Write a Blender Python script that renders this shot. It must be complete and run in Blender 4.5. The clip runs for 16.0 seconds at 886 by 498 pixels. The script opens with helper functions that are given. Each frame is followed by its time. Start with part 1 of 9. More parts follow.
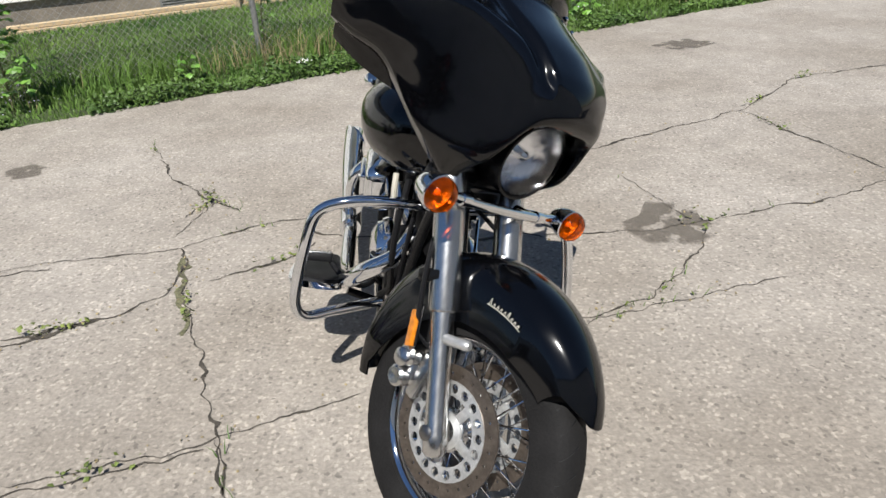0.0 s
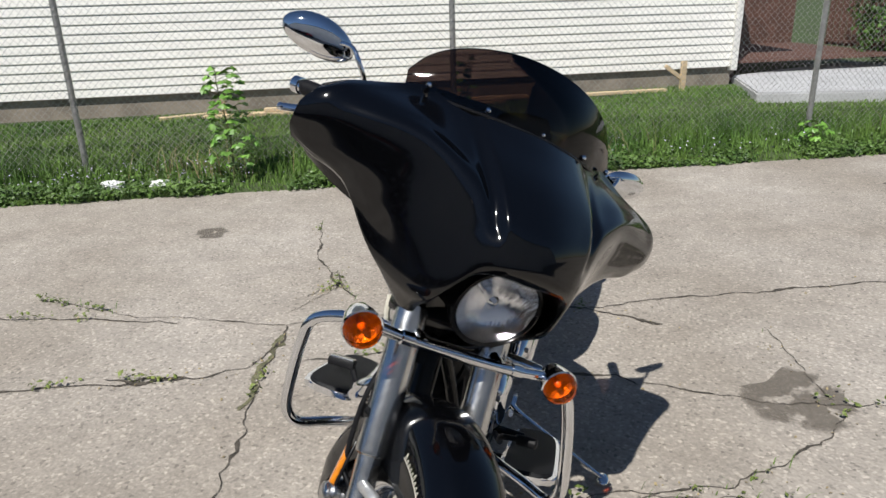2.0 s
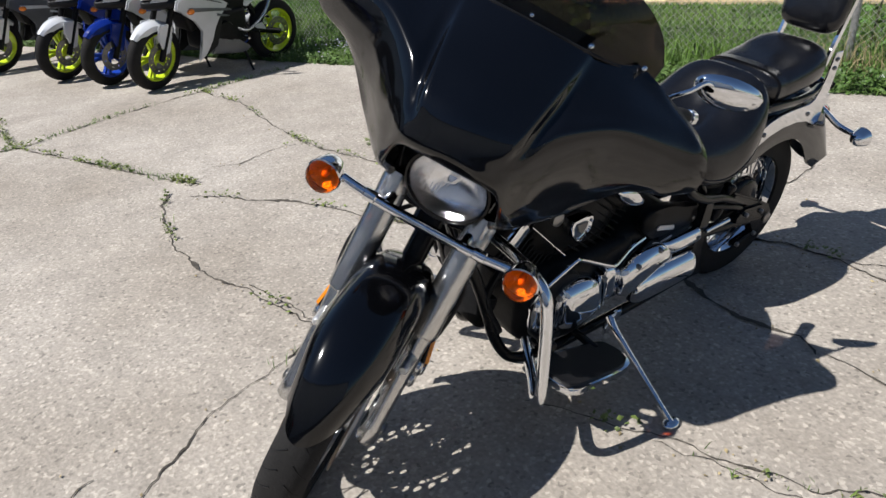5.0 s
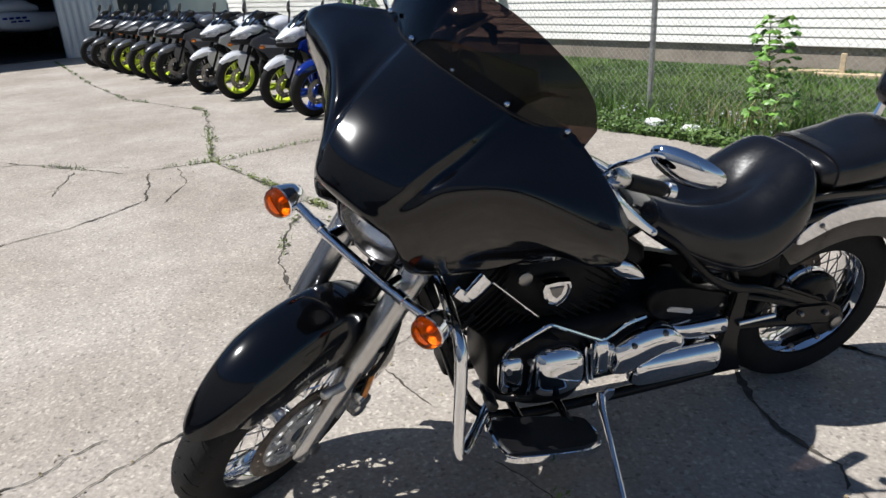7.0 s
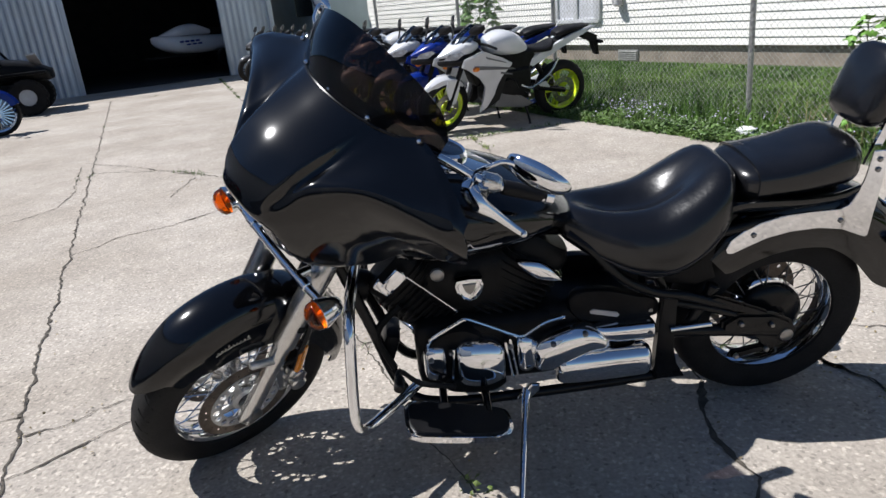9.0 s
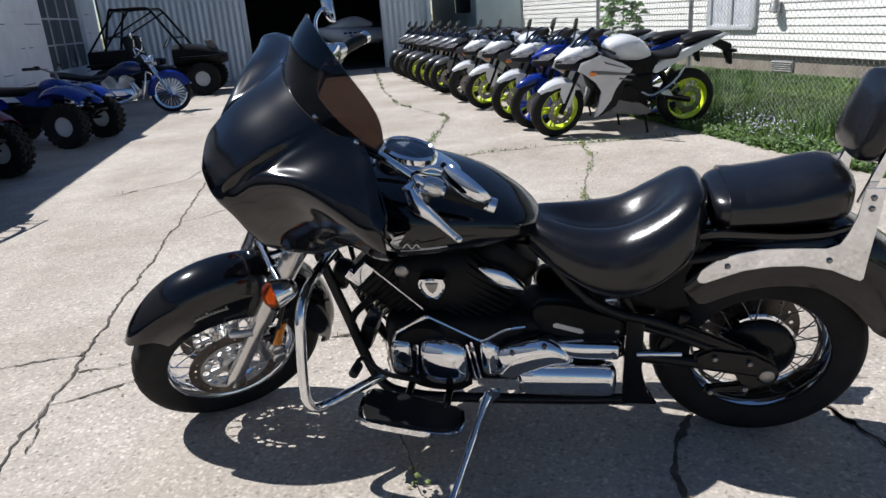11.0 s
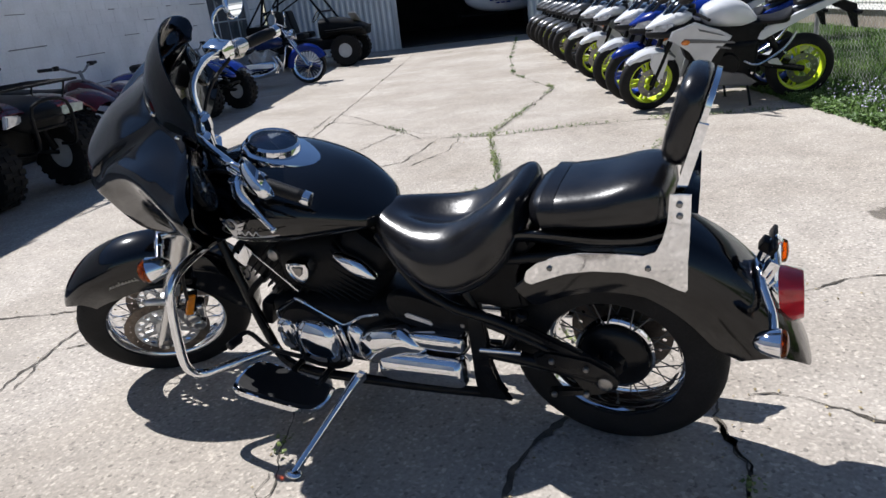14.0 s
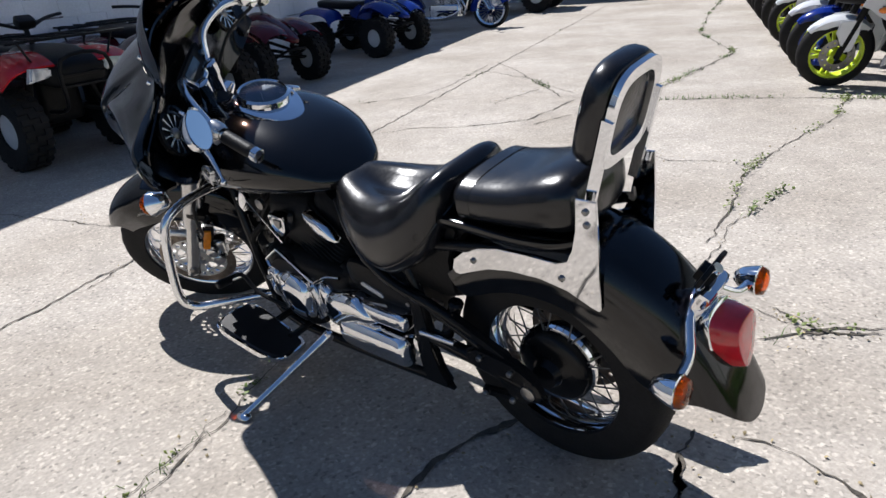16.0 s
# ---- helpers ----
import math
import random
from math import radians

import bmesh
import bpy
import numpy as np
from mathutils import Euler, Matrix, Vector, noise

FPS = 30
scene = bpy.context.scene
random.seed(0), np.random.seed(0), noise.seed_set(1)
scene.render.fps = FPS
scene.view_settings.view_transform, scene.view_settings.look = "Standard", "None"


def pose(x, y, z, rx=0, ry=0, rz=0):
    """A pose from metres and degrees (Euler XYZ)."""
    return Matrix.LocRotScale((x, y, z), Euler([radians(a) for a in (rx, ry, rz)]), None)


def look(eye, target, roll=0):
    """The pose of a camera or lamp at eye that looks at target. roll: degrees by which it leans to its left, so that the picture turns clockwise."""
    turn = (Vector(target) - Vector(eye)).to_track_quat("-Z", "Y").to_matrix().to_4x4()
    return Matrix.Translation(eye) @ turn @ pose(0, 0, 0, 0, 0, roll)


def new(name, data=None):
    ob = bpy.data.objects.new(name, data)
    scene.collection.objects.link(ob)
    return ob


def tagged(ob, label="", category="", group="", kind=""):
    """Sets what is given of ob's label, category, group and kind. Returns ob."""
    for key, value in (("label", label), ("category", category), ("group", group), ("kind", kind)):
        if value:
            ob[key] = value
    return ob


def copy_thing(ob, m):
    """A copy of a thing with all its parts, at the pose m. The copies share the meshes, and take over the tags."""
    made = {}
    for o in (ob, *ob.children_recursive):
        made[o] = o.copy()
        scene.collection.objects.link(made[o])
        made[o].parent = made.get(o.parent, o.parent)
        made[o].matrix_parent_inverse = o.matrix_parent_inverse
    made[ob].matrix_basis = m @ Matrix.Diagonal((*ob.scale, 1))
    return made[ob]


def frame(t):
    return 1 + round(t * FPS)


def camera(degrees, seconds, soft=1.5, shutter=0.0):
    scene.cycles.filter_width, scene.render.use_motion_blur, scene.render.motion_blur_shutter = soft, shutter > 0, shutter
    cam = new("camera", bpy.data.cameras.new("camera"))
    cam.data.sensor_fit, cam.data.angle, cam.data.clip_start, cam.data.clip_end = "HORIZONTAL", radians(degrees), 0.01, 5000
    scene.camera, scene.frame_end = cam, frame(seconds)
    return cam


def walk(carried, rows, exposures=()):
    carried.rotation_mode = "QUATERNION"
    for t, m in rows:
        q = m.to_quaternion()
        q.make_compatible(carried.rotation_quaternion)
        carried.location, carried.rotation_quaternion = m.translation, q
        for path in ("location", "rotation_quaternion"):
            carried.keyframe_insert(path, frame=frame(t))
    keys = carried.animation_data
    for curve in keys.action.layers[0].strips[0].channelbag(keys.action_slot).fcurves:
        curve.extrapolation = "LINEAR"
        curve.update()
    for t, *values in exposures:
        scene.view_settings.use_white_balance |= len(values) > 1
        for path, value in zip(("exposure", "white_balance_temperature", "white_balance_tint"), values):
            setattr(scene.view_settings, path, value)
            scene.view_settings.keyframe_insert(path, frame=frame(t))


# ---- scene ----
cam = camera(64.9, 16.0)
PATH = [
    (0, (0.342, 0.382, 1.433), (0.245, 2.136, 0.478), -2.6),
    (0.5, (0.534, 0.39, 1.454), (0.213, 2.165, 0.589), -3.4),
    (1, (0.642, 0.507, 1.456), (0.158, 2.29, 0.69), -3.2),
    (1.5, (0.734, 0.622, 1.449), (0.145, 2.393, 0.73), -2.4),
    (2, (0.902, 0.653, 1.452), (0.146, 2.37, 0.761), -1.6),
    (2.5, (1.049, 0.704, 1.438), (0.082, 2.302, 0.723), -1.9),
    (3, (1.146, 0.843, 1.422), (0.062, 2.347, 0.672), -2.0),
    (3.5, (1.238, 0.965, 1.418), (0.022, 2.333, 0.61), -2.3),
    (4, (1.424, 1.043, 1.409), (0.055, 2.24, 0.576), -3.1),
    (4.2, (1.489, 1.073, 1.4), (0.07, 2.192, 0.543), -3.6),
    (6.3, (1.901, 1.624, 1.352), (0.117, 2.064, 0.562), -4.1),
    (6.5, (1.924, 1.682, 1.343), (0.117, 2.078, 0.582), -4.2),
    (7, (1.943, 1.844, 1.338), (0.1, 2.12, 0.61), -3.2),
    (7.5, (2.001, 1.984, 1.346), (0.126, 2.101, 0.658), -4.0),
    (8, (2.143, 2.155, 1.349), (0.242, 2.136, 0.729), -4.0),
    (8.5, (2.18, 2.299, 1.33), (0.285, 2.234, 0.697), -5.7),
    (8.7, (2.179, 2.368, 1.333), (0.292, 2.275, 0.681), -5.9),
    (10.8, (2.19, 2.956, 1.314), (0.375, 2.398, 0.684), -4.4),
    (11, (2.154, 3.005, 1.316), (0.35, 2.43, 0.674), -4.2),
    (11.5, (2.104, 3.15, 1.317), (0.332, 2.498, 0.657), -5.1),
    (12, (2.1, 3.337, 1.325), (0.348, 2.626, 0.671), -5.4),
    (12.5, (2.019, 3.454, 1.306), (0.279, 2.736, 0.631), -5.9),
    (13, (1.909, 3.558, 1.305), (0.214, 2.759, 0.607), -6.1),
    (13.5, (1.859, 3.723, 1.318), (0.215, 2.818, 0.626), -6.4),
    (14, (1.818, 3.877, 1.319), (0.236, 2.866, 0.63), -6.7),
    (14.5, (1.675, 3.976, 1.299), (0.143, 2.908, 0.586), -5.7),
    (15, (1.545, 4.085, 1.286), (0.094, 2.94, 0.521), -5.3),
    (15.5, (1.444, 4.258, 1.299), (0.107, 2.983, 0.534), -5.1),
    (16, (1.304, 4.32, 1.293), (0.108, 2.916, 0.52), -4.9),
]
walk(cam, [(t, look(eye, target, roll)) for t, eye, target, roll in PATH],
     [(0, 0.27, 6370, 10), (1.5, 0.14, 6370, 10), (3, 0.12, 6350, 10), (3.5, 0.17, 6320, 11), (4.2, 0.32, 6290, 11), (7, 0.41, 6220, 11), (8.5, 0.46, 6150, 12), (11, 0.51, 6130, 12), (16, 0.6, 6090, 12)])


# ---- world and sun ----
SUN_DIR = Vector((-0.05, -0.73, 1.0)).normalized()          # towards the sun
sun_data = bpy.data.lights.new("sun", "SUN")
sun_data.energy, sun_data.angle, sun_data.color = 5.0, radians(0.53), (1.0, 0.965, 0.905)
sun = new("sun", sun_data)
sun.matrix_world = look(SUN_DIR * 30, (0, 0, 0))
world = bpy.data.worlds.new("sky")
scene.world = world
world.use_nodes = True
sky = world.node_tree.nodes.new("ShaderNodeTexSky")
sky.sky_type, sky.sun_disc = "NISHITA", False
sky.sun_elevation = math.asin(SUN_DIR.z)
sky.sun_rotation = math.atan2(SUN_DIR.x, SUN_DIR.y)
sky.air_density, sky.dust_density, sky.ozone_density = 1.0, 0.0, 4.0
world.node_tree.links.new(sky.outputs[0], world.node_tree.nodes["Background"].inputs[0])
world.node_tree.nodes["Background"].inputs[1].default_value = 0.056


# ---- materials ----
def surface(name, colour, rough=0.5, metal=0.0, vary=0.12, scale=12.0, fine=0.0, bump=0.0, bump_scale=120.0,
            coat=0.0, rough_vary=0.06, tint=None, stretch=(1, 1, 1), island=0.0, spec=0.5, object_random=0.0, coat_rough=0.03):
    """A material with large stains, fine grain, uneven gloss and relief, all in metres."""
    m = bpy.data.materials.new(name)
    m.use_nodes = True
    nt = m.node_tree
    n, ln = nt.nodes, nt.links
    b = n["Principled BSDF"]
    co = n.new("ShaderNodeTexCoord")
    mp = n.new("ShaderNodeMapping")
    mp.inputs["Scale"].default_value = stretch
    ln.new(co.outputs["Object"], mp.inputs[0])
    big = n.new("ShaderNodeTexNoise")
    big.inputs["Scale"].default_value, big.inputs["Detail"].default_value = scale, 5
    ln.new(mp.outputs[0], big.inputs["Vector"])
    dark = [c * (1 - vary) for c in colour]
    light = list(tint) if tint else [min(1, c * (1 + vary)) for c in colour]
    mix = n.new("ShaderNodeMix")
    mix.data_type = "RGBA"
    mix.inputs[6].default_value, mix.inputs[7].default_value = (*dark, 1), (*light, 1)
    ramp = n.new("ShaderNodeMapRange")
    ramp.inputs[1].default_value, ramp.inputs[2].default_value = 0.3, 0.7
    ln.new(big.outputs[0], ramp.inputs[0])
    ln.new(ramp.outputs[0], mix.inputs[0])
    last = mix.outputs[2]
    if fine:
        gr = n.new("ShaderNodeTexNoise")
        gr.inputs["Scale"].default_value, gr.inputs["Detail"].default_value = bump_scale, 3
        ln.new(mp.outputs[0], gr.inputs["Vector"])
        r2 = n.new("ShaderNodeMapRange")
        r2.inputs[1].default_value, r2.inputs[2].default_value = 0.3, 0.7
        r2.inputs[3].default_value, r2.inputs[4].default_value = 1 - fine, 1 + fine
        ln.new(gr.outputs[0], r2.inputs[0])
        mul = n.new("ShaderNodeVectorMath")
        mul.operation = "SCALE"
        ln.new(last, mul.inputs[0])
        ln.new(r2.outputs[0], mul.inputs["Scale"])
        last = mul.outputs[0]
    if island or object_random:
        src = n.new("ShaderNodeNewGeometry").outputs["Random Per Island"] if island else n.new("ShaderNodeObjectInfo").outputs["Random"]
        k = island or object_random
        r3 = n.new("ShaderNodeMapRange")
        r3.inputs[3].default_value, r3.inputs[4].default_value = 1 - k, 1 + k
        ln.new(src, r3.inputs[0])
        mul = n.new("ShaderNodeVectorMath")
        mul.operation = "SCALE"
        ln.new(last, mul.inputs[0])
        ln.new(r3.outputs[0], mul.inputs["Scale"])
        last = mul.outputs[0]
    ln.new(last, b.inputs["Base Color"])
    rr = n.new("ShaderNodeMapRange")
    rr.inputs[3].default_value, rr.inputs[4].default_value = max(0.0, rough - rough_vary), min(1.0, rough + rough_vary)
    ln.new(big.outputs[0], rr.inputs[0])
    ln.new(rr.outputs[0], b.inputs["Roughness"])
    b.inputs["Metallic"].default_value = metal
    b.inputs["Specular IOR Level"].default_value = spec
    if coat:
        b.inputs["Coat Weight"].default_value, b.inputs["Coat Roughness"].default_value = coat, coat_rough
    if bump:
        bn = n.new("ShaderNodeTexNoise")
        bn.inputs["Scale"].default_value, bn.inputs["Detail"].default_value = bump_scale, 4
        ln.new(mp.outputs[0], bn.inputs["Vector"])
        bp = n.new("ShaderNodeBump")
        bp.inputs["Strength"].default_value, bp.inputs["Distance"].default_value = bump, 0.01
        ln.new(bn.outputs[0], bp.inputs["Height"])
        ln.new(bp.outputs[0], b.inputs["Normal"])
    return m


def glass(name, colour, rough=0.0, ior=1.45, density=1.0):
    """Clear or tinted glass: part transparent, part glossy."""
    m = bpy.data.materials.new(name)
    m.use_nodes = True
    n, ln = m.node_tree.nodes, m.node_tree.links
    n.remove(n["Principled BSDF"])
    tr = n.new("ShaderNodeBsdfTransparent")
    tr.inputs[0].default_value = (*colour, 1)
    gl = n.new("ShaderNodeBsdfGlossy")
    gl.inputs["Roughness"].default_value = rough
    fr = n.new("ShaderNodeFresnel")
    fr.inputs[0].default_value = ior
    mx = n.new("ShaderNodeMixShader")
    ln.new(fr.outputs[0], mx.inputs[0])
    ln.new(tr.outputs[0], mx.inputs[1])
    ln.new(gl.outputs[0], mx.inputs[2])
    ln.new(mx.outputs[0], n["Material Output"].inputs[0])
    return m


def concrete_material():
    """Weathered concrete: exposed pale and dark aggregate, broad stains, pitted relief."""
    m = bpy.data.materials.new("weathered_concrete")
    m.use_nodes = True
    n, ln = m.node_tree.nodes, m.node_tree.links
    b = n["Principled BSDF"]
    co = n.new("ShaderNodeTexCoord").outputs["Object"]

    def noise_at(scale, detail, lo, hi, a, c):
        t = n.new("ShaderNodeTexNoise")
        t.inputs["Scale"].default_value, t.inputs["Detail"].default_value = scale, detail
        ln.new(co, t.inputs["Vector"])
        r = n.new("ShaderNodeMapRange")
        for i, v in zip((1, 2, 3, 4), (lo, hi, a, c)):
            r.inputs[i].default_value = v
        ln.new(t.outputs[0], r.inputs[0])
        return r.outputs[0]

    def times(col, fac):
        v = n.new("ShaderNodeVectorMath")
        v.operation = "SCALE"
        ln.new(col, v.inputs[0])
        ln.new(fac, v.inputs["Scale"])
        return v.outputs[0]

    mix = n.new("ShaderNodeMix")
    mix.data_type = "RGBA"
    mix.inputs[6].default_value, mix.inputs[7].default_value = (0.288, 0.252, 0.21, 1), (0.385, 0.347, 0.302, 1)
    ln.new(noise_at(0.9, 6, 0.35, 0.65, 0, 1), mix.inputs[0])
    col = times(mix.outputs[2], noise_at(5.0, 8, 0.3, 0.7, 0.9, 1.09))
    col = times(col, noise_at(70.0, 4, 0.3, 0.7, 0.82, 1.16))
    col = times(col, noise_at(22.0, 5, 0.3, 0.7, 0.93, 1.07))
    vo = n.new("ShaderNodeTexVoronoi")
    vo.inputs["Scale"].default_value = 90.0
    ln.new(co, vo.inputs["Vector"])
    sep = n.new("ShaderNodeSeparateColor")
    ln.new(vo.outputs["Color"], sep.inputs[0])
    spk = n.new("ShaderNodeMapRange")
    for i, v in zip((1, 2, 3, 4), (0.78, 1.0, 1.0, 1.44)):
        spk.inputs[i].default_value = v
    ln.new(sep.outputs[0], spk.inputs[0])
    col = times(col, spk.outputs[0])
    big = n.new("ShaderNodeTexVoronoi")
    big.inputs["Scale"].default_value = 42.0
    ln.new(co, big.inputs["Vector"])
    sep2 = n.new("ShaderNodeSeparateColor")
    ln.new(big.outputs["Color"], sep2.inputs[0])
    spk2 = n.new("ShaderNodeMapRange")
    for i, v in zip((1, 2, 3, 4), (0.93, 0.97, 0.0, 1.0)):
        spk2.inputs[i].default_value = v
    ln.new(sep2.outputs[0], spk2.inputs[0])
    core = n.new("ShaderNodeMapRange")
    for i, v in zip((1, 2, 3, 4), (0.2, 0.34, 0.2, 0.0)):
        core.inputs[i].default_value = v
    ln.new(big.outputs["Distance"], core.inputs[0])
    stone = n.new("ShaderNodeMath")
    stone.operation = "MULTIPLY_ADD"
    stone.inputs[2].default_value = 1.0
    ln.new(spk2.outputs[0], stone.inputs[0])
    ln.new(core.outputs[0], stone.inputs[1])
    col = times(col, stone.outputs[0])
    pit = n.new("ShaderNodeMapRange")
    for i, v in zip((1, 2, 3, 4), (0.89, 0.98, 1.0, 0.65)):
        pit.inputs[i].default_value = v
    ln.new(sep.outputs[1], pit.inputs[0])
    col = times(col, pit.outputs[0])
    ln.new(col, b.inputs["Base Color"])
    b.inputs["Roughness"].default_value = 0.85
    bn = n.new("ShaderNodeTexNoise")
    bn.inputs["Scale"].default_value, bn.inputs["Detail"].default_value = 70.0, 6
    ln.new(co, bn.inputs["Vector"])
    bp = n.new("ShaderNodeBump")
    bp.inputs["Strength"].default_value, bp.inputs["Distance"].default_value = 0.65, 0.006
    ln.new(bn.outputs[0], bp.inputs["Height"])
    ln.new(bp.outputs[0], b.inputs["Normal"])
    return m


def stain_material():
    """Old damp or oil in the slab: densest in the middle, ragged and thin towards its edge."""
    m = bpy.data.materials.new("damp_stain")
    m.use_nodes = True
    n, ln = m.node_tree.nodes, m.node_tree.links
    b = n["Principled BSDF"]
    b.inputs["Base Color"].default_value, b.inputs["Roughness"].default_value = (0.16, 0.138, 0.112, 1), 0.75
    co = n.new("ShaderNodeTexCoord")
    off = n.new("ShaderNodeVectorMath")
    off.operation = "DISTANCE"
    off.inputs[1].default_value = (0.5, 0.5, 0.0)
    flat = n.new("ShaderNodeVectorMath")
    flat.operation = "MULTIPLY"
    flat.inputs[1].default_value = (1, 1, 0)
    ln.new(co.outputs["Generated"], flat.inputs[0])
    ln.new(flat.outputs[0], off.inputs[0])
    edge = n.new("ShaderNodeMapRange")
    for i, v in zip((1, 2, 3, 4), (0.2, 0.5, 1.0, 0.0)):
        edge.inputs[i].default_value = v
    ln.new(off.outputs["Value"], edge.inputs[0])
    tex = n.new("ShaderNodeTexNoise")
    tex.inputs["Scale"].default_value, tex.inputs["Detail"].default_value = 9.0, 7
    ln.new(co.outputs["Object"], tex.inputs["Vector"])
    rag = n.new("ShaderNodeMapRange")
    for i, v in zip((1, 2, 3, 4), (0.3, 0.62, 0.0, 1.0)):
        rag.inputs[i].default_value = v
    ln.new(tex.outputs[0], rag.inputs[0])
    mul = n.new("ShaderNodeMath")
    mul.operation = "MULTIPLY"
    ln.new(edge.outputs[0], mul.inputs[0])
    ln.new(rag.outputs[0], mul.inputs[1])
    crisp = n.new("ShaderNodeMapRange")
    for i, v in zip((1, 2, 3, 4), (0.2, 0.42, 0.0, 0.62)):
        crisp.inputs[i].default_value = v
    ln.new(mul.outputs[0], crisp.inputs[0])
    ln.new(crisp.outputs[0], b.inputs["Alpha"])
    return m


CONCRETE = concrete_material()
CRACK = surface("crack_earth", (0.07, 0.06, 0.048), 0.95, vary=0.5, scale=25, bump=0.6, bump_scale=90)
MOSS = surface("mossy_dirt", (0.13, 0.125, 0.07), 0.95, vary=0.5, scale=14, fine=0.4, bump=0.6, bump_scale=90)
AMBERGLASS = glass("amber_glass", (0.95, 0.36, 0.025), 0.05, 1.35)
STAIN = stain_material()
PAINT = surface("gloss_black_paint", (0.0016, 0.0017, 0.0022), 0.3, vary=0.2, scale=4, coat=1.0, rough_vary=0.05, spec=0.008, coat_rough=0.08)
CHROME = surface("chrome", (0.78, 0.79, 0.81), 0.045, 1.0, vary=0.06, scale=8, rough_vary=0.025)
ALU = surface("brushed_aluminium", (0.58, 0.58, 0.575), 0.24, 1.0, vary=0.1, scale=25, fine=0.06, bump_scale=180, stretch=(4, 4, 0.4))
STEEL = surface("dull_steel", (0.24, 0.235, 0.23), 0.35, 1.0, vary=0.2, scale=20)
ENGINE = surface("engine_black", (0.009, 0.009, 0.0095), 0.38, vary=0.3, scale=20, bump=0.1, spec=0.1)
FRAME_BLACK = surface("frame_black", (0.008, 0.008, 0.0085), 0.2, vary=0.3, scale=10, spec=0.2)
# dull rear spoke wire, coloured darker for the shade within the wheel
DULLSHADEWIRE = surface("dull_shaded_spoke_wire", (0.1, 0.1, 0.1), 0.4, metal=0.5, vary=0.3, scale=30)
RUBBER = surface("tyre_rubber", (0.016, 0.0155, 0.0155), 0.75, vary=0.3, scale=8, fine=0.15, bump=0.15, bump_scale=150, spec=0.15)
PLASTIC = surface("matt_black_plastic", (0.008, 0.008, 0.009), 0.5, vary=0.2, scale=15, bump=0.1, bump_scale=300, spec=0.2)
LEATHER = surface("black_vinyl", (0.005, 0.0052, 0.0065), 0.23, vary=0.25, scale=9, bump=0.05, bump_scale=60, rough_vary=0.1, spec=0.5)
DISC = surface("brown_tinged_brake_steel", (0.17, 0.14, 0.115), 0.42, 0.8, vary=0.25, scale=30, fine=0.1)
YELLOWLENS = surface("yellow_amber_lens", (0.62, 0.2, 0.008), 0.2, vary=0.25, scale=60, coat=0.5, bump=0.3, bump_scale=160)
CARRIER = surface("bright_cast_aluminium", (0.6, 0.6, 0.59), 0.42, 0.7, vary=0.12, scale=30, fine=0.08)
BULB = surface("bulb_coating", (0.9, 0.62, 0.3), 0.2, vary=0.1, scale=40)
AMBER = surface("amber_lens", (0.75, 0.2, 0.012), 0.15, vary=0.15, scale=40, coat=0.6, bump=0.25, bump_scale=70)
SIGNALBOWL = surface("faceted_signal_bowl", (0.85, 0.84, 0.82), 0.3, 0.85, vary=0.1, scale=60, bump=0.6, bump_scale=130)
REDLENS = surface("red_lens", (0.5, 0.012, 0.02), 0.15, vary=0.15, scale=30, coat=0.6)
LAMPGLASS = glass("lamp_glass", (0.97, 0.98, 1.0), 0.0, 1.3)
REFLECTOR = surface("lamp_reflector", (0.93, 0.93, 0.94), 0.12, 1.0, vary=0.03, scale=30, bump=0.22, bump_scale=26, stretch=(1, 9, 0.6))
SMOKE = glass("smoked_acrylic", (0.24, 0.19, 0.17), 0.02, 1.4)
CLEARPANE = glass("window_pane", (0.75, 0.8, 0.8))
GAUGEFACE = surface("gauge_face", (0.16, 0.19, 0.23), 0.4, vary=0.2, scale=30)
MIRROR = surface("mirror_glass", (0.85, 0.86, 0.87), 0.01, 1.0, vary=0.02, rough_vary=0.005)
SILVERDECAL = surface("silver_decal", (0.55, 0.55, 0.56), 0.3, 0.6, vary=0.1)
GOLDTRIM = surface("cream_decal", (0.6, 0.57, 0.48), 0.4, vary=0.1)
WHITEPAINT = surface("white_bodywork", (0.62, 0.63, 0.65), 0.2, vary=0.05, scale=4, coat=0.7)
SILVERPAINT = surface("silver_bodywork", (0.5, 0.51, 0.53), 0.3, 0.15, vary=0.1, scale=6, coat=0.6)
GREYPAINT = surface("grey_bodywork", (0.07, 0.075, 0.085), 0.3, vary=0.15, scale=6, coat=0.5)
BLUEPAINT = surface("blue_bodywork", (0.006, 0.022, 0.19), 0.22, vary=0.15, scale=6, coat=0.4, spec=0.2)
NIGHTBLUE = surface("dark_blue_bodywork", (0.004, 0.012, 0.07), 0.2, vary=0.2, scale=6, coat=0.6, spec=0.2)
REDPAINT = surface("red_bodywork", (0.5, 0.01, 0.014), 0.25, vary=0.15, scale=6, coat=0.35, spec=0.2)
MAROON = surface("maroon_bodywork", (0.07, 0.004, 0.008), 0.25, vary=0.2, scale=6, coat=0.35, spec=0.2)
LIMERIM = surface("lime_yellow_wheel_paint", (0.55, 0.68, 0.02), 0.35, vary=0.1, scale=10)
BLUERIM = surface("blue_wheel_paint", (0.012, 0.05, 0.36), 0.3, vary=0.1, scale=10)
BLACKRIM = surface("black_wheel_paint", (0.012, 0.012, 0.013), 0.35, vary=0.2, scale=10)
SIDING = surface("white_vinyl_siding", (0.84, 0.82, 0.77), 0.55, vary=0.05, scale=1.5, fine=0.03, bump=0.05, stretch=(1, 1, 6))
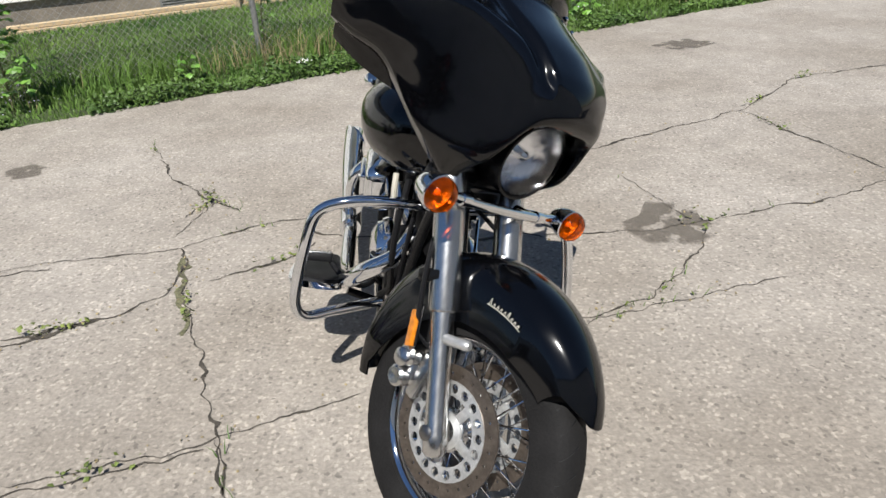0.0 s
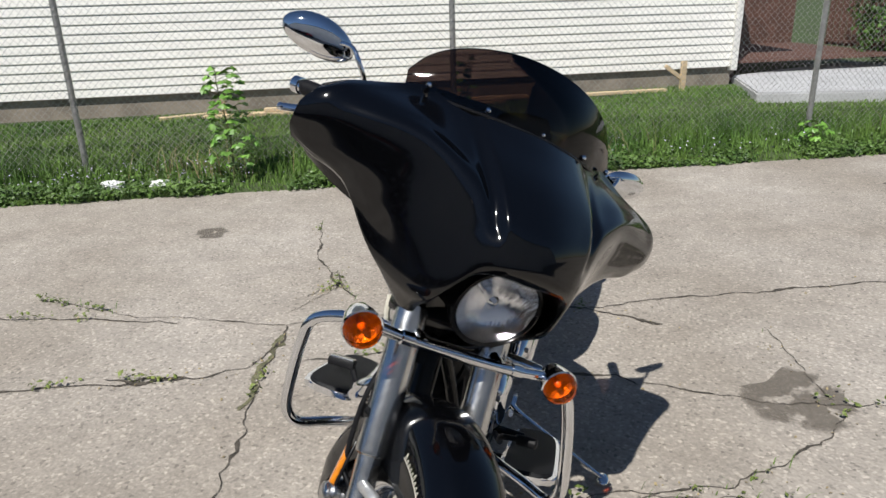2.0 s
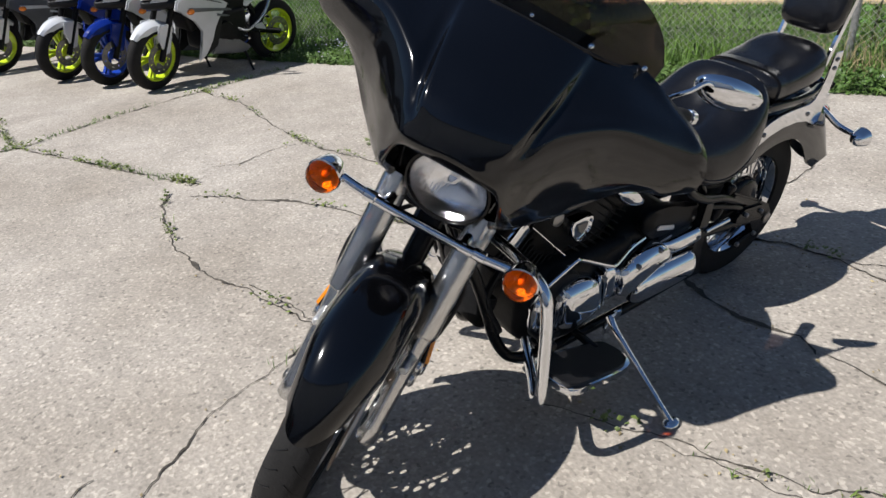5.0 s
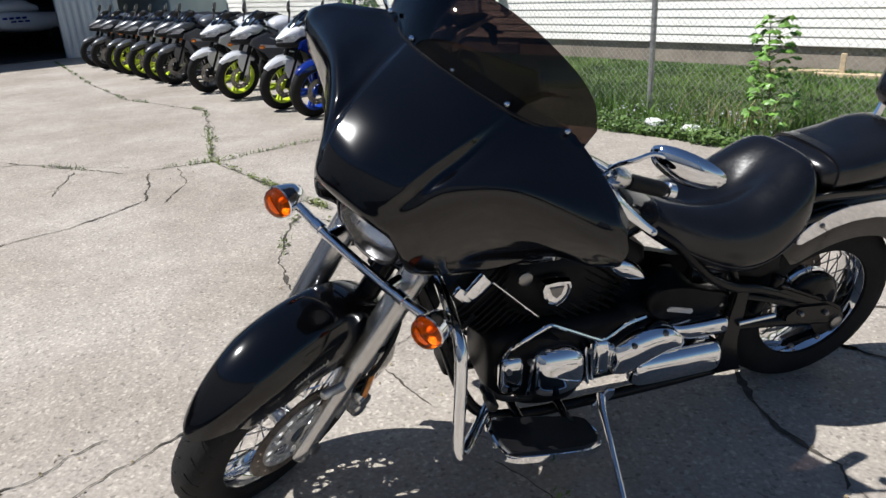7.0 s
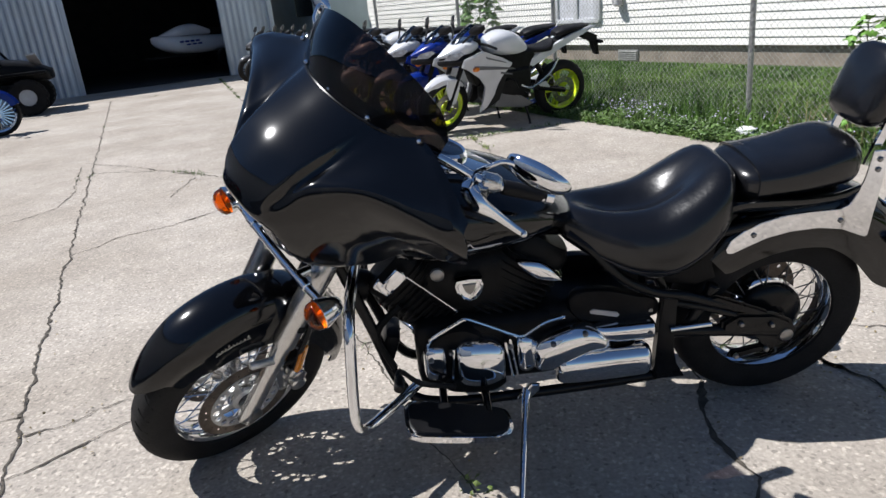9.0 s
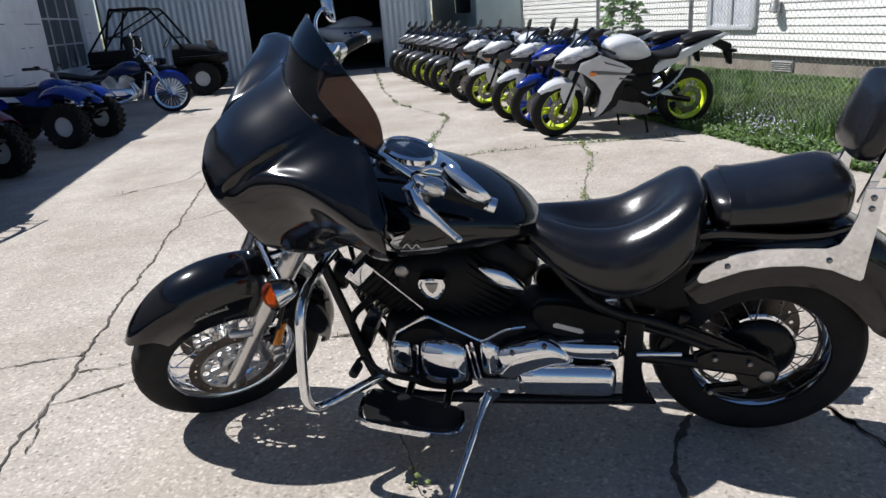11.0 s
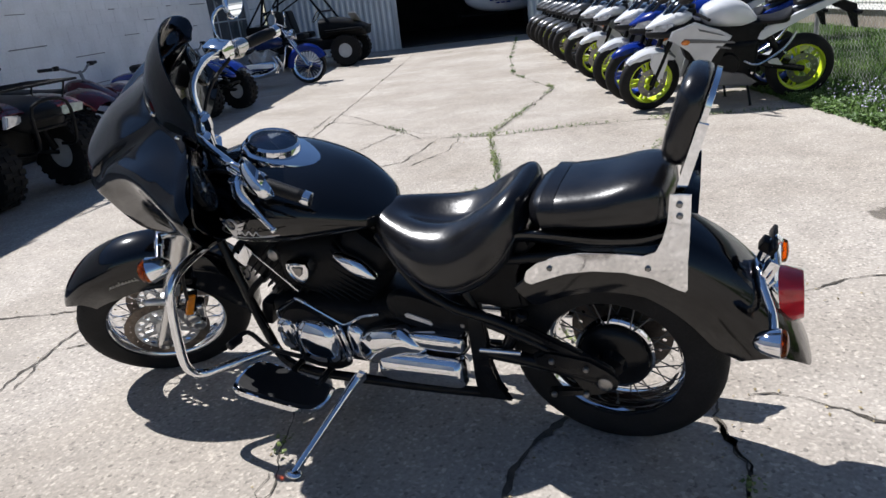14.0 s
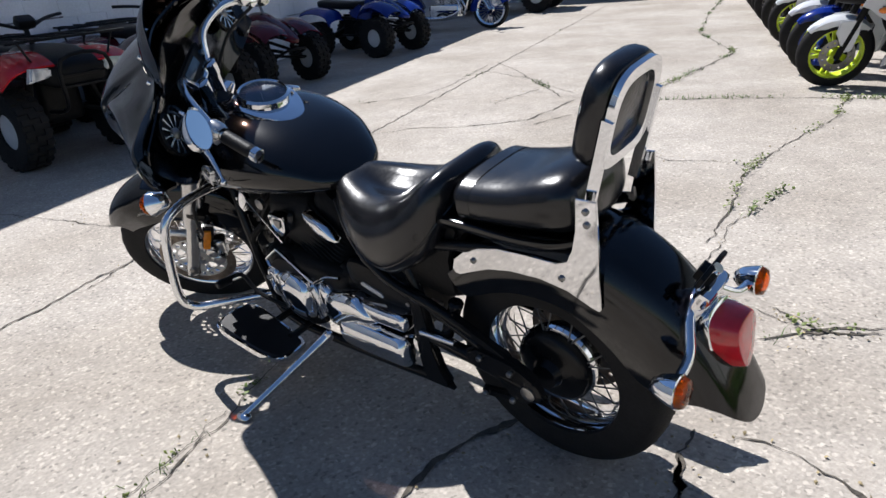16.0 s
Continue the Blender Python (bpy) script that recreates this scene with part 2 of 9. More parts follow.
FOUNDATION = surface("foundation_block", (0.24, 0.205, 0.165), 0.9, vary=0.25, scale=4, fine=0.15, bump=0.4, bump_scale=60)
WHITEBRICK = surface("white_painted_block", (0.83, 0.84, 0.87), 0.7, vary=0.08, scale=2, fine=0.05, bump=0.25, bump_scale=50, object_random=0.04)
OPENJOINT = surface("open_mortar_joint", (0.2, 0.2, 0.22), 0.9, vary=0.4, scale=9)
PALESTEEL = surface("pale_painted_steel", (0.5, 0.52, 0.54), 0.5, vary=0.12, scale=6)
CORRUGATED = surface("galvanised_sheet", (0.5, 0.55, 0.6), 0.45, 0.35, vary=0.15, scale=3, stretch=(1, 1, 0.25), fine=0.06)
# near-black base colour carries the shade inside the workshop
SHADEROOM = surface("shade_black_interior", (0.02, 0.02, 0.022), 0.9, vary=0.4, scale=3)
GALV = surface("galvanised_steel", (0.33, 0.33, 0.32), 0.5, 0.6, vary=0.2, scale=20)
OLDWOOD = surface("raw_lumber", (0.56, 0.43, 0.27), 0.8, vary=0.2, scale=8, stretch=(0.3, 4, 4), fine=0.1)
DECKWOOD = surface("brown_stained_wood", (0.11, 0.055, 0.04), 0.7, vary=0.3, scale=6, fine=0.15)
SOIL = surface("lawn_soil", (0.06, 0.075, 0.03), 0.95, vary=0.4, scale=3, tint=(0.07, 0.11, 0.03), fine=0.3, bump=0.5, bump_scale=40)
GRASS = surface("grass_blade", (0.075, 0.18, 0.028), 0.6, vary=0.35, scale=1.2, tint=(0.15, 0.245, 0.045), island=0.35)
DRYGRASS = surface("dry_stalk", (0.3, 0.24, 0.13), 0.8, vary=0.3, scale=5, island=0.3)
WEED = surface("weed_leaf", (0.055, 0.12, 0.02), 0.5, vary=0.3, scale=3, tint=(0.11, 0.19, 0.035), island=0.3)
JOINTWEED = surface("sunlit_joint_weed", (0.11, 0.17, 0.03), 0.6, vary=0.35, scale=6, tint=(0.2, 0.24, 0.06), island=0.35)
SAPLING = surface("sapling_leaf", (0.1, 0.25, 0.03), 0.45, vary=0.25, scale=4, tint=(0.18, 0.35, 0.055), island=0.25)
STEM = surface("green_brown_stem", (0.1, 0.11, 0.04), 0.7, vary=0.3)
FLOWER = surface("pale_violet_flower", (0.45, 0.42, 0.55), 0.7, vary=0.2, island=0.3)
LITTER = surface("white_litter", (0.75, 0.75, 0.74), 0.6, vary=0.1, scale=20)
HEDGE = surface("shrub_leaf", (0.04, 0.1, 0.018), 0.5, vary=0.4, scale=2, tint=(0.09, 0.18, 0.03), island=0.35)
EARTH = surface("distant_ground", (0.12, 0.12, 0.06), 0.95, vary=0.3, scale=0.3, fine=0.2)


# ---- building helpers ----
def thing(name, label, category, m=None, group="", kind=""):
    ob = new(name)
    ob.empty_display_size = 0.1
    if m is not None:
        ob.matrix_world = m
    return tagged(ob, label, category, group, kind)


def mesh_of(name, bm, material, smooth=True, angle=40):
    me = bpy.data.meshes.new(name)
    bmesh.ops.recalc_face_normals(bm, faces=bm.faces)
    if smooth:
        for fc in bm.faces:
            fc.smooth = True
        for e in bm.edges:
            if len(e.link_faces) == 2 and e.calc_face_angle(0) > radians(angle):
                e.smooth = False
    bm.to_mesh(me)
    bm.free()
    me.materials.append(material)
    return me


def part(name, bm, material, parent=None, label="", m=None, smooth=True, angle=40):
    """Links a bmesh as one mesh object under a thing or a part."""
    ob = new(name, mesh_of(name, bm, material, smooth, angle))
    if parent is not None:
        ob.parent = parent
    if m is not None:
        ob.matrix_local = m
    return tagged(ob, label)


def solid(name, bm, material, label, category, m=None, kind="", group="", smooth=True):
    """A top-level thing of one mesh."""
    ob = part(name, bm, material, None, label, None, smooth)
    if m is not None:
        ob.matrix_world = m
    return tagged(ob, "", category, group, kind)


def again(source, name, parent, m):
    """Another part on the same mesh."""
    ob = new(name, source.data)
    ob.parent = parent
    ob.matrix_local = m
    return ob


def spline(pts, n=6, closed=False):
    """Catmull-Rom through the points."""
    P = [Vector(p) for p in pts]
    k = len(P)
    out = []
    for i in range(k if closed else k - 1):
        p0, p1, p2, p3 = (P[(i - 1) % k], P[i], P[(i + 1) % k], P[(i + 2) % k]) if closed else (P[max(i - 1, 0)], P[i], P[i + 1], P[min(i + 2, k - 1)])
        for j in range(n):
            t = j / n
            out.append(0.5 * (2 * p1 + (p2 - p0) * t + (2 * p0 - 5 * p1 + 4 * p2 - p3) * t * t + (3 * p1 - p0 - 3 * p2 + p3) * t ** 3))
    if not closed:
        out.append(P[-1])
    return out


def rings(bm, loops, closed_ring=True, caps=True, closed_path=False):
    """Skins a row of vertex loops."""
    V = [[bm.verts.new(p) for p in loop] for loop in loops]
    m = len(V[0])
    for i in range(len(V) if closed_path else len(V) - 1):
        a, b = V[i], V[(i + 1) % len(V)]
        for j in range(m if closed_ring else m - 1):
            bm.faces.new((a[j], a[(j + 1) % m], b[(j + 1) % m], b[j]))
    if caps and closed_ring and not closed_path:
        bm.faces.new(V[0][::-1])
        bm.faces.new(V[-1])
    return V


def tube(bm, pts, r, n=10, smooth=0, caps=True, flat=1.0):
    """A tube along points; r is a number or one for each point."""
    rs = r if isinstance(r, (list, tuple)) else [r] * len(pts)
    if smooth:
        both = spline([(*p, 0) if False else p for p in pts], smooth)
        rad = [x.x for x in spline([(q, 0, 0) for q in rs], smooth)]
    else:
        both, rad = [Vector(p) for p in pts], rs
    up = None
    loops = []
    for i, p in enumerate(both):
        d = (both[min(i + 1, len(both) - 1)] - both[max(i - 1, 0)]).normalized()
        if up is None:
            up = d.orthogonal().normalized()
        up = (up - d * up.dot(d)).normalized()
        side = d.cross(up)
        loops.append([p + rad[i] * (math.cos(a) * up + flat * math.sin(a) * side) for a in (2 * math.pi * j / n for j in range(n))])
    rings(bm, loops, caps=caps)


def lathe(bm, profile, m=None, n=32, caps=True, arc=None):
    """Turns (radius, height) about the local z axis."""
    m = m or Matrix()
    loops = [[m @ Vector((r * math.cos(a), r * math.sin(a), h)) for a in (2 * math.pi * j / n for j in range(n))] for r, h in profile]
    rings(bm, loops, caps=caps)


def ring_lathe(bm, profile, m=None, n=40):
    """Turns a closed section about the local z axis (a ring)."""
    m = m or Matrix()
    loops = [[m @ Vector((r * math.cos(a), r * math.sin(a), h)) for r, h in profile] for a in (2 * math.pi * j / n for j in range(n))]
    rings(bm, loops, closed_path=True)


def box(bm, sx, sy, sz, m=None, bevel=0.0, seg=2):
    m = m or Matrix()
    r = bmesh.ops.create_cube(bm, size=1, matrix=m @ Matrix.Diagonal((sx, sy, sz, 1)))
    if bevel:
        es = {e for v in r["verts"] for e in v.link_edges}
        bmesh.ops.bevel(bm, geom=list(es), offset=bevel, segments=seg, affect="EDGES", profile=0.6)


def slab(bm, outline, thick, m=None, bevel=0.0):
    """An outline in local x, y with thickness along local z."""
    m = m or Matrix()
    a = [bm.verts.new(m @ Vector((x, y, -thick / 2))) for x, y in outline]
    b = [bm.verts.new(m @ Vector((x, y, thick / 2))) for x, y in outline]
    k = len(a)
    fs = [bm.faces.new(a[::-1]), bm.faces.new(b)]
    for i in range(k):
        bm.faces.new((a[i], a[(i + 1) % k], b[(i + 1) % k], b[i]))
    if bevel:
        es = [e for f in fs for e in f.edges]
        bmesh.ops.bevel(bm, geom=es, offset=bevel, segments=2, affect="EDGES")


def ball(bm, r, m=None, u=16, v=10):
    bmesh.ops.create_uvsphere(bm, u_segments=u, v_segments=v, radius=r, matrix=m or Matrix())


def oval(x, w, zlo, zhi, n=24, p=2.4, yc=0.0):
    """A section across the x axis: a superellipse from zlo to zhi, half as wide as 2w."""
    zc, h = (zlo + zhi) / 2, (zhi - zlo) / 2
    out = []
    for j in range(n):
        a = 2 * math.pi * j / n
        c, s = math.cos(a), math.sin(a)
        out.append(Vector((x, yc + w * math.copysign(abs(c) ** (2 / p), c), zc + h * math.copysign(abs(s) ** (2 / p), s))))
    return out


def loft_x(bm, rows, n=24, p=2.4, fine=3):
    """Skins sections given as (x, half width, low, high)."""
    S = spline([(r[1], r[2], r[3]) for r in rows], fine)
    X = [v.x for v in spline([(r[0], 0, 0) for r in rows], fine)]
    rings(bm, [oval(x, max(0.002, s.x), s.y, s.z, n, p) for x, s in zip(X, S)])


def aim(a, b):
    """A frame at a whose z axis points to b, and the distance."""
    a, b = Vector(a), Vector(b)
    d = b - a
    return Matrix.Translation(a) @ d.to_track_quat("Z", "Y").to_matrix().to_4x4(), d.length


def rod(bm, a, b, r, r2=None, n=10):
    m, L = aim(a, b)
    lathe(bm, [(r, 0), (r2 if r2 is not None else r, L)], m, n)


ALONG_Y = pose(0, 0, 0, -90)          # local z to the left side of a machine
# ---- plan: a along the fence, b towards the house ----
A_DIR = radians(30.9)
PLAN = Matrix.Rotation(A_DIR, 4, "Z")


def at(a, b, z=0.0, turn=0.0):
    """A pose in the plan; turn in degrees from the fence's direction."""
    return PLAN @ pose(a, b, z, 0, 0, turn)


def plan_xy(a, b):
    v = PLAN @ Vector((a, b, 0))
    return v.x, v.y


def build_ground():
    bm = bmesh.new()
    # one sheet: lot, rising lawn, distance
    xs = [-700, -200, -60, -30, -16, -13, -11, -9, -7, -5, -3, -1, 1, 3, 5, 7, 9, 12, 20, 60, 200, 700]
    ys = [-700, -200, -60, -20, -8, -5, -3, -1, 1, 3, 5, 5.58, 5.62, 6.2, 7, 8, 9, 11, 16, 60, 200, 700]

    def height(a, b):
        return 0.0 if b < 5.6 else 0.15 * min(1, (b - 5.6) / 2.6)
    V = [[bm.verts.new(PLAN @ Vector((a, b, height(a, b)))) for b in ys] for a in xs]
    for i in range(len(xs) - 1):
        for j in range(len(ys) - 1):
            bm.faces.new((V[i][j], V[i + 1][j], V[i + 1][j + 1], V[i][j + 1]))
    ob = solid("ground", bm, CONCRETE, "weathered exposed-aggregate concrete lot with a strip of lawn", "ground", kind="structure", smooth=False)
    ob.data.materials.append(SOIL)
    ob.data.materials.append(EARTH)
    for p in ob.data.polygons:
        c = PLAN.inverted() @ p.center
        if c.y > 5.6:
            p.material_index = 1
        if abs(c.x) > 40 or abs(c.y) > 40:
            p.material_index = 2


build_ground()


def house_b(a):
    return 8.9 + 0.05 * a


HOUSE_TURN = math.degrees(math.atan(0.05))


def build_house():
    """A long sided wall on a block foundation, with a window, a lamp and vents."""
    a0, a1 = -14.5, 6.33
    L = (a1 - a0) / math.cos(radians(HOUSE_TURN))
    base = at(a0, house_b(a0), 0.0, HOUSE_TURN)
    house = thing("house", "long white vinyl-sided house wall on a grey block foundation", "house", base)
    bm = bmesh.new()
    box(bm, L, 5.8, 0.42, pose(L / 2, 3.03, 0.21))
    part("foundation", bm, FOUNDATION, house, "grey concrete block foundation")
    win = (3.9, 4.9, 1.0, 2.2)
    bm = bmesh.new()
    box(bm, L, 5.8, 3.4, pose(L / 2, 3.0, 2.12))
    part("wall", bm, SIDING, house)
    bm = bmesh.new()
    roof = [(-0.5, 3.75), (3.0, 5.4), (6.5, 3.75), (6.5, 3.85), (3.0, 5.52), (-0.5, 3.87)]
    rings(bm, [[Vector((x, y, z)) for y, z in roof] for x in (-0.4, L + 0.4)])
    part("roof", bm, GREYPAINT, house, "dark shingled roof")
    # lap boards, each a sloping course
    step = 0.102
    src = None
    for k in range(33):
        z = 0.40 + k * step
        bm = bmesh.new()
        prof = [(0.10, z), (0.074, z), (0.088, z + step + 0.004), (0.10, z + step + 0.004)]
        rings(bm, [[Vector((x, y, zz)) for y, zz in prof] for x in (0.0, L)])
        part("siding_board", bm, SIDING, house, smooth=False)
    bm = bmesh.new()
    box(bm, 0.09, 0.12, 3.5, pose(L, 0.1, 2.1), 0.008)
    part("corner_trim", bm, SIDING, house)
    # window
    wx = (-7.1 - a0) / math.cos(radians(HOUSE_TURN)) + 0.1
    bm = bmesh.new()
    for sx, sz, px, pz in ((1.0, 0.07, 0.5, 0.0), (1.0, 0.07, 0.5, 1.5), (0.07, 1.5, 0.0, 0.75), (0.07, 1.5, 1.0, 0.75), (0.05, 1.5, 0.5, 0.75)):
        box(bm, sx + 0.04, 0.06, sz, pose(wx + px, 0.06, 0.78 + pz), 0.006)
    frame_ = part("window", bm, WHITEPAINT, house, "white-framed window with a drawn curtain")
    bm = bmesh.new()
    box(bm, 1.0, 0.02, 1.5, pose(wx + 0.5, 0.07, 1.53))
    part("pane", bm, surface("curtained_pane", (0.62, 0.63, 0.66), 0.12, vary=0.15, scale=6, coat=0.6), frame_)
    # a wall lamp and vents
    lx = (-5.5 - a0)
    bm = bmesh.new()
    lathe(bm, [(0.02, 0), (0.09, 0.02), (0.045, 0.2), (0.015, 0.24)], pose(lx, 0.0, 0.98), 12)
    box(bm, 0.08, 0.1, 0.16, pose(lx, 0.05, 1.05), 0.01)
    part("wall_lamp", bm, GALV, house, "grey exterior lamp")
    for vx in (lx + 0.1, lx + 7.4):
        bm = bmesh.new()
        box(bm, 0.42, 0.03, 0.17, pose(vx, 0.12, 0.24), 0.005)
        for i in range(5):
            box(bm, 0.38, 0.03, 0.012, pose(vx, 0.1, 0.18 + 0.03 * i, 30))
        part("vent", bm, GALV, house, "louvred foundation vent")
    return house


build_house()


def build_garage():
    """Corrugated metal shop front with a wide open doorway and dark inside."""
    A = -16.0
    H = 4.6
    g = thing("garage", "corrugated metal workshop with a wide open doorway", "garage", at(A, 0, 0, 90))
    # local x runs along b, local y towards the inside

    def sheet(name, x0, x1, z0, z1):
        bm = bmesh.new()
        n = max(2, int((x1 - x0) / 0.0375))
        pts = [(x0 + (x1 - x0) * i / n, 0.012 * math.sin(math.pi * i)if False else 0.02 * ((i // 2) % 2)) for i in range(n + 1)]
        front = [[Vector((x, y, z)) for x, y in pts] for z in (z0, z1)]
        rings(bm, front, closed_ring=False)
        back = [[Vector((x, 0.08, z)) for x, y in pts] for z in (z0, z1)]
        rings(bm, back, closed_ring=False)
        part(name, bm, CORRUGATED, g, smooth=False)
    sheet("wall_panel", -2.1, 1.3, 0, H)
    sheet("wall_panel", 4.85, 6.1, 0, H)
    sheet("wall_panel", 1.3, 4.85, 3.4, H)
    bm = bmesh.new()
    box(bm, 3.64, 0.12, 0.1, pose(3.07, 0.05, 3.4), 0.01)
    part("door_lintel", bm, CORRUGATED, g, "grey steel door frame")
    for x in (1.3, 4.85):
        bm = bmesh.new()
        box(bm, 0.09, 0.12, 3.34, pose(x, 0.05, 1.67), 0.01)
        part("door_post", bm, CORRUGATED, g, "grey steel door frame")
    # inner walls and roof coloured as dark as the shade in the room
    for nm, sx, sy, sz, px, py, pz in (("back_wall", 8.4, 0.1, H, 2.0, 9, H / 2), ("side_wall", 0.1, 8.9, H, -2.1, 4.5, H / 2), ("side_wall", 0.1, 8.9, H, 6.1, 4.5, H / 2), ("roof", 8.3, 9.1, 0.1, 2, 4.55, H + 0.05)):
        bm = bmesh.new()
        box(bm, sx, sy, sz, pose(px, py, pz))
        part(nm, bm, SHADEROOM, g)
    bm = bmesh.new()
    box(bm, 0.85, 0.12, 0.05, pose(4.0, 4.0, 2.63), 0.01)
    lamp_ = part("strip_light", bm, WHITEPAINT, g, "lit fluorescent strip light")
    tube_glow = bpy.data.materials.new("fluorescent_tube")
    tube_glow.use_nodes = True
    tube_glow.node_tree.nodes["Principled BSDF"].inputs["Emission Color"].default_value = (0.9, 0.97, 1.0, 1)
    tube_glow.node_tree.nodes["Principled BSDF"].inputs["Emission Strength"].default_value = 1.6
    bm = bmesh.new()
    rod(bm, (3.6, 4.0, 2.59), (4.4, 4.0, 2.59), 0.016, n=10)
    part("tube", bm, tube_glow, lamp_)
    # floor sheet with the indoor shade in its colour
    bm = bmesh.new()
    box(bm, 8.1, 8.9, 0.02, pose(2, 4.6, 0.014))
    part("floor_slab", bm, SHADEROOM, g)
    bm = bmesh.new()
    box(bm, 0.12, 0.14, H, pose(6.1, 0.0, H / 2), 0.01)
    part("corner_trim", bm, CORRUGATED, g)
    return g


build_garage()


def white_b(a):
    return -3.13 - 0.06 * a


WHITE_TURN = -math.degrees(math.atan(0.06))


def build_white_building():
    a0, a1 = -15.95, 10.0
    w = thing("block_building", "low white-painted block building with a steel window", "building", at(a0, white_b(a0), 0, WHITE_TURN))
    L, H = 26.0, 3.8
    bm = bmesh.new()
    x0, x1, z0, z1 = 1.2, 3.9, 0.72, 2.75
    for sx, sz, px, pz in ((x0, H, x0 / 2, H / 2), (L - x1, H, (L + x1) / 2, H / 2), (x1 - x0, z0, (x0 + x1) / 2, z0 / 2), (x1 - x0, H - z1, (x0 + x1) / 2, (H + z1) / 2)):
        box(bm, sx, 0.3, sz, pose(px, -0.15, pz))
    box(bm, L, 7, 0.2, pose(L / 2, -3.5, H - 0.1))
    box(bm, L, 0.3, H, pose(L / 2, -7, H / 2))
    box(bm, 0.3, 7, H, pose(L, -3.5, H / 2))
    box(bm, 0.3, 7, H, pose(0.0, -3.6, H / 2))
    part("wall", bm, WHITEBRICK, w, smooth=False)
    # painted block courses, each block a little proud of its joints
    rng = random.Random(12)
    V, F = [], []
    for j in range(18):
        z = 0.01 + j * 0.203
        x = 0.02 - 0.2 * (j % 2)
        while x < 19.0:
            g0, g1 = x + 0.003, x + 0.403
            up = 0.196 if rng.random() > 0.07 else 0.188
            inside = g1 > x0 - 0.01 and g0 < x1 + 0.01 and z + up > z0 - 0.01 and z < z1 + 0.01
            if g0 > 0.0 and not inside:
                y = 0.004 + rng.random() * 0.003
                n_ = len(V)
                V += [(g0, 0, z), (g1, 0, z), (g1, 0, z + up), (g0, 0, z + up), (g0 + 0.003, y, z + 0.003), (g1 - 0.003, y, z + 0.003), (g1 - 0.003, y, z + up - 0.003), (g0 + 0.003, y, z + up - 0.003)]
                F += [(n_ + 4, n_ + 7, n_ + 6, n_ + 5), (n_, n_ + 4, n_ + 5, n_ + 1), (n_ + 1, n_ + 5, n_ + 6, n_ + 2), (n_ + 2, n_ + 6, n_ + 7, n_ + 3), (n_ + 3, n_ + 7, n_ + 4, n_)]
            x += 0.406
    me = bpy.data.meshes.new("blockwork")
    me.from_pydata(V, [], F)
    me.materials.append(WHITEBRICK)
    blocks = new("blockwork", me)
    blocks.parent = w
    tagged(blocks, "white-painted concrete blocks with thin joints", kind="stuff")
    bm = bmesh.new()
    for _ in range(110):
        x, z = rng.uniform(0.5, 17.0), 0.01 + 0.203 * rng.randint(1, 17)
        wide = rng.choice((0.2, 0.4, 0.4, 0.8))
        if not (x + wide > x0 - 0.1 and x < x1 + 0.1 and z0 - 0.1 < z < z1 + 0.1):
            box(bm, wide, 0.006, rng.uniform(0.008, 0.016), pose(x + wide / 2, 0.007, z - 0.004, 0, rng.uniform(-0.4, 0.4)))
    tagged(part("open_joint", bm, OPENJOINT, w, "dark open mortar joints", smooth=False), kind="stuff")
    bm = bmesh.new()
    box(bm, L + 0.1, 0.36, 0.08, pose(L / 2, -0.14, H + 0.02), 0.01)
    part("coping", bm, GALV, w)
    bm = bmesh.new()
    for i in range(5):
        box(bm, 0.035, 0.05, z1 - z0, pose(x0 + (x1 - x0) * i / 4, -0.1, (z0 + z1) / 2))
    for i in range(5):
        box(bm, x1 - x0, 0.05, 0.035, pose((x0 + x1) / 2, -0.1, z0 + (z1 - z0) * i / 4))
    fr = part("window_frame", bm, PALESTEEL, w, "pale steel window grid")
    src = None
    for i in range(4):
        for j in range(4):
            m = pose(x0 + (x1 - x0) * (i + 0.5) / 4, -0.1, z0 + (z1 - z0) * (j + 0.5) / 4)
            if src is None:
                bm = bmesh.new()
                box(bm, (x1 - x0) / 4 - 0.03, 0.006, (z1 - z0) / 4 - 0.03)
                src = part("pane", bm, surface("dark_pane", (0.02, 0.024, 0.03), 0.08, vary=0.3, scale=3), fr, m=m)
            else:
                again(src, "pane", fr, m)
    return w, L, H, (x0, x1, z0, z1)


WHITE = build_white_building()
# ---- the black cruiser ----
BIKE = pose(0.014, 3.305, 0, 0, 0, -90 + 6.2) @ pose(0, 0, 0, -9.5)
RAKE, STEER = radians(33), 40
AXIS_FOOT = Vector((1.80, 0, 0))
STEER_AXIS = Vector((-math.sin(RAKE), 0, math.cos(RAKE)))
TURNED = Matrix.Translation(AXIS_FOOT) @ Matrix.Rotation(radians(STEER), 4, STEER_AXIS) @ Matrix.Translation(-AXIS_FOOT)
R_AXLE, F_AXLE = Vector((0, 0, 0.302)), Vector((1.722, 0, 0.302))

bike = thing("motorcycle", "gloss-black cruiser motorcycle with a batwing fairing, leaning on its side stand", "motorcycle", BIKE)


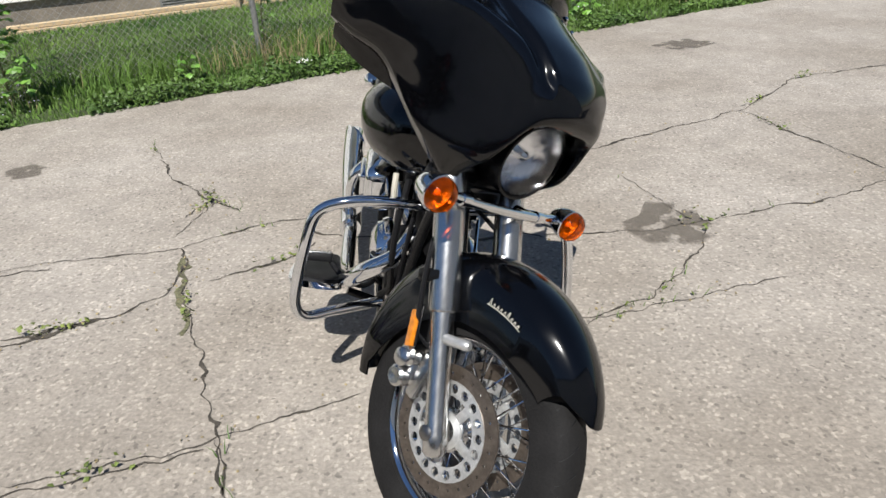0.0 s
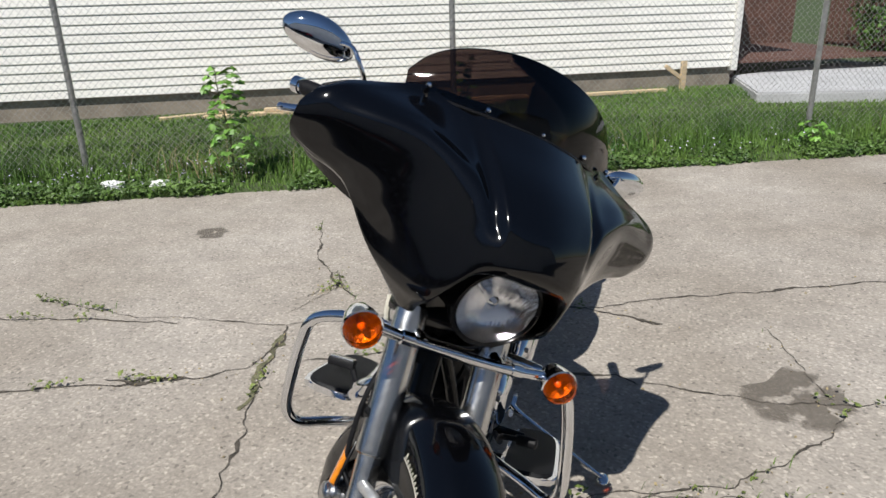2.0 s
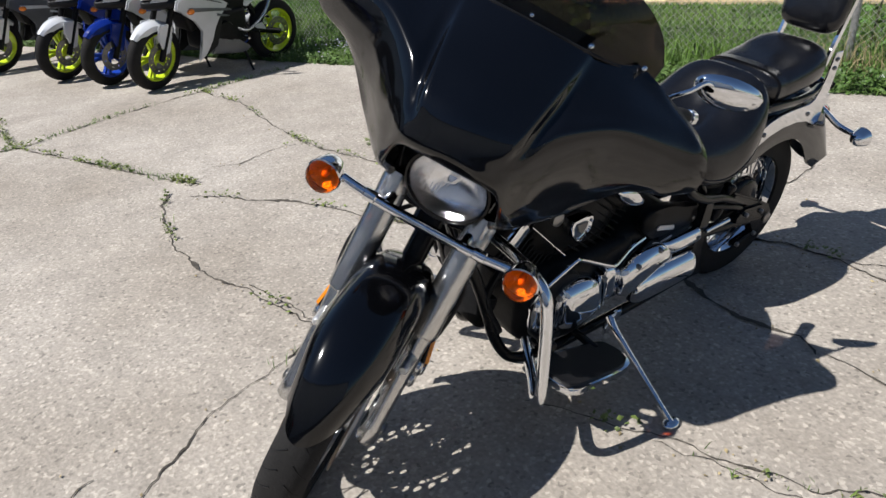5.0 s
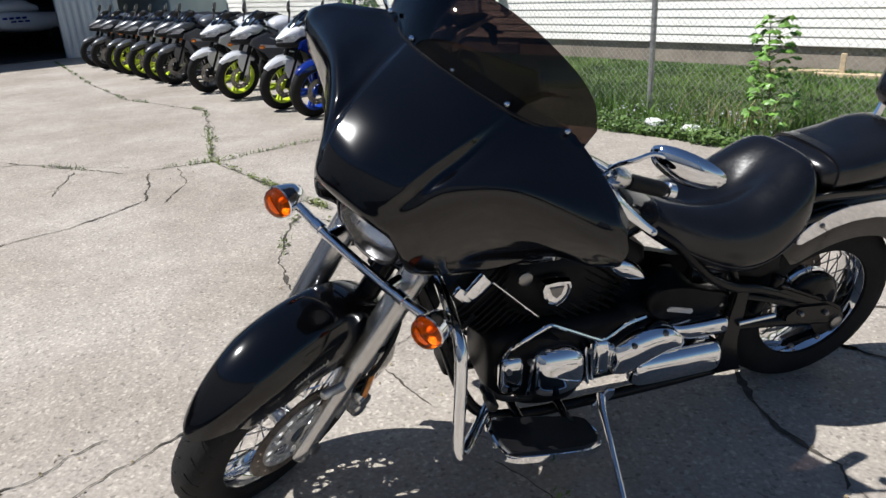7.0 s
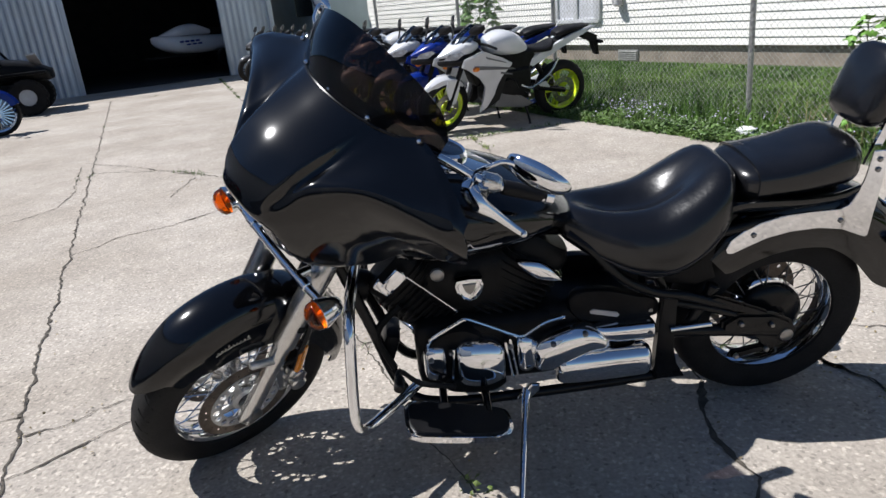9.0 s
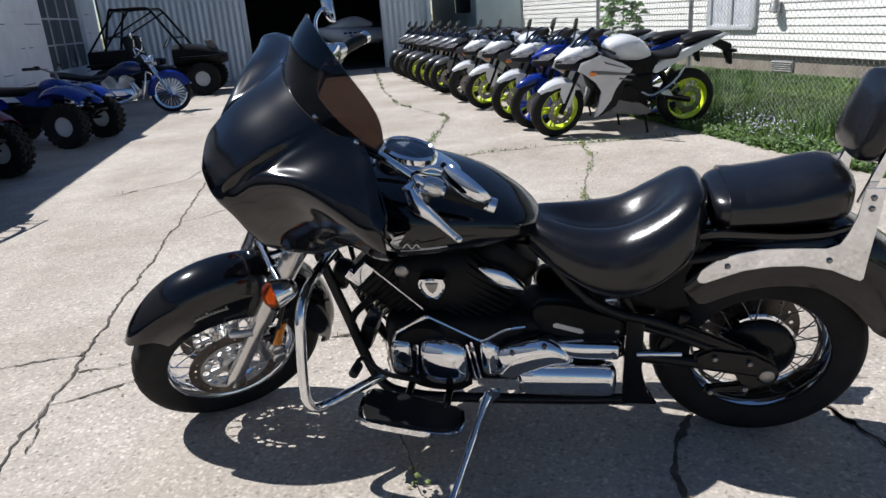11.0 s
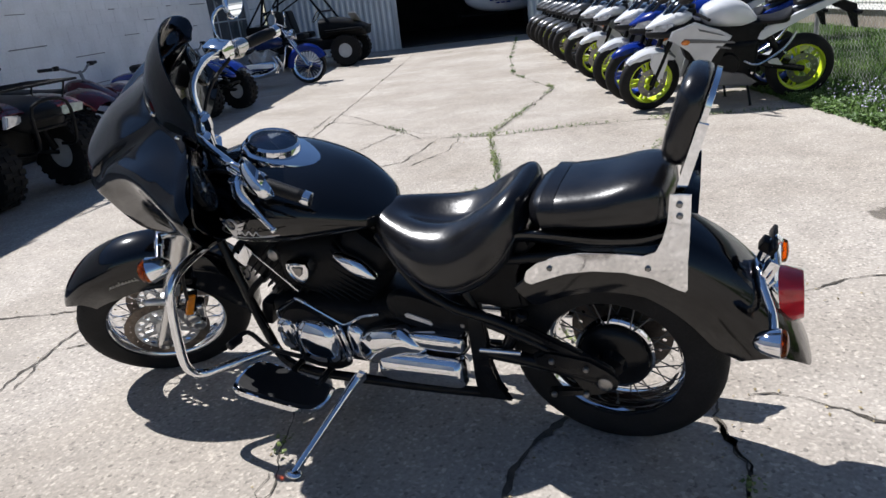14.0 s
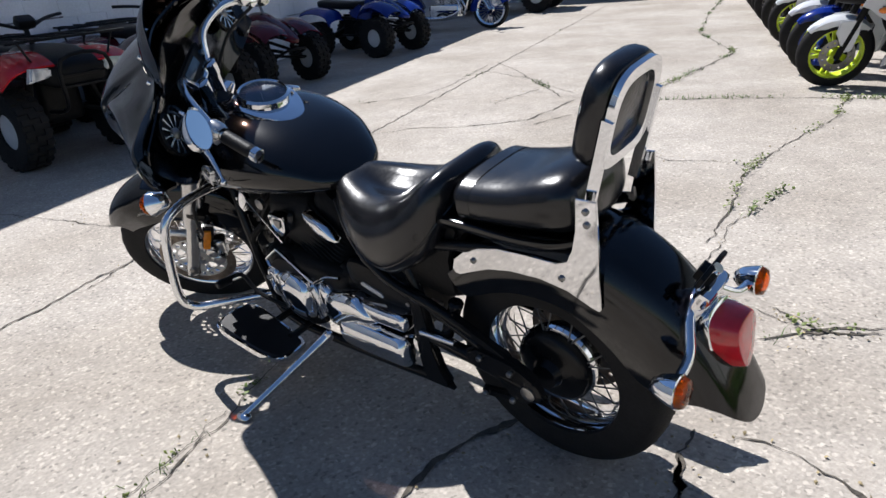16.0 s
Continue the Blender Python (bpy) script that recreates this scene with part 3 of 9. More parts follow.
def spoked_wheel(name, axle, m, rad, tyre_w, rim_r, wire, n_spokes=36):
    """Chrome rim with tyre, hub and crossed wire spokes; z is the axle."""
    at_axle = Matrix.Translation(axle) @ ALONG_Y
    place = m @ at_axle
    bm = bmesh.new()
    w = tyre_w * 0.36
    ring_lathe(bm, [(rim_r + 0.012, w), (rim_r + 0.014, w - 0.008), (rim_r - 0.004, w * 0.6), (rim_r - 0.016, 0.2 * w), (rim_r - 0.016, -0.2 * w),
                    (rim_r - 0.004, -w * 0.6), (rim_r + 0.014, -w + 0.008), (rim_r + 0.012, -w), (rim_r - 0.004, -w + 0.004), (rim_r - 0.013, -w * 0.7),
                    (rim_r - 0.024, -0.25 * w), (rim_r - 0.024, 0.25 * w), (rim_r - 0.013, w * 0.7), (rim_r - 0.004, w - 0.004)], n=64)
    wheel = part(name, bm, CHROME, bike, "chrome wire-spoked wheel", place)
    bm = bmesh.new()
    h = rad - rim_r
    prof = []
    for i in range(17):
        a = math.pi * i / 16
        c, s = math.cos(a), math.sin(a)
        prof.append((rim_r + h * (s ** 0.75), tyre_w / 2 * math.copysign(abs(c) ** 0.8, c) * (0.78 + 0.22 * math.sin(min(1, a if a < 1.57 else math.pi - a) * 1.4))))
    prof += [(rim_r - 0.004, -tyre_w * 0.33), (rim_r - 0.004, tyre_w * 0.33)]
    ring_lathe(bm, prof, n=72)
    # tread grooves as low dark ribs cut near the shoulders
    tyre = part("tyre", bm, RUBBER, wheel, "black rubber tyre")
    bm = bmesh.new()
    for k in range(36):
        for sgn in (1, -1):
            a = 2 * math.pi * (k + (0.5 if sgn < 0 else 0)) / 36
            pts = []
            for j in range(4):
                v = 0.10 + 0.26 * j / 3
                ang = a + 0.10 * j / 3
                y = sgn * tyre_w * v
                rr = rim_r + h * math.sin(math.acos(min(1, abs(v) / 0.5))) ** 0.75 + 0.0005
                pts.append(Vector((rr * math.cos(ang), rr * math.sin(ang), y)))
            tube(bm, pts, 0.0028, 4)
    tagged(part("tread_grooves", bm, ENGINE, wheel), kind="stuff")
    bm = bmesh.new()
    lathe(bm, [(0.02, -0.07), (0.05, -0.065), (0.052, -0.05), (0.03, -0.035), (0.03, 0.035), (0.052, 0.05), (0.05, 0.065), (0.02, 0.07)], n=28)
    part("hub", bm, ALU, wheel)
    src = None
    for k in range(n_spokes):
        a = 2 * math.pi * k / n_spokes
        side = 1 if k % 2 else -1
        lead = 0.5 * (1 if (k // 2) % 2 else -1)
        p = Vector((0.05 * math.cos(a + lead), 0.05 * math.sin(a + lead), side * 0.052))
        q = Vector(((rim_r - 0.018) * math.cos(a), (rim_r - 0.018) * math.sin(a), side * 0.008))
        if k < 4:
            bm = bmesh.new()
            rod(bm, p, q, 0.0022, n=6)
            lathe(bm, [(0.0045, -0.012), (0.0045, 0.004)], aim(q, p)[0], 6)
            s = part("spoke", bm, wire, wheel)
            src = (src or []) + [s]
        else:
            again(src[k % 4], "spoke", wheel, Matrix.Rotation(2 * math.pi * (k - k % 4) / n_spokes, 4, "Z"))
    return wheel


def drilled_disc(bm, r_in, r_out, z, thick, holes, hr):
    """A flat ring with a circle of round holes."""
    step = 2 * math.pi / holes
    rm = (r_in + r_out) / 2
    fronts = {}

    def v(r, a, zz):
        key = (round(r, 5), round((a % (2 * math.pi)) * 1e4) % 62832, zz)
        if key not in fronts:
            fronts[key] = bm.verts.new((r * math.cos(a), r * math.sin(a), zz))
        return fronts[key]
    for k in range(holes):
        a0, a1, am = k * step, (k + 1) * step, (k + 0.5) * step
        ring_pts = [(r_in, a0), (r_in, am), (r_in, a1), (rm, a1), (r_out, a1), (r_out, am), (r_out, a0), (rm, a0)]
        ctr = Vector((rm * math.cos(am), rm * math.sin(am)))
        hole = []
        for (r, a) in ring_pts:
            d = (Vector((r * math.cos(a), r * math.sin(a))) - ctr).normalized()
            hole.append(ctr + d * hr)
        hv = {}
        for zz in (z - thick / 2, z + thick / 2):
            hv[zz] = [bm.verts.new((p.x, p.y, zz)) for p in hole]
            for i in range(8):
                j = (i + 1) % 8
                bm.faces.new((v(*ring_pts[i], zz), v(*ring_pts[j], zz), hv[zz][j], hv[zz][i]))
        za, zb = z - thick / 2, z + thick / 2
        for i in range(8):
            j = (i + 1) % 8
            bm.faces.new((hv[za][i], hv[za][j], hv[zb][j], hv[zb][i]))
        for r in (r_in, r_out):
            for s, t in ((a0, am), (am, a1)):
                bm.faces.new((v(r, s, za), v(r, t, za), v(r, t, zb), v(r, s, zb)))


def fender(name, axle, m, th0, th1, radius, half_w, skirt, n=40, label="", nose=0, tail=0):
    """A mudguard swept round an axle. radius and skirt: functions of 0..1 from the front; nose and tail: degrees by which the crown runs on past the sides."""
    bm = bmesh.new()
    outer, inner = [], []
    for i in range(n + 1):
        t = i / n
        base, run = th0 + (th1 - th0) * t, tail * max(0, (t - 0.72) / 0.28) ** 1.4 - nose * max(0, (0.35 - t) / 0.35) ** 1.4
        R, sk, w = radius(t), skirt(t), half_w(t)
        sec = [(-w * 0.97, sk), (-w, sk * 0.7), (-w * 0.97, sk * 0.4), (-w * 0.86, sk * 0.16 + 0.012), (-w * 0.64, 0.012), (-w * 0.34, 0.003), (0, 0)]
        sec = sec + [(-y, d) for y, d in sec[-2::-1]]
        for row, off in ((outer, 0.0), (inner, 0.006)):
            line = []
            for y, d in sec:
                th = radians(base + run * (1 - min(1, abs(y) / w) ** 2.2))
                rr = R - d - (off if d < sk else 0)
                line.append(axle + Vector((rr * math.cos(th), y * (1 - off / w), rr * math.sin(th))))
            row.append(line)
    fine_o = [spline(r, 3) for r in outer]
    fine_i = [spline(r, 3) for r in inner]
    loops = [o + i[::-1] for o, i in zip(fine_o, fine_i)]
    rings(bm, loops)
    return part(name, bm, PAINT, bike, label, m, angle=50)


# front wheel and discs
front_wheel = spoked_wheel("front_wheel", F_AXLE, TURNED, 0.314, 0.13, 0.218, CHROME)
for side in (1, -1):
    bm = bmesh.new()
    drilled_disc(bm, 0.112, 0.152, side * 0.07, 0.005, 26, 0.004)
    disc = part("brake_disc", bm, DISC, front_wheel, "drilled steel brake disc")
    bm = bmesh.new()
    drilled_disc(bm, 0.082, 0.116, side * 0.072, 0.006, 18, 0.0118)
    for k in range(5):
        box(bm, 0.06, 0.024, 0.006, Matrix.Rotation(2 * math.pi * k / 5, 4, "Z") @ pose(0.06, 0, side * 0.068), 0.002)
    lathe(bm, [(0.044, side * 0.06), (0.044, side * 0.072), (0.03, side * 0.078), (0.03, side * 0.06)], n=28)
    part("disc_carrier", bm, CARRIER, front_wheel, "bright aluminium disc carrier with round holes")
# rear spokes: dull wire with the wheel's shade in its colour
rear_wheel = spoked_wheel("rear_wheel", R_AXLE, Matrix(), 0.308, 0.168, 0.2, DULLSHADEWIRE)
bm = bmesh.new()
lathe(bm, [(0.001, 0.09), (0.034, 0.09), (0.044, 0.07), (0.075, 0.062), (0.096, 0.056), (0.106, 0.045), (0.108, 0.0), (0.09, -0.04), (0.03, -0.05)], n=36)
part("final_drive", bm, FRAME_BLACK, rear_wheel, "black shaft-drive housing")
bm = bmesh.new()
ring_lathe(bm, [(0.106, 0.012), (0.112, 0.012), (0.113, 0.026), (0.106, 0.028)], Matrix(), 48)
part("hub_band", bm, CHROME, rear_wheel, "chrome hub flange behind the housing")
bm = bmesh.new()
drilled_disc(bm, 0.1, 0.15, -0.085, 0.006, 20, 0.007)
lathe(bm, [(0.03, -0.088), (0.105, -0.088), (0.105, -0.082), (0.03, -0.08)], Matrix(), 32)
part("brake_disc", bm, DISC, rear_wheel)
bm = bmesh.new()
slab(bm, [(0.19, 0.46), (0.05, 0.475), (0.0, 0.44), (0.04, 0.38), (0.19, 0.38)], 0.06, Matrix.Translation((0, -0.11, 0)) @ pose(0, 0, 0, 90), 0.012)
part("brake_caliper", bm, FRAME_BLACK, bike, "black rear brake caliper")

# mudguards
fender("front_fender", F_AXLE, TURNED, 55, 195,
       lambda t: 0.355 + 0.062 * math.sin(math.pi * min(1, t * 1.05)) ** 0.8, lambda t: 0.092 * min(1, 0.74 + 1.6 * t) * min(1, 0.75 + 1.9 * (1 - t)),
       lambda t: 0.05 + 0.115 * math.sin(math.pi * min(1.0, 0.06 + t)) ** 0.6, label="deep-skirted gloss-black front mudguard", nose=14)
rear_fender = fender("rear_fender", R_AXLE, Matrix(), 48, 165,
                     lambda t: 0.40 + 0.072 * min(1, t * 1.8) + 0.03 * max(0, (t - 0.78) / 0.22) ** 2.2, lambda t: 0.12 - 0.02 * max(0, t - 0.6),
                     lambda t: (0.11 + 0.05 * math.sin(math.pi * min(t, 0.8)) ** 0.5 + 0.045 * min(t, 0.8)) * (1 - 0.16 * max(0, (t - 0.9) / 0.1) ** 2), label="long gloss-black rear mudguard", tail=11)

# forks, turned with the bars
def on_fork(z, y=0.0, fwd=0.0):
    """A point on the fork line at a height; fwd ahead of it, square to it."""
    x = F_AXLE.x + 0.008 - (z - F_AXLE.z) * math.tan(RAKE)
    return Vector((x + fwd * math.cos(RAKE), y, z + fwd * math.sin(RAKE)))


for side in (1, -1):
    y = side * 0.112
    bm = bmesh.new()
    a, b = on_fork(0.262, y), on_fork(0.545, y)
    lathe(bm, [(0.02, 0), (0.027, 0.008), (0.028, 0.05), (0.026, 0.07), (0.026, 0.2), (0.028, 0.3), (0.03, (b - a).length)], aim(a, b)[0], 24)
    leg = part("fork_slider", bm, ALU, bike, "dull aluminium fork slider", TURNED)
    bm = bmesh.new()
    lathe(bm, [(0.01, 0), (0.013, 0.004), (0.012, 0.06), (0.0125, 0.074), (0.008, 0.08)], aim(on_fork(0.482, side * 0.12, 0.01), on_fork(0.47, side * 0.115, 0.09))[0], 14)
    part("fender_bracket", bm, CARRIER, leg, "bright stub bracket to the mudguard")
    bm = bmesh.new()
    lathe(bm, [(0.012, -0.012), (0.018, -0.008), (0.018, 0.012), (0.01, 0.016)], Matrix.Translation(F_AXLE + Vector((0.0, side * 0.132, 0))) @ ALONG_Y, 12)
    part("axle_nut", bm, STEEL, leg)
    bm = bmesh.new()
    a, b = on_fork(0.53, y), on_fork(0.80, y)
    lathe(bm, [(0.031, 0), (0.0355, 0.004), (0.0365, 0.012), (0.0365, (b - a).length)], aim(a, b)[0], 28)
    part("fork_cover", bm, ALU, bike, "satin metal fork cover", TURNED)
    # brake caliper behind each leg
    bm = bmesh.new()
    c = F_AXLE + Vector((-0.15, side * 0.098, 0.075))
    box(bm, 0.065, 0.06, 0.1, Matrix.Translation(c) @ pose(0, 0, 0, 0, -20), 0.02, 3)
    for dz in (-0.03, 0.03):
        lathe(bm, [(0.026, 0), (0.026, 0.03), (0.02, 0.036), (0.012, 0.036), (0.001, 0.034)], Matrix.Translation(c + Vector((0.005, side * 0.02, dz))) @ pose(0, 0, 0, -90 * side), 18)
    lathe(bm, [(0.022, 0), (0.022, 0.03), (0.015, 0.034)], Matrix.Translation(c + Vector((0.0, side * 0.03, 0.02))) @ pose(0, 0, 0, -90 * side), 16)
    box(bm, 0.03, 0.03, 0.12, Matrix.Translation(c + Vector((0.045, 0.01 * side, 0.0))), 0.008)
    part("brake_caliper", bm, ALU, bike, "cast aluminium brake caliper", TURNED)
    bm = bmesh.new()
    tube(bm, [c + Vector((-0.01, side * 0.02, 0.05)), c + Vector((-0.03, side * 0.05, 0.14)), c + Vector((-0.09, side * 0.045, 0.28)), on_fork(0.76, side * 0.04, -0.06)], 0.006, 8, smooth=6)
    part("brake_hose", bm, PLASTIC, bike, "", TURNED)
    bm = bmesh.new()
    rc = on_fork(0.497, side * 0.146, -0.06)
    box(bm, 0.027, 0.012, 0.086, Matrix.Translation(rc) @ pose(0, 0, 0, 0, -33, side * 20), 0.004)
    part("side_reflector", bm, YELLOWLENS, bike, "amber side reflector", TURNED)
    bm = bmesh.new()
    rod(bm, rc, on_fork(0.45, side * 0.11, -0.02), 0.006)
    box(bm, 0.04, 0.008, 0.1, Matrix.Translation(rc + Vector((-0.004, -side * 0.01, 0.004))) @ pose(0, 0, 0, 0, -33, side * 20), 0.004)
    part("reflector_bracket", bm, FRAME_BLACK, bike, "", TURNED)
bm = bmesh.new()
for z in (0.60, 0.80):
    box(bm, 0.07, 0.3, 0.035, Matrix.Translation(on_fork(z, 0, -0.02)) @ pose(0, 0, 0, 0, -33), 0.012)
rod(bm, on_fork(0.585, 0, -0.075), on_fork(0.99, 0, -0.075), 0.03, n=20)
part("steering_yoke", bm, FRAME_BLACK, bike, "black triple clamp", TURNED)

# turn-signal bar and signals
def signal_bowl(m, own):
    """The faceted bowl and bulb behind an amber lens."""
    bm = bmesh.new()
    lathe(bm, [(0.001, -0.006), (0.012, -0.004), (0.024, 0.006), (0.033, 0.016), (0.0385, 0.025)], m, 24, caps=False)
    part("reflector", bm, SIGNALBOWL, own)
    bm = bmesh.new()
    lathe(bm, [(0.007, -0.004), (0.0085, 0.012), (0.009, 0.02), (0.006, 0.028), (0.001, 0.031)], m, 14)
    part("bulb", bm, BULB, own)


bm = bmesh.new()
tube(bm, [(1.5, -0.215, 0.782), (1.505, -0.1, 0.775), (1.505, 0.1, 0.775), (1.5, 0.215, 0.782)], 0.0125, 14, smooth=6)
for y in (-0.14, 0.14):
    lathe(bm, [(0.0125, 0), (0.0155, 0.003), (0.0155, 0.03), (0.0125, 0.033)], pose(1.503, y - 0.016, 0.777) @ ALONG_Y, 14)
for y in (-0.1, 0.1):
    rod(bm, (1.505, y, 0.775), on_fork(0.755, y, 0.03), 0.014, 0.012)
signal_bar = part("signal_bar", bm, CHROME, bike, "chrome turn-signal bar across the forks", TURNED)
for side in (1, -1):
    c = Vector((1.5, side * 0.25, 0.785))
    fwd = Matrix.Translation(c) @ pose(0, 0, 0, 0, 90)
    bm = bmesh.new()
    lathe(bm, [(0.004, -0.04), (0.018, -0.034), (0.03, -0.018), (0.037, 0.004), (0.041, 0.02), (0.0425, 0.026), (0.039, 0.028)], fwd, 28, caps=False)
    s = part("turn_signal", bm, CHROME, bike, "round chrome turn signal with amber lens", TURNED)
    bm = bmesh.new()
    lathe(bm, [(0.039, 0.022), (0.039, 0.036), (0.0365, 0.046), (0.031, 0.051), (0.0305, 0.053), (0.021, 0.057), (0.0205, 0.059), (0.008, 0.061), (0.001, 0.061)], fwd, 28, caps=False)
    part("lens", bm, AMBERGLASS, s, "amber ribbed lens")
    signal_bowl(fwd, s)

# ---- batwing fairing, turned with the bars ----
def grid_surface(rows_, fu=4, fv=5):
    """Smooth grid through rows of control points (each row from the middle outwards)."""
    fine = [spline(r, fu) for r in rows_]
    cols = list(zip(*fine))
    return [list(r) for r in zip(*[spline(c, fv) for c in cols])]


def mirrored(rows_):
    """Rows given for the left half, with the first point on the middle line."""
    return [[Vector((p.x, -p.y, p.z)) for p in r[:0:-1]] + list(r) for r in rows_]


def thick_sheet(bm, G, t):
    """Two skins a distance apart, closed round the edge."""
    nr, nc = len(G), len(G[0])
    normal = [[None] * nc for _ in range(nr)]
    for i in range(nr):
        for j in range(nc):
            du = G[i][min(j + 1, nc - 1)] - G[i][max(j - 1, 0)]
            dv = G[min(i + 1, nr - 1)][j] - G[max(i - 1, 0)][j]
            normal[i][j] = du.cross(dv).normalized()
    A = [[bm.verts.new(p) for p in r] for r in G]
    B = [[bm.verts.new(G[i][j] + normal[i][j] * t) for j in range(nc)] for i in range(nr)]
    for S in (A, B):
        for i in range(nr - 1):
            for j in range(nc - 1):
                bm.faces.new((S[i][j], S[i][j + 1], S[i + 1][j + 1], S[i + 1][j]))
    edge = [(0, j) for j in range(nc)] + [(i, nc - 1) for i in range(1, nr)] + [(nr - 1, j) for j in range(nc - 2, -1, -1)] + [(i, 0) for i in range(nr - 2, 0, -1)]
    for k in range(len(edge)):
        (i, j), (p, q) = edge[k], edge[(k + 1) % len(edge)]
        bm.faces.new((A[i][j], A[p][q], B[p][q], B[i][j]))


FAIRING = [
    [(1.268, 0, 1.238), (1.258, 0.09, 1.232), (1.238, 0.17, 1.222), (1.208, 0.255, 1.203), (1.213, 0.34, 1.172), (1.232, 0.41, 1.15), (1.236, 0.455, 1.122)],
    [(1.31, 0, 1.224), (1.3, 0.09, 1.217), (1.272, 0.175, 1.2), (1.24, 0.262, 1.184), (1.25, 0.36, 1.163), (1.266, 0.43, 1.14), (1.26, 0.47, 1.11)],
    [(1.44, 0, 1.163), (1.43, 0.085, 1.158), (1.388, 0.175, 1.154), (1.335, 0.27, 1.163), (1.297, 0.37, 1.146), (1.285, 0.445, 1.112), (1.26, 0.486, 1.08)],
    [(1.545, 0, 1.095), (1.535, 0.085, 1.09), (1.464, 0.165, 1.124), (1.386, 0.264, 1.139), (1.328, 0.372, 1.112), (1.292, 0.447, 1.075), (1.261, 0.488, 1.052)],
    [(1.583, 0, 1.05), (1.568, 0.09, 1.04), (1.494, 0.163, 1.05), (1.396, 0.258, 1.058), (1.327, 0.366, 1.035), (1.284, 0.445, 1.032), (1.255, 0.486, 1.027)],
    [(1.577, 0, 1.015), (1.564, 0.098, 1.006), (1.506, 0.157, 0.975), (1.388, 0.258, 0.982), (1.318, 0.36, 0.998), (1.28, 0.437, 1.002), (1.25, 0.479, 1.013)],
    [(1.548, 0, 0.998), (1.54, 0.102, 0.982), (1.515, 0.149, 0.915), (1.376, 0.256, 0.922), (1.31, 0.353, 0.977), (1.275, 0.43, 0.993), (1.247, 0.473, 1.003)],
    [(1.44, 0, 0.99), (1.452, 0.118, 0.93), (1.504, 0.145, 0.874), (1.376, 0.251, 0.882), (1.307, 0.348, 0.97), (1.27, 0.426, 0.987), (1.243, 0.469, 0.997)],
    [(1.4, 0, 0.79), (1.42, 0.1, 0.81), (1.452, 0.149, 0.827), (1.374, 0.246, 0.87), (1.303, 0.343, 0.965), (1.265, 0.422, 0.983), (1.238, 0.466, 0.998)],
    [(1.43, 0, 0.75), (1.43, 0.075, 0.75), (1.418, 0.15, 0.798), (1.366, 0.24, 0.866), (1.296, 0.34, 0.961), (1.258, 0.418, 0.981), (1.232, 0.462, 0.997)],
    [(1.39, 0, 0.735), (1.385, 0.07, 0.735), (1.388, 0.145, 0.786), (1.342, 0.232, 0.862), (1.274, 0.33, 0.956), (1.24, 0.41, 0.976), (1.22, 0.455, 0.994)],
]


def ease(x):
    x = max(0.0, min(1.0, x))
    return x * x * (3 - 2 * x)


def raised_hood(G):
    """The middle panel stands proud of the cheeks, with a groove along its foot and sides."""
    out = []
    for i, row in enumerate(G):
        line = []
        for j, p in enumerate(row):
            du = row[min(j + 1, len(row) - 1)] - row[max(j - 1, 0)]
            dv = G[min(i + 1, len(G) - 1)][j] - G[max(i - 1, 0)][j]
            nrm = dv.cross(du).normalized()
            w = 0.102 + 0.34 * max(0.0, p.z - 1.075)
            d, foot_ = w - abs(p.y), (p.z - 1.05) * 1.25
            soft = ease((1.205 - p.z) / 0.07)
            lift = (0.004 + 0.009 * soft) * ease((d + 0.006) / 0.018) * ease(foot_ / 0.07) - 0.008 * soft * math.exp(-((d + 0.015) / 0.014) ** 2) * ease(foot_ / 0.05)
            line.append(p + nrm * (lift if p.z > 0.99 and p.x > 1.2 else 0.0))
        out.append(line)
    return out


bm = bmesh.new()
thick_sheet(bm, raised_hood(grid_surface(mirrored([[Vector(p) for p in r] for r in FAIRING]), 14, 14)), 0.006)
fairing = part("fairing", bm, PAINT, bike, "gloss-black batwing fairing, scratched", TURNED, angle=60)
# inner panel with speakers and radio
bm = bmesh.new()
INNER = [
    [(1.245, 0, 1.21), (1.238, 0.09, 1.205), (1.222, 0.17, 1.195), (1.205, 0.25, 1.178), (1.21, 0.34, 1.152), (1.225, 0.43, 1.122)],
    [(1.27, 0, 1.135), (1.268, 0.09, 1.13), (1.258, 0.18, 1.12), (1.245, 0.26, 1.11), (1.24, 0.35, 1.095), (1.24, 0.455, 1.07)],
    [(1.285, 0, 1.02), (1.282, 0.09, 1.01), (1.272, 0.18, 1.0), (1.258, 0.26, 0.99), (1.24, 0.35, 0.99), (1.215, 0.435, 0.99)],
    [(1.30, 0, 0.90), (1.295, 0.09, 0.90), (1.285, 0.17, 0.90), (1.258, 0.24, 0.905), (1.218, 0.33, 0.925), (1.19, 0.405, 0.957)],
]
thick_sheet(bm, grid_surface(mirrored([[Vector(p) for p in r] for r in INNER]), 4, 4), -0.005)
inner = part("inner_panel", bm, PAINT, fairing, "gloss-black inner fairing panel", angle=60)
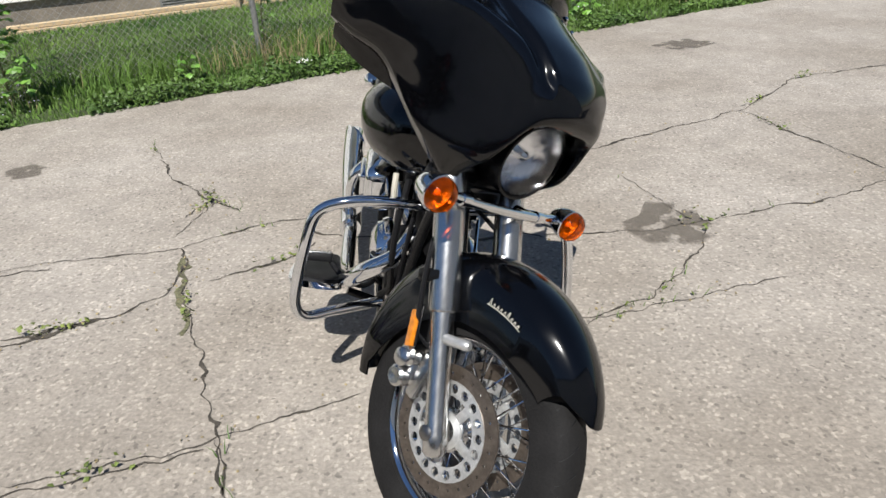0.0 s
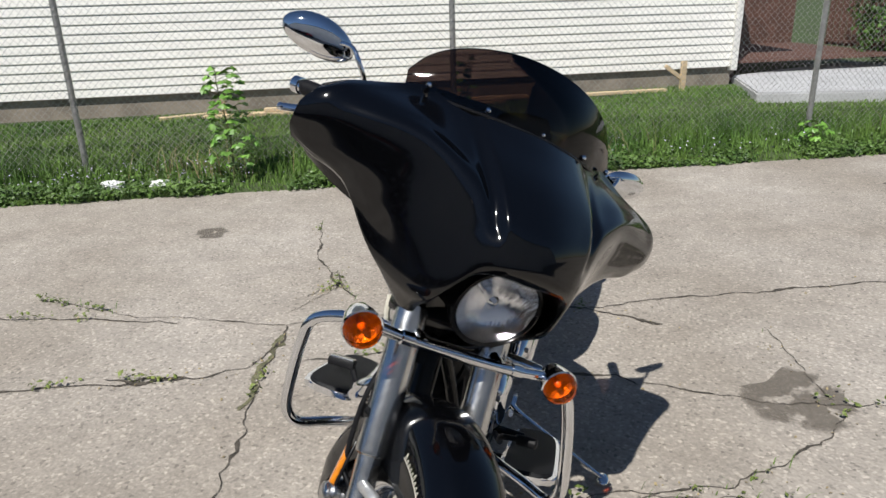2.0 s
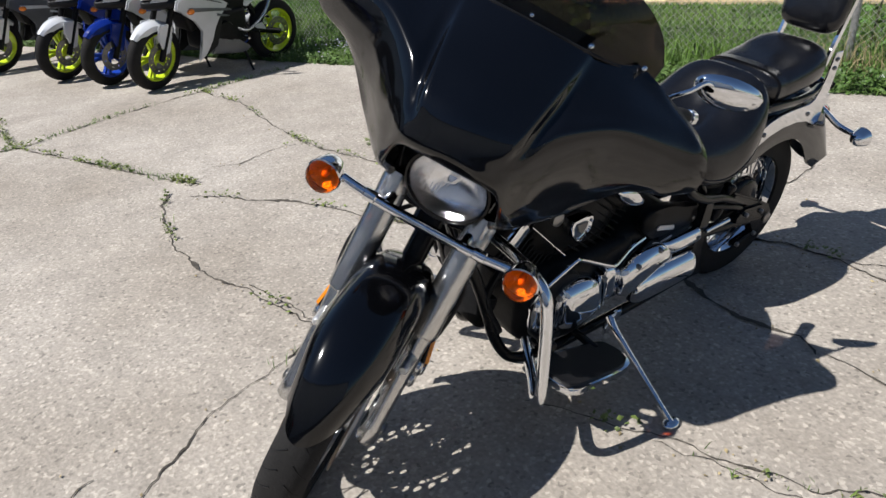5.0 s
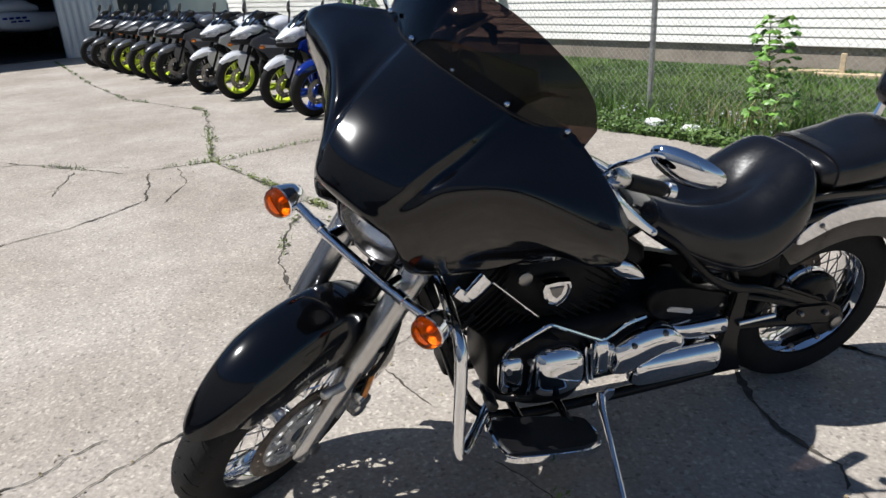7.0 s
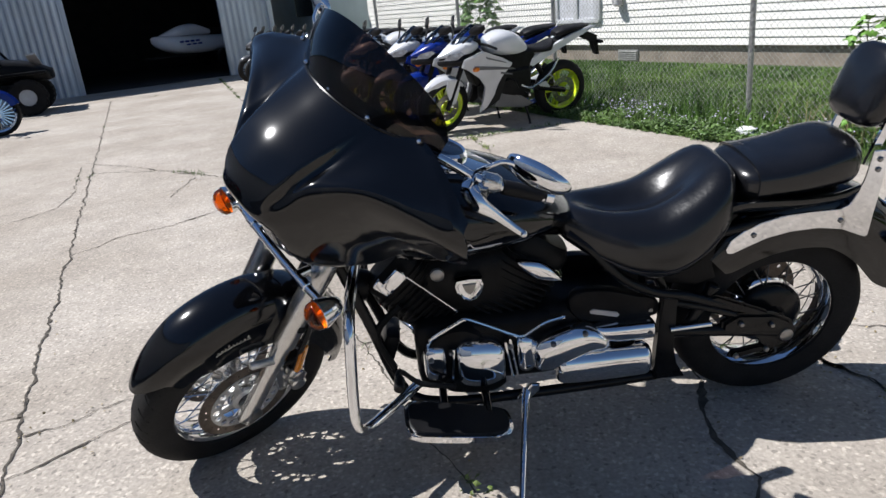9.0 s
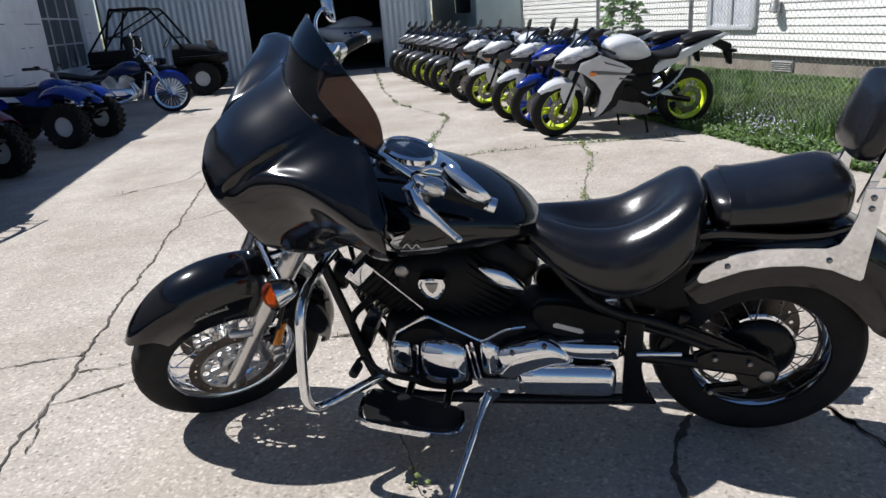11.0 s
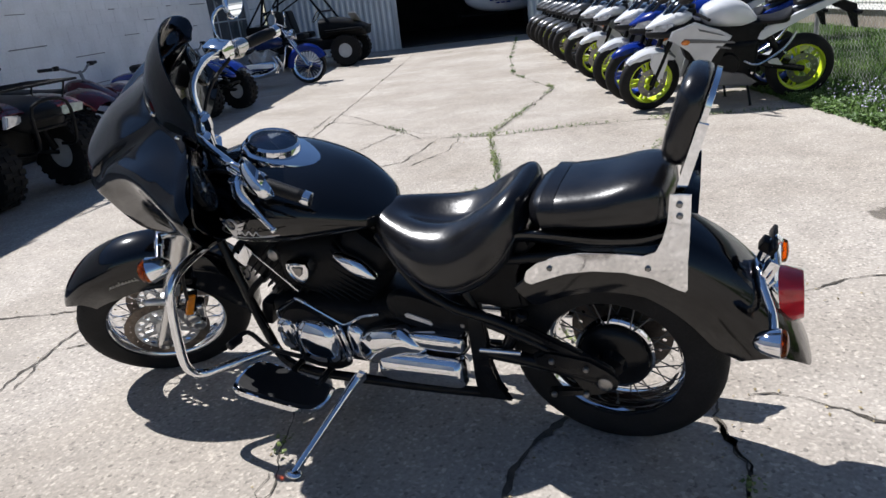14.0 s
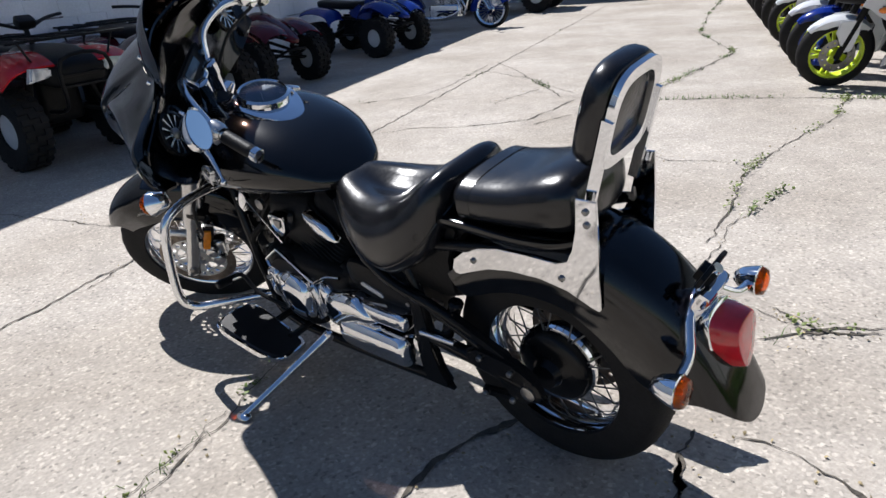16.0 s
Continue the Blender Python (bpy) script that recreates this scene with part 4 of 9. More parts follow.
for side in (1, -1):
    back = Matrix.Translation((1.226, side * 0.308, 1.065)) @ pose(0, 0, 0, 0, -90 + 6, 0)
    bm = bmesh.new()
    ring_lathe(bm, [(0.056, 0), (0.068, 0.0), (0.068, 0.012), (0.06, 0.015), (0.056, 0.01)], back, 32)
    sp = part("speaker_ring", bm, FRAME_BLACK, fairing, "round speaker grille with thin metal spokes")
    src = None
    for k in range(12):
        turn_ = back @ pose(0, 0, 0.01) @ Matrix.Rotation(2 * math.pi * k / 12, 4, "Z")
        if src is None:
            bm = bmesh.new()
            slab(bm, [(0.014, -0.002), (0.059, -0.0038), (0.059, 0.0038), (0.014, 0.002)], 0.004)
            src = part("grille_spoke", bm, ALU, sp, m=turn_)
        else:
            again(src, "grille_spoke", sp, turn_)
    bm = bmesh.new()
    lathe(bm, [(0.018, 0.004), (0.018, 0.012), (0.01, 0.016)], back, 20)
    part("grille_hub", bm, STEEL, sp)
    bm = bmesh.new()
    lathe(bm, [(0.058, -0.006), (0.058, 0.004)], back, 28)
    part("speaker_cone", bm, PLASTIC, sp)
bm = bmesh.new()
rm = Matrix.Translation((1.245, 0, 1.075)) @ pose(0, 0, 0, 0, 8)
box(bm, 0.02, 0.19, 0.06, rm, 0.006)
radio = part("radio", bm, PLASTIC, fairing, "black radio faceplate")
bm = bmesh.new()
box(bm, 0.004, 0.1, 0.03, rm @ pose(-0.011, 0.02, 0.005), 0.001)
for y in (-0.07, 0.085):
    lathe(bm, [(0.01, 0), (0.01, 0.012), (0.006, 0.014)], rm @ pose(-0.01, y, 0, 0, -90), 14)
part("radio_display", bm, surface("display_glass", (0.05, 0.08, 0.12), 0.1, vary=0.2), fairing)
# windscreen and its bolts
bm = bmesh.new()
BASE = [(1.304, 0, 1.226), (1.296, 0.08, 1.222), (1.27, 0.155, 1.209), (1.228, 0.22, 1.194), (1.198, 0.265, 1.182), (1.183, 0.284, 1.176)]
TOP = [(1.196, 0, 1.354), (1.193, 0.08, 1.347), (1.184, 0.15, 1.327), (1.168, 0.212, 1.295), (1.157, 0.258, 1.254), (1.164, 0.288, 1.208)]
SHIELD = []
for k in range(5):
    f = k / 4
    SHIELD.append([Vector(p).lerp(Vector(q), f) + Vector((0.012, 0, 0.008)) * math.sin(math.pi * f) * (1 - (p[1] / 0.3) ** 2) for p, q in zip(BASE, TOP)])
thick_sheet(bm, grid_surface(mirrored(SHIELD), 4, 4), 0.004)
shield = part("windshield", bm, SMOKE, fairing, "short smoked acrylic windshield", angle=60)
bm = bmesh.new()
edge = [Vector(p) for p in BASE]
tube(bm, [Vector((p.x + 0.004, -p.y, p.z)) for p in edge[:0:-1]] + [p + Vector((0.004, 0, 0)) for p in edge], 0.0045, 8, smooth=4)
part("gasket", bm, FRAME_BLACK, shield, "glossy black gasket along the screen's foot")
for x, y, z in ((1.29, 0, 1.222), (1.273, 0.133, 1.214), (1.273, -0.133, 1.214), (1.213, 0.252, 1.197), (1.213, -0.252, 1.197)):
    bm = bmesh.new()
    lathe(bm, [(0.0062, -0.004), (0.0062, 0.004), (0.0042, 0.006), (0.0015, 0.007)], Matrix.Translation((x + 0.008, y, z + 0.012)) @ pose(0, 0, 0, 0, 38), 12)
    part("windshield_bolt", bm, CHROME, fairing)
# headlamp
hl = Matrix.Translation((1.468, 0.012, 0.905)) @ pose(0, 0, 0, 0, 94)
bm = bmesh.new()
ring_lathe(bm, [(0.09, 0.03), (0.094, 0.037), (0.099, 0.036), (0.101, 0.02), (0.1, -0.04), (0.09, -0.04)], hl, 48)
lamp = part("headlamp", bm, FRAME_BLACK, bike, "round headlamp with clear fluted lens", TURNED)
bm = bmesh.new()
lathe(bm, [(0.012, -0.03), (0.03, -0.026), (0.055, -0.012), (0.075, 0.006), (0.089, 0.032)], hl, 40, caps=False)
part("reflector", bm, REFLECTOR, lamp)
bm = bmesh.new()
lathe(bm, [(0.014, -0.03), (0.014, 0.004), (0.006, 0.012), (0.001, 0.014)], hl, 16)
part("bulb_shield", bm, CHROME, lamp)
bm = bmesh.new()
lathe(bm, [(0.09, 0.034), (0.075, 0.047), (0.05, 0.056), (0.025, 0.06), (0.001, 0.061)], hl, 40, caps=False)
part("lens", bm, LAMPGLASS, lamp, "clear glass lens").visible_shadow = False
# ---- handlebar, grips, levers and mirrors ----
bm = bmesh.new()
tube(bm, [(0.96, 0.437, 1.026), (1.06, 0.355, 1.062), (1.10, 0.315, 1.082), (1.165, 0.23, 1.125), (1.215, 0.13, 1.115), (1.228, 0.07, 1.05), (1.23, 0.04, 1.035), (1.23, -0.04, 1.035),
          (1.228, -0.07, 1.05), (1.215, -0.13, 1.115), (1.165, -0.23, 1.125), (1.10, -0.315, 1.082), (1.06, -0.355, 1.062), (0.96, -0.437, 1.026)], 0.0125, 12, smooth=5)
bar = part("handlebar", bm, CHROME, bike, "chrome pulled-back handlebar", TURNED)
for side in (1, -1):
    def S(x, y, z):
        return Vector((x, side * y, z))
    bm = bmesh.new()
    g0, g1 = S(1.045, 0.366, 1.056), S(0.958, 0.432, 1.028)
    mg, Lg = aim(g0, g1)
    lathe(bm, [(0.016, 0), (0.019, 0.002)] + [(0.0185 + 0.0012 * (i % 2), 0.006 + 0.004 * i) for i in range(int((Lg - 0.01) / 0.004))] + [(0.016, Lg)], mg, 18)
    part("grip", bm, PLASTIC, bar, "black ribbed rubber grip")
    bm = bmesh.new()
    lathe(bm, [(0.017, 0), (0.0205, 0.002), (0.0205, 0.022), (0.014, 0.025)], aim(g1, g1 + (g1 - g0))[0], 18)
    part("bar_end", bm, CHROME, bar)
    bm = bmesh.new()
    c = S(1.072, 0.343, 1.068)
    lathe(bm, [(0.018, -0.02), (0.026, -0.016), (0.026, 0.016), (0.02, 0.03)], Matrix.Translation(c) @ mg.to_3x3().to_4x4(), 18)
    box(bm, 0.045, 0.03, 0.05, Matrix.Translation(c + Vector((0.012, 0, -0.012))) @ pose(0, 0, 0, 0, 10, side * 35), 0.01)
    part("switch_housing", bm, ALU, bar, "cast aluminium switch housing")
    bm = bmesh.new()
    p = S(1.115, 0.318, 1.07)
    box(bm, 0.06, 0.032, 0.026, Matrix.Translation(p) @ pose(0, 0, 0, 0, 0, side * 40), 0.01)
    pts = [S(1.125, 0.335, 1.066), S(1.125, 0.37, 1.05), S(1.1, 0.41, 1.028), S(1.078, 0.45, 1.006), S(1.063, 0.478, 0.993)]
    tube(bm, pts, [0.016, 0.015, 0.009, 0.0065, 0.006], 10, smooth=4, flat=1.5)
    ball(bm, 0.0095, Matrix.Translation(pts[-1]))
    part("lever", bm, CHROME, bar, "polished alloy hand lever")
    if side < 0:
        bm = bmesh.new()
        box(bm, 0.09, 0.055, 0.04, Matrix.Translation(S(1.125, 0.3, 1.108)) @ pose(0, 0, 0, 0, 0, -40), 0.008)
        part("fluid_reservoir", bm, CHROME, bar, "chrome brake-fluid reservoir")
    # mirror
    mc = S(1.03, 0.46, 1.166)
    bm = bmesh.new()
    tube(bm, [S(1.105, 0.325, 1.075), S(1.12, 0.345, 1.13), S(1.115, 0.375, 1.165), S(1.085, 0.40, 1.185), mc + Vector((0.015, -side * 0.02, 0.0))], 0.0055, 10, smooth=5)
    part("mirror_stem", bm, CHROME, bar)
    face = Matrix.Translation(mc) @ pose(0, 0, 0, 0, -73 if side > 0 else -86, side * 16)
    bm = bmesh.new()
    loops = []
    for s_, h in ((0.93, -0.004), (1.0, 0.0), (1.0, -0.007), (0.92, -0.018), (0.68, -0.028), (0.3, -0.034), (0.05, -0.035)):
        loops.append([face @ Vector((0.044 * s_ * math.sin(a), 0.084 * s_ * math.cos(a) * (1 + 0.12 * side * math.sin(a)), h)) for a in (2 * math.pi * j / 28 for j in range(28))])
    rings(bm, loops, caps=True)
    part("mirror", bm, CHROME, bar, "oval chrome rear-view mirror")
    bm = bmesh.new()
    slab(bm, [(0.041 * math.sin(2 * math.pi * j / 28), 0.076 * math.cos(2 * math.pi * j / 28)) for j in range(28)], 0.002, face @ pose(0, 0, -0.001))
    part("mirror_glass", bm, MIRROR, bar)
bm = bmesh.new()
for y in (-0.05, 0.05):
    lathe(bm, [(0.022, -0.09), (0.024, -0.02), (0.03, -0.01), (0.03, 0.03), (0.022, 0.036)], Matrix.Translation((1.23, y, 1.02)) @ pose(0, 0, 0, 0, -10), 18)
box(bm, 0.08, 0.22, 0.03, pose(1.25, 0, 0.93, 0, -33), 0.012)
part("riser", bm, CHROME, bike, "chrome handlebar clamp", TURNED)
bm = bmesh.new()
tube(bm, [(1.24, 0.0, 1.0), (1.28, 0.05, 0.93), (1.30, 0.06, 0.8), (1.22, 0.03, 0.66)], 0.011, 8, smooth=5)
tube(bm, [(1.1, 0.31, 1.06), (1.2, 0.2, 1.03), (1.28, 0.08, 0.9), (1.26, 0.04, 0.7)], 0.006, 8, smooth=5)
tube(bm, [(1.1, -0.31, 1.06), (1.2, -0.2, 1.03), (1.28, -0.08, 0.9), (1.26, -0.04, 0.7)], 0.006, 8, smooth=5)
part("control_cable", bm, PLASTIC, bike, "", TURNED)

# ---- frame, tank, seats ----
bm = bmesh.new()
rod(bm, (1.40, 0, 0.66), (1.225, 0, 0.93), 0.035, n=18)
for s in (1, -1):
    tube(bm, [(1.35, s * 0.025, 0.73), (1.305, s * 0.05, 0.60), (1.25, s * 0.075, 0.43), (1.205, s * 0.09, 0.27), (1.15, s * 0.11, 0.185), (1.05, s * 0.125, 0.165), (0.9, s * 0.13, 0.162), (0.45, s * 0.12, 0.165), (0.37, s * 0.12, 0.2), (0.36, s * 0.12, 0.42), (0.42, s * 0.1, 0.58), (0.5, s * 0.07, 0.66)], 0.017, 10, smooth=5)
    tube(bm, [(0.55, s * 0.1, 0.64), (0.3, s * 0.13, 0.66), (0.05, s * 0.1, 0.68), (-0.15, s * 0.09, 0.7)], 0.015, 10, smooth=4)
tube(bm, [(1.25, 0, 0.84), (0.9, 0, 0.72), (0.5, 0, 0.66)], 0.03, 10, smooth=4)
part("frame", bm, FRAME_BLACK, bike, "black tubular cradle frame")
for s in (1, -1):
    bm = bmesh.new()
    tube(bm, [(0.38, s * 0.12, 0.34), (0.2, s * 0.135, 0.33), (0.0, s * 0.135, 0.302)], [0.022, 0.02, 0.026], 12, smooth=4)
    tube(bm, [(0.34, s * 0.12, 0.44), (0.2, s * 0.135, 0.40), (0.02, s * 0.135, 0.31)], 0.014, 10, smooth=4)
    lathe(bm, [(0.02, 0), (0.034, 0.004), (0.034, 0.02), (0.02, 0.026)], Matrix.Translation((0.0, s * 0.135, 0.302)) @ pose(0, 0, 0, -90 * s), 20)
    part("swingarm_rail", bm, FRAME_BLACK, bike)
bm = bmesh.new()
at_side = lambda y: Matrix.Translation((0, y, 0)) @ pose(0, 0, 0, 90)
slab(bm, [(0.2, 0.365), (0.155, 0.392), (0.04, 0.378), (-0.018, 0.345), (-0.037, 0.302), (-0.02, 0.27), (0.03, 0.245), (0.062, 0.248), (0.078, 0.29), (0.092, 0.325), (0.2, 0.33)], 0.03, at_side(0.142), 0.009)
slab(bm, [(0.06, 0.27), (0.16, 0.252), (0.168, 0.232), (0.14, 0.224), (0.04, 0.244)], 0.022, at_side(0.145), 0.007)
slab(bm, [(0.255, 0.455), (0.225, 0.465), (0.065, 0.39), (0.05, 0.362), (0.09, 0.368), (0.25, 0.43)], 0.022, at_side(0.138), 0.007)
swing = part("swingarm", bm, FRAME_BLACK, bike, "black swingarm and drive housing")
for x, z in ((0.0, 0.302), (0.05, 0.345), (0.055, 0.255), (0.145, 0.36), (0.148, 0.24)):
    bm = bmesh.new()
    r_ = 0.021 if x == 0.0 else 0.0085
    lathe(bm, [(r_, 0), (r_, 0.008), (r_ * 0.7, 0.011)], Matrix.Translation((x, 0.157, z)) @ ALONG_Y, 12)
    part("bolt", bm, STEEL, swing)
bm = bmesh.new()
rod(bm, (0.232, 0.12, 0.475), (0.285, 0.12, 0.365), 0.019, n=16)
lathe(bm, [(0.012, -0.004), (0.021, 0.0), (0.021, 0.01), (0.014, 0.016)], aim((0.232, 0.12, 0.475), (0.226, 0.12, 0.49))[0], 14)
part("shock_absorber", bm, FRAME_BLACK, bike)
bm = bmesh.new()
slab(bm, [(0.325, 0.465), (0.285, 0.46), (0.3, 0.425), (0.325, 0.42)], 0.008, at_side(0.112), 0.002)
linkage = part("linkage_plate", bm, STEEL, bike, "small bright linkage plate")
for x, z in ((0.312, 0.452), (0.314, 0.432)):
    bm = bmesh.new()
    lathe(bm, [(0.006, 0), (0.006, 0.005), (0.003, 0.007)], Matrix.Translation((x, 0.115, z)) @ ALONG_Y, 10)
    part("bolt", bm, ENGINE, linkage)
bm = bmesh.new()
slab(bm, [(0.388, 0.5), (0.338, 0.485), (0.342, 0.40), (0.343, 0.3), (0.335, 0.22), (0.315, 0.185), (0.295, 0.165), (0.395, 0.165), (0.398, 0.22), (0.395, 0.32)], 0.03, Matrix.Translation((0, 0.13, 0)) @ pose(0, 0, 0, 90), 0.008)
pv = part("pivot_plate", bm, FRAME_BLACK, bike, "black swingarm pivot plate")
again(pv, "pivot_plate", bike, pose(0, -0.26, 0))
bm = bmesh.new()
TANK = [(1.275, 0.05, 0.80, 0.88), (1.255, 0.10, 0.745, 0.91), (1.2, 0.165, 0.70, 0.933), (1.1, 0.222, 0.676, 0.942), (1.0, 0.24, 0.678, 0.935), (0.9, 0.23, 0.688, 0.91),
        (0.8, 0.2, 0.70, 0.874), (0.72, 0.155, 0.708, 0.828), (0.665, 0.11, 0.715, 0.785), (0.632, 0.045, 0.728, 0.752)]
loft_x(bm, TANK, 36, 2.4, 4)
tank = part("fuel_tank", bm, PAINT, bike, "wide teardrop gloss-black fuel tank", angle=60)
# speedometer console
gm = Matrix.Translation((1.005, 0, 0.943)) @ pose(0, 0, 0, 0, -17) @ Matrix.Scale(1.16, 4)
bm = bmesh.new()
loops = []
for s_, h in ((1.0, -0.03), (1.0, -0.004), (0.96, 0.004), (0.86, 0.008)):
    loops.append([gm @ Vector((0.0 + s_ * (0.085 * math.cos(a) if math.cos(a) > 0 else 0.15 * math.cos(a)), s_ * 0.088 * math.sin(a) * (1 if math.cos(a) > 0 else (1 - 0.3 * math.cos(a) ** 2)), h - 0.008 * max(0, -math.cos(a)) ** 1.5)) for a in (2 * math.pi * j / 40 for j in range(40))])
rings(bm, loops)
console = part("console", bm, CHROME, tank, "chrome teardrop tank console")
bm = bmesh.new()
ring_lathe(bm, [(0.06, 0.006), (0.06, 0.022), (0.064, 0.026), (0.071, 0.02), (0.073, 0.004)], gm, 40)
part("gauge_bezel", bm, CHROME, tank)
bm = bmesh.new()
lathe(bm, [(0.06, 0.004), (0.06, 0.015)], gm, 36)
part("speedometer", bm, GAUGEFACE, tank, "pale round speedometer dial")
bm = bmesh.new()
for k in range(25):
    a = radians(-130 + 260 * k / 24)
    box(bm, 0.009 if k % 2 else 0.014, 0.0016, 0.001, gm @ Matrix.Rotation(a, 4, "Z") @ pose(0.05, 0, 0.0157))
box(bm, 0.045, 0.002, 0.0012, gm @ pose(-0.012, 0.012, 0.017, 0, 0, 150))
part("dial_marks", bm, SILVERDECAL, tank)
bm = bmesh.new()
lathe(bm, [(0.0605, 0.02), (0.045, 0.023), (0.001, 0.024)], gm, 36, caps=False)
part("dial_glass", bm, LAMPGLASS, tank)
bm = bmesh.new()
lathe(bm, [(0.012, 0), (0.012, 0.008), (0.008, 0.01)], gm @ pose(-0.125, 0, -0.012), 14)
part("ignition_lock", bm, STEEL, tank)
bm = bmesh.new()
lathe(bm, [(0.03, -0.03), (0.034, -0.002), (0.035, 0.005), (0.028, 0.011), (0.01, 0.013)], Matrix.Translation((1.06, -0.14, 0.922)) @ pose(0, 0, 0, 20), 24)
part("filler_cap", bm, CHROME, tank, "round chrome fuel cap")


def side_marks(bm, strokes, m, r=0.0022):
    for st in strokes:
        tube(bm, [m @ Vector((x, y, 0)) for x, y in st], r, 5, smooth=3)


# tank emblem: a winged round badge with a script stroke under it
em = Matrix.Translation((1.03, 0.249, 0.79)) @ pose(0, 0, 0, 90, 0, 180) @ pose(0, 0, 0, 3, 0, 0) @ Matrix.Scale(1.3, 4)
bm = bmesh.new()
ring_lathe(bm, [(0.012, -0.002), (0.016, -0.002), (0.016, 0.002), (0.012, 0.002)], em @ pose(0, 0.012, 0), 20)
for s in (1, -1):
    for k in range(3):
        slab(bm, [(s * 0.014, 0.014 - 0.009 * k), (s * (0.042 - 0.009 * k), 0.022 - 0.012 * k), (s * (0.036 - 0.009 * k), 0.014 - 0.012 * k), (s * 0.012, 0.007 - 0.009 * k)][::s], 0.004, em)
slab(bm, [(-0.01, -0.002), (0.01, -0.002), (0.0, -0.026)], 0.002, em)
side_marks(bm, [[(0.005, -0.012), (0.02, 0.0), (0.028, -0.014), (0.042, -0.002), (0.05, -0.014), (0.062, -0.003), (0.07, -0.013), (0.1, -0.011), (0.125, -0.008)], [(-0.02, -0.016), (0.04, -0.018), (0.11, -0.012)]], em, 0.0017)
part("emblem", bm, SILVERDECAL, tank, "silver winged emblem with script strokes")

# seats
bm = bmesh.new()
SEAT = [(0.683, 0.02, 0.70, 0.742), (0.672, 0.068, 0.675, 0.756), (0.64, 0.102, 0.65, 0.76), (0.58, 0.145, 0.615, 0.752), (0.49, 0.19, 0.575, 0.745), (0.40, 0.205, 0.56, 0.758), (0.32, 0.206, 0.59, 0.8),
        (0.25, 0.186, 0.645, 0.844), (0.213, 0.152, 0.705, 0.855), (0.187, 0.095, 0.76, 0.838), (0.177, 0.02, 0.79, 0.815)]
FLANK = [(0.4, 0.99), (0.64, 0.945), (0.82, 0.845), (0.945, 0.66), (0.99, 0.42), (0.97, 0.2), (0.86, 0.05), (0.6, 0.0)]


def saddle_section(x, w, lo, hi):
    """A dished crown rolling over into a long flank, tucked in at its foot."""
    dish = 0.2 * ease((x - 0.22) / 0.14) * ease((0.66 - x) / 0.14)
    half = [(y, t - dish * (1 - y / 0.7) ** 2 * 0.6 if y < 0.7 else t) for y, t in FLANK]
    pts = [(0, 1 - dish)] + half + [(0, 0)] + [(-y, t) for y, t in half[::-1]]
    return spline([(x, w * y, lo + (hi - lo) * t) for y, t in pts], 3, True)


bm = bmesh.new()
line = spline([(r[1], r[2], r[3]) for r in SEAT], 5)
along = [v.x for v in spline([(r[0], 0, 0) for r in SEAT], 5)]
SADDLE = [saddle_section(x, max(0.002, v.x), v.y, v.z) for x, v in zip(along, line)]
rings(bm, SADDLE)
seat = part("seat", bm, LEATHER, bike, "black vinyl rider's saddle, scuffed shiny", angle=60)
bm = bmesh.new()
for j in (18, len(SADDLE[0]) - 18):      # welt along both flanks
    tube(bm, [loop[j] for loop in SADDLE[4:-4]], 0.003, 6)
part("piping", bm, LEATHER, seat)
bm = bmesh.new()
PILLION = [(0.186, 0.03, 0.775, 0.80), (0.18, 0.09, 0.75, 0.825), (0.155, 0.125, 0.742, 0.842), (0.1, 0.14, 0.742, 0.852), (0.0, 0.142, 0.745, 0.866), (-0.08, 0.138, 0.748, 0.888), (-0.13, 0.128, 0.752, 0.893), (-0.162, 0.1, 0.765, 0.88), (-0.175, 0.04, 0.79, 0.85)]
loft_x(bm, PILLION, 32, 3.0, 4)
pill = part("pillion_seat", bm, LEATHER, bike, "black vinyl pillion pad with a strap", angle=60)
bm = bmesh.new()
rings(bm, [oval(x, 0.1405, 0.738, 0.8535, 32, 3.0) for x in (0.138, 0.134, 0.106, 0.102)])
part("strap", bm, LEATHER, pill, "black grab strap")

# backrest and its chrome bar
tilt = pose(-0.21, 0, 1.012, 0, -17)
bm = bmesh.new()
pad = []
for j in range(32):
    a = 2 * math.pi * j / 32
    c, s = math.cos(a), math.sin(a)
    pad.append((math.copysign(abs(c) ** 0.55, c) * (0.108 - 0.008 * s), math.copysign(abs(s) ** 0.6, s) * 0.11))
loops = []
for k, h in ((0.86, 0.0), (0.97, 0.006), (1.0, 0.02), (0.99, 0.038), (0.93, 0.052), (0.78, 0.06), (0.4, 0.064), (0.05, 0.065)):
    loops.append([tilt @ Vector((h - 0.02, k * y, k * z)) for y, z in pad])
rings(bm, loops)
backrest = part("backrest", bm, LEATHER, bike, "black vinyl backrest pad", angle=60)
bm = bmesh.new()
o = [(y * 0.9, z * 0.96) for y, z in pad]
i_ = [(y * 0.66, z * 0.72) for y, z in pad]
fr = [[tilt @ Vector((h, y, z)) for (y, z) in ring_] for ring_, h in ((o, -0.022), (o, -0.034), (i_, -0.034), (i_, -0.022))]
rings(bm, [list(r) for r in zip(*fr)], closed_path=True)
part("backrest_frame", bm, CHROME, backrest, "chrome backrest frame")
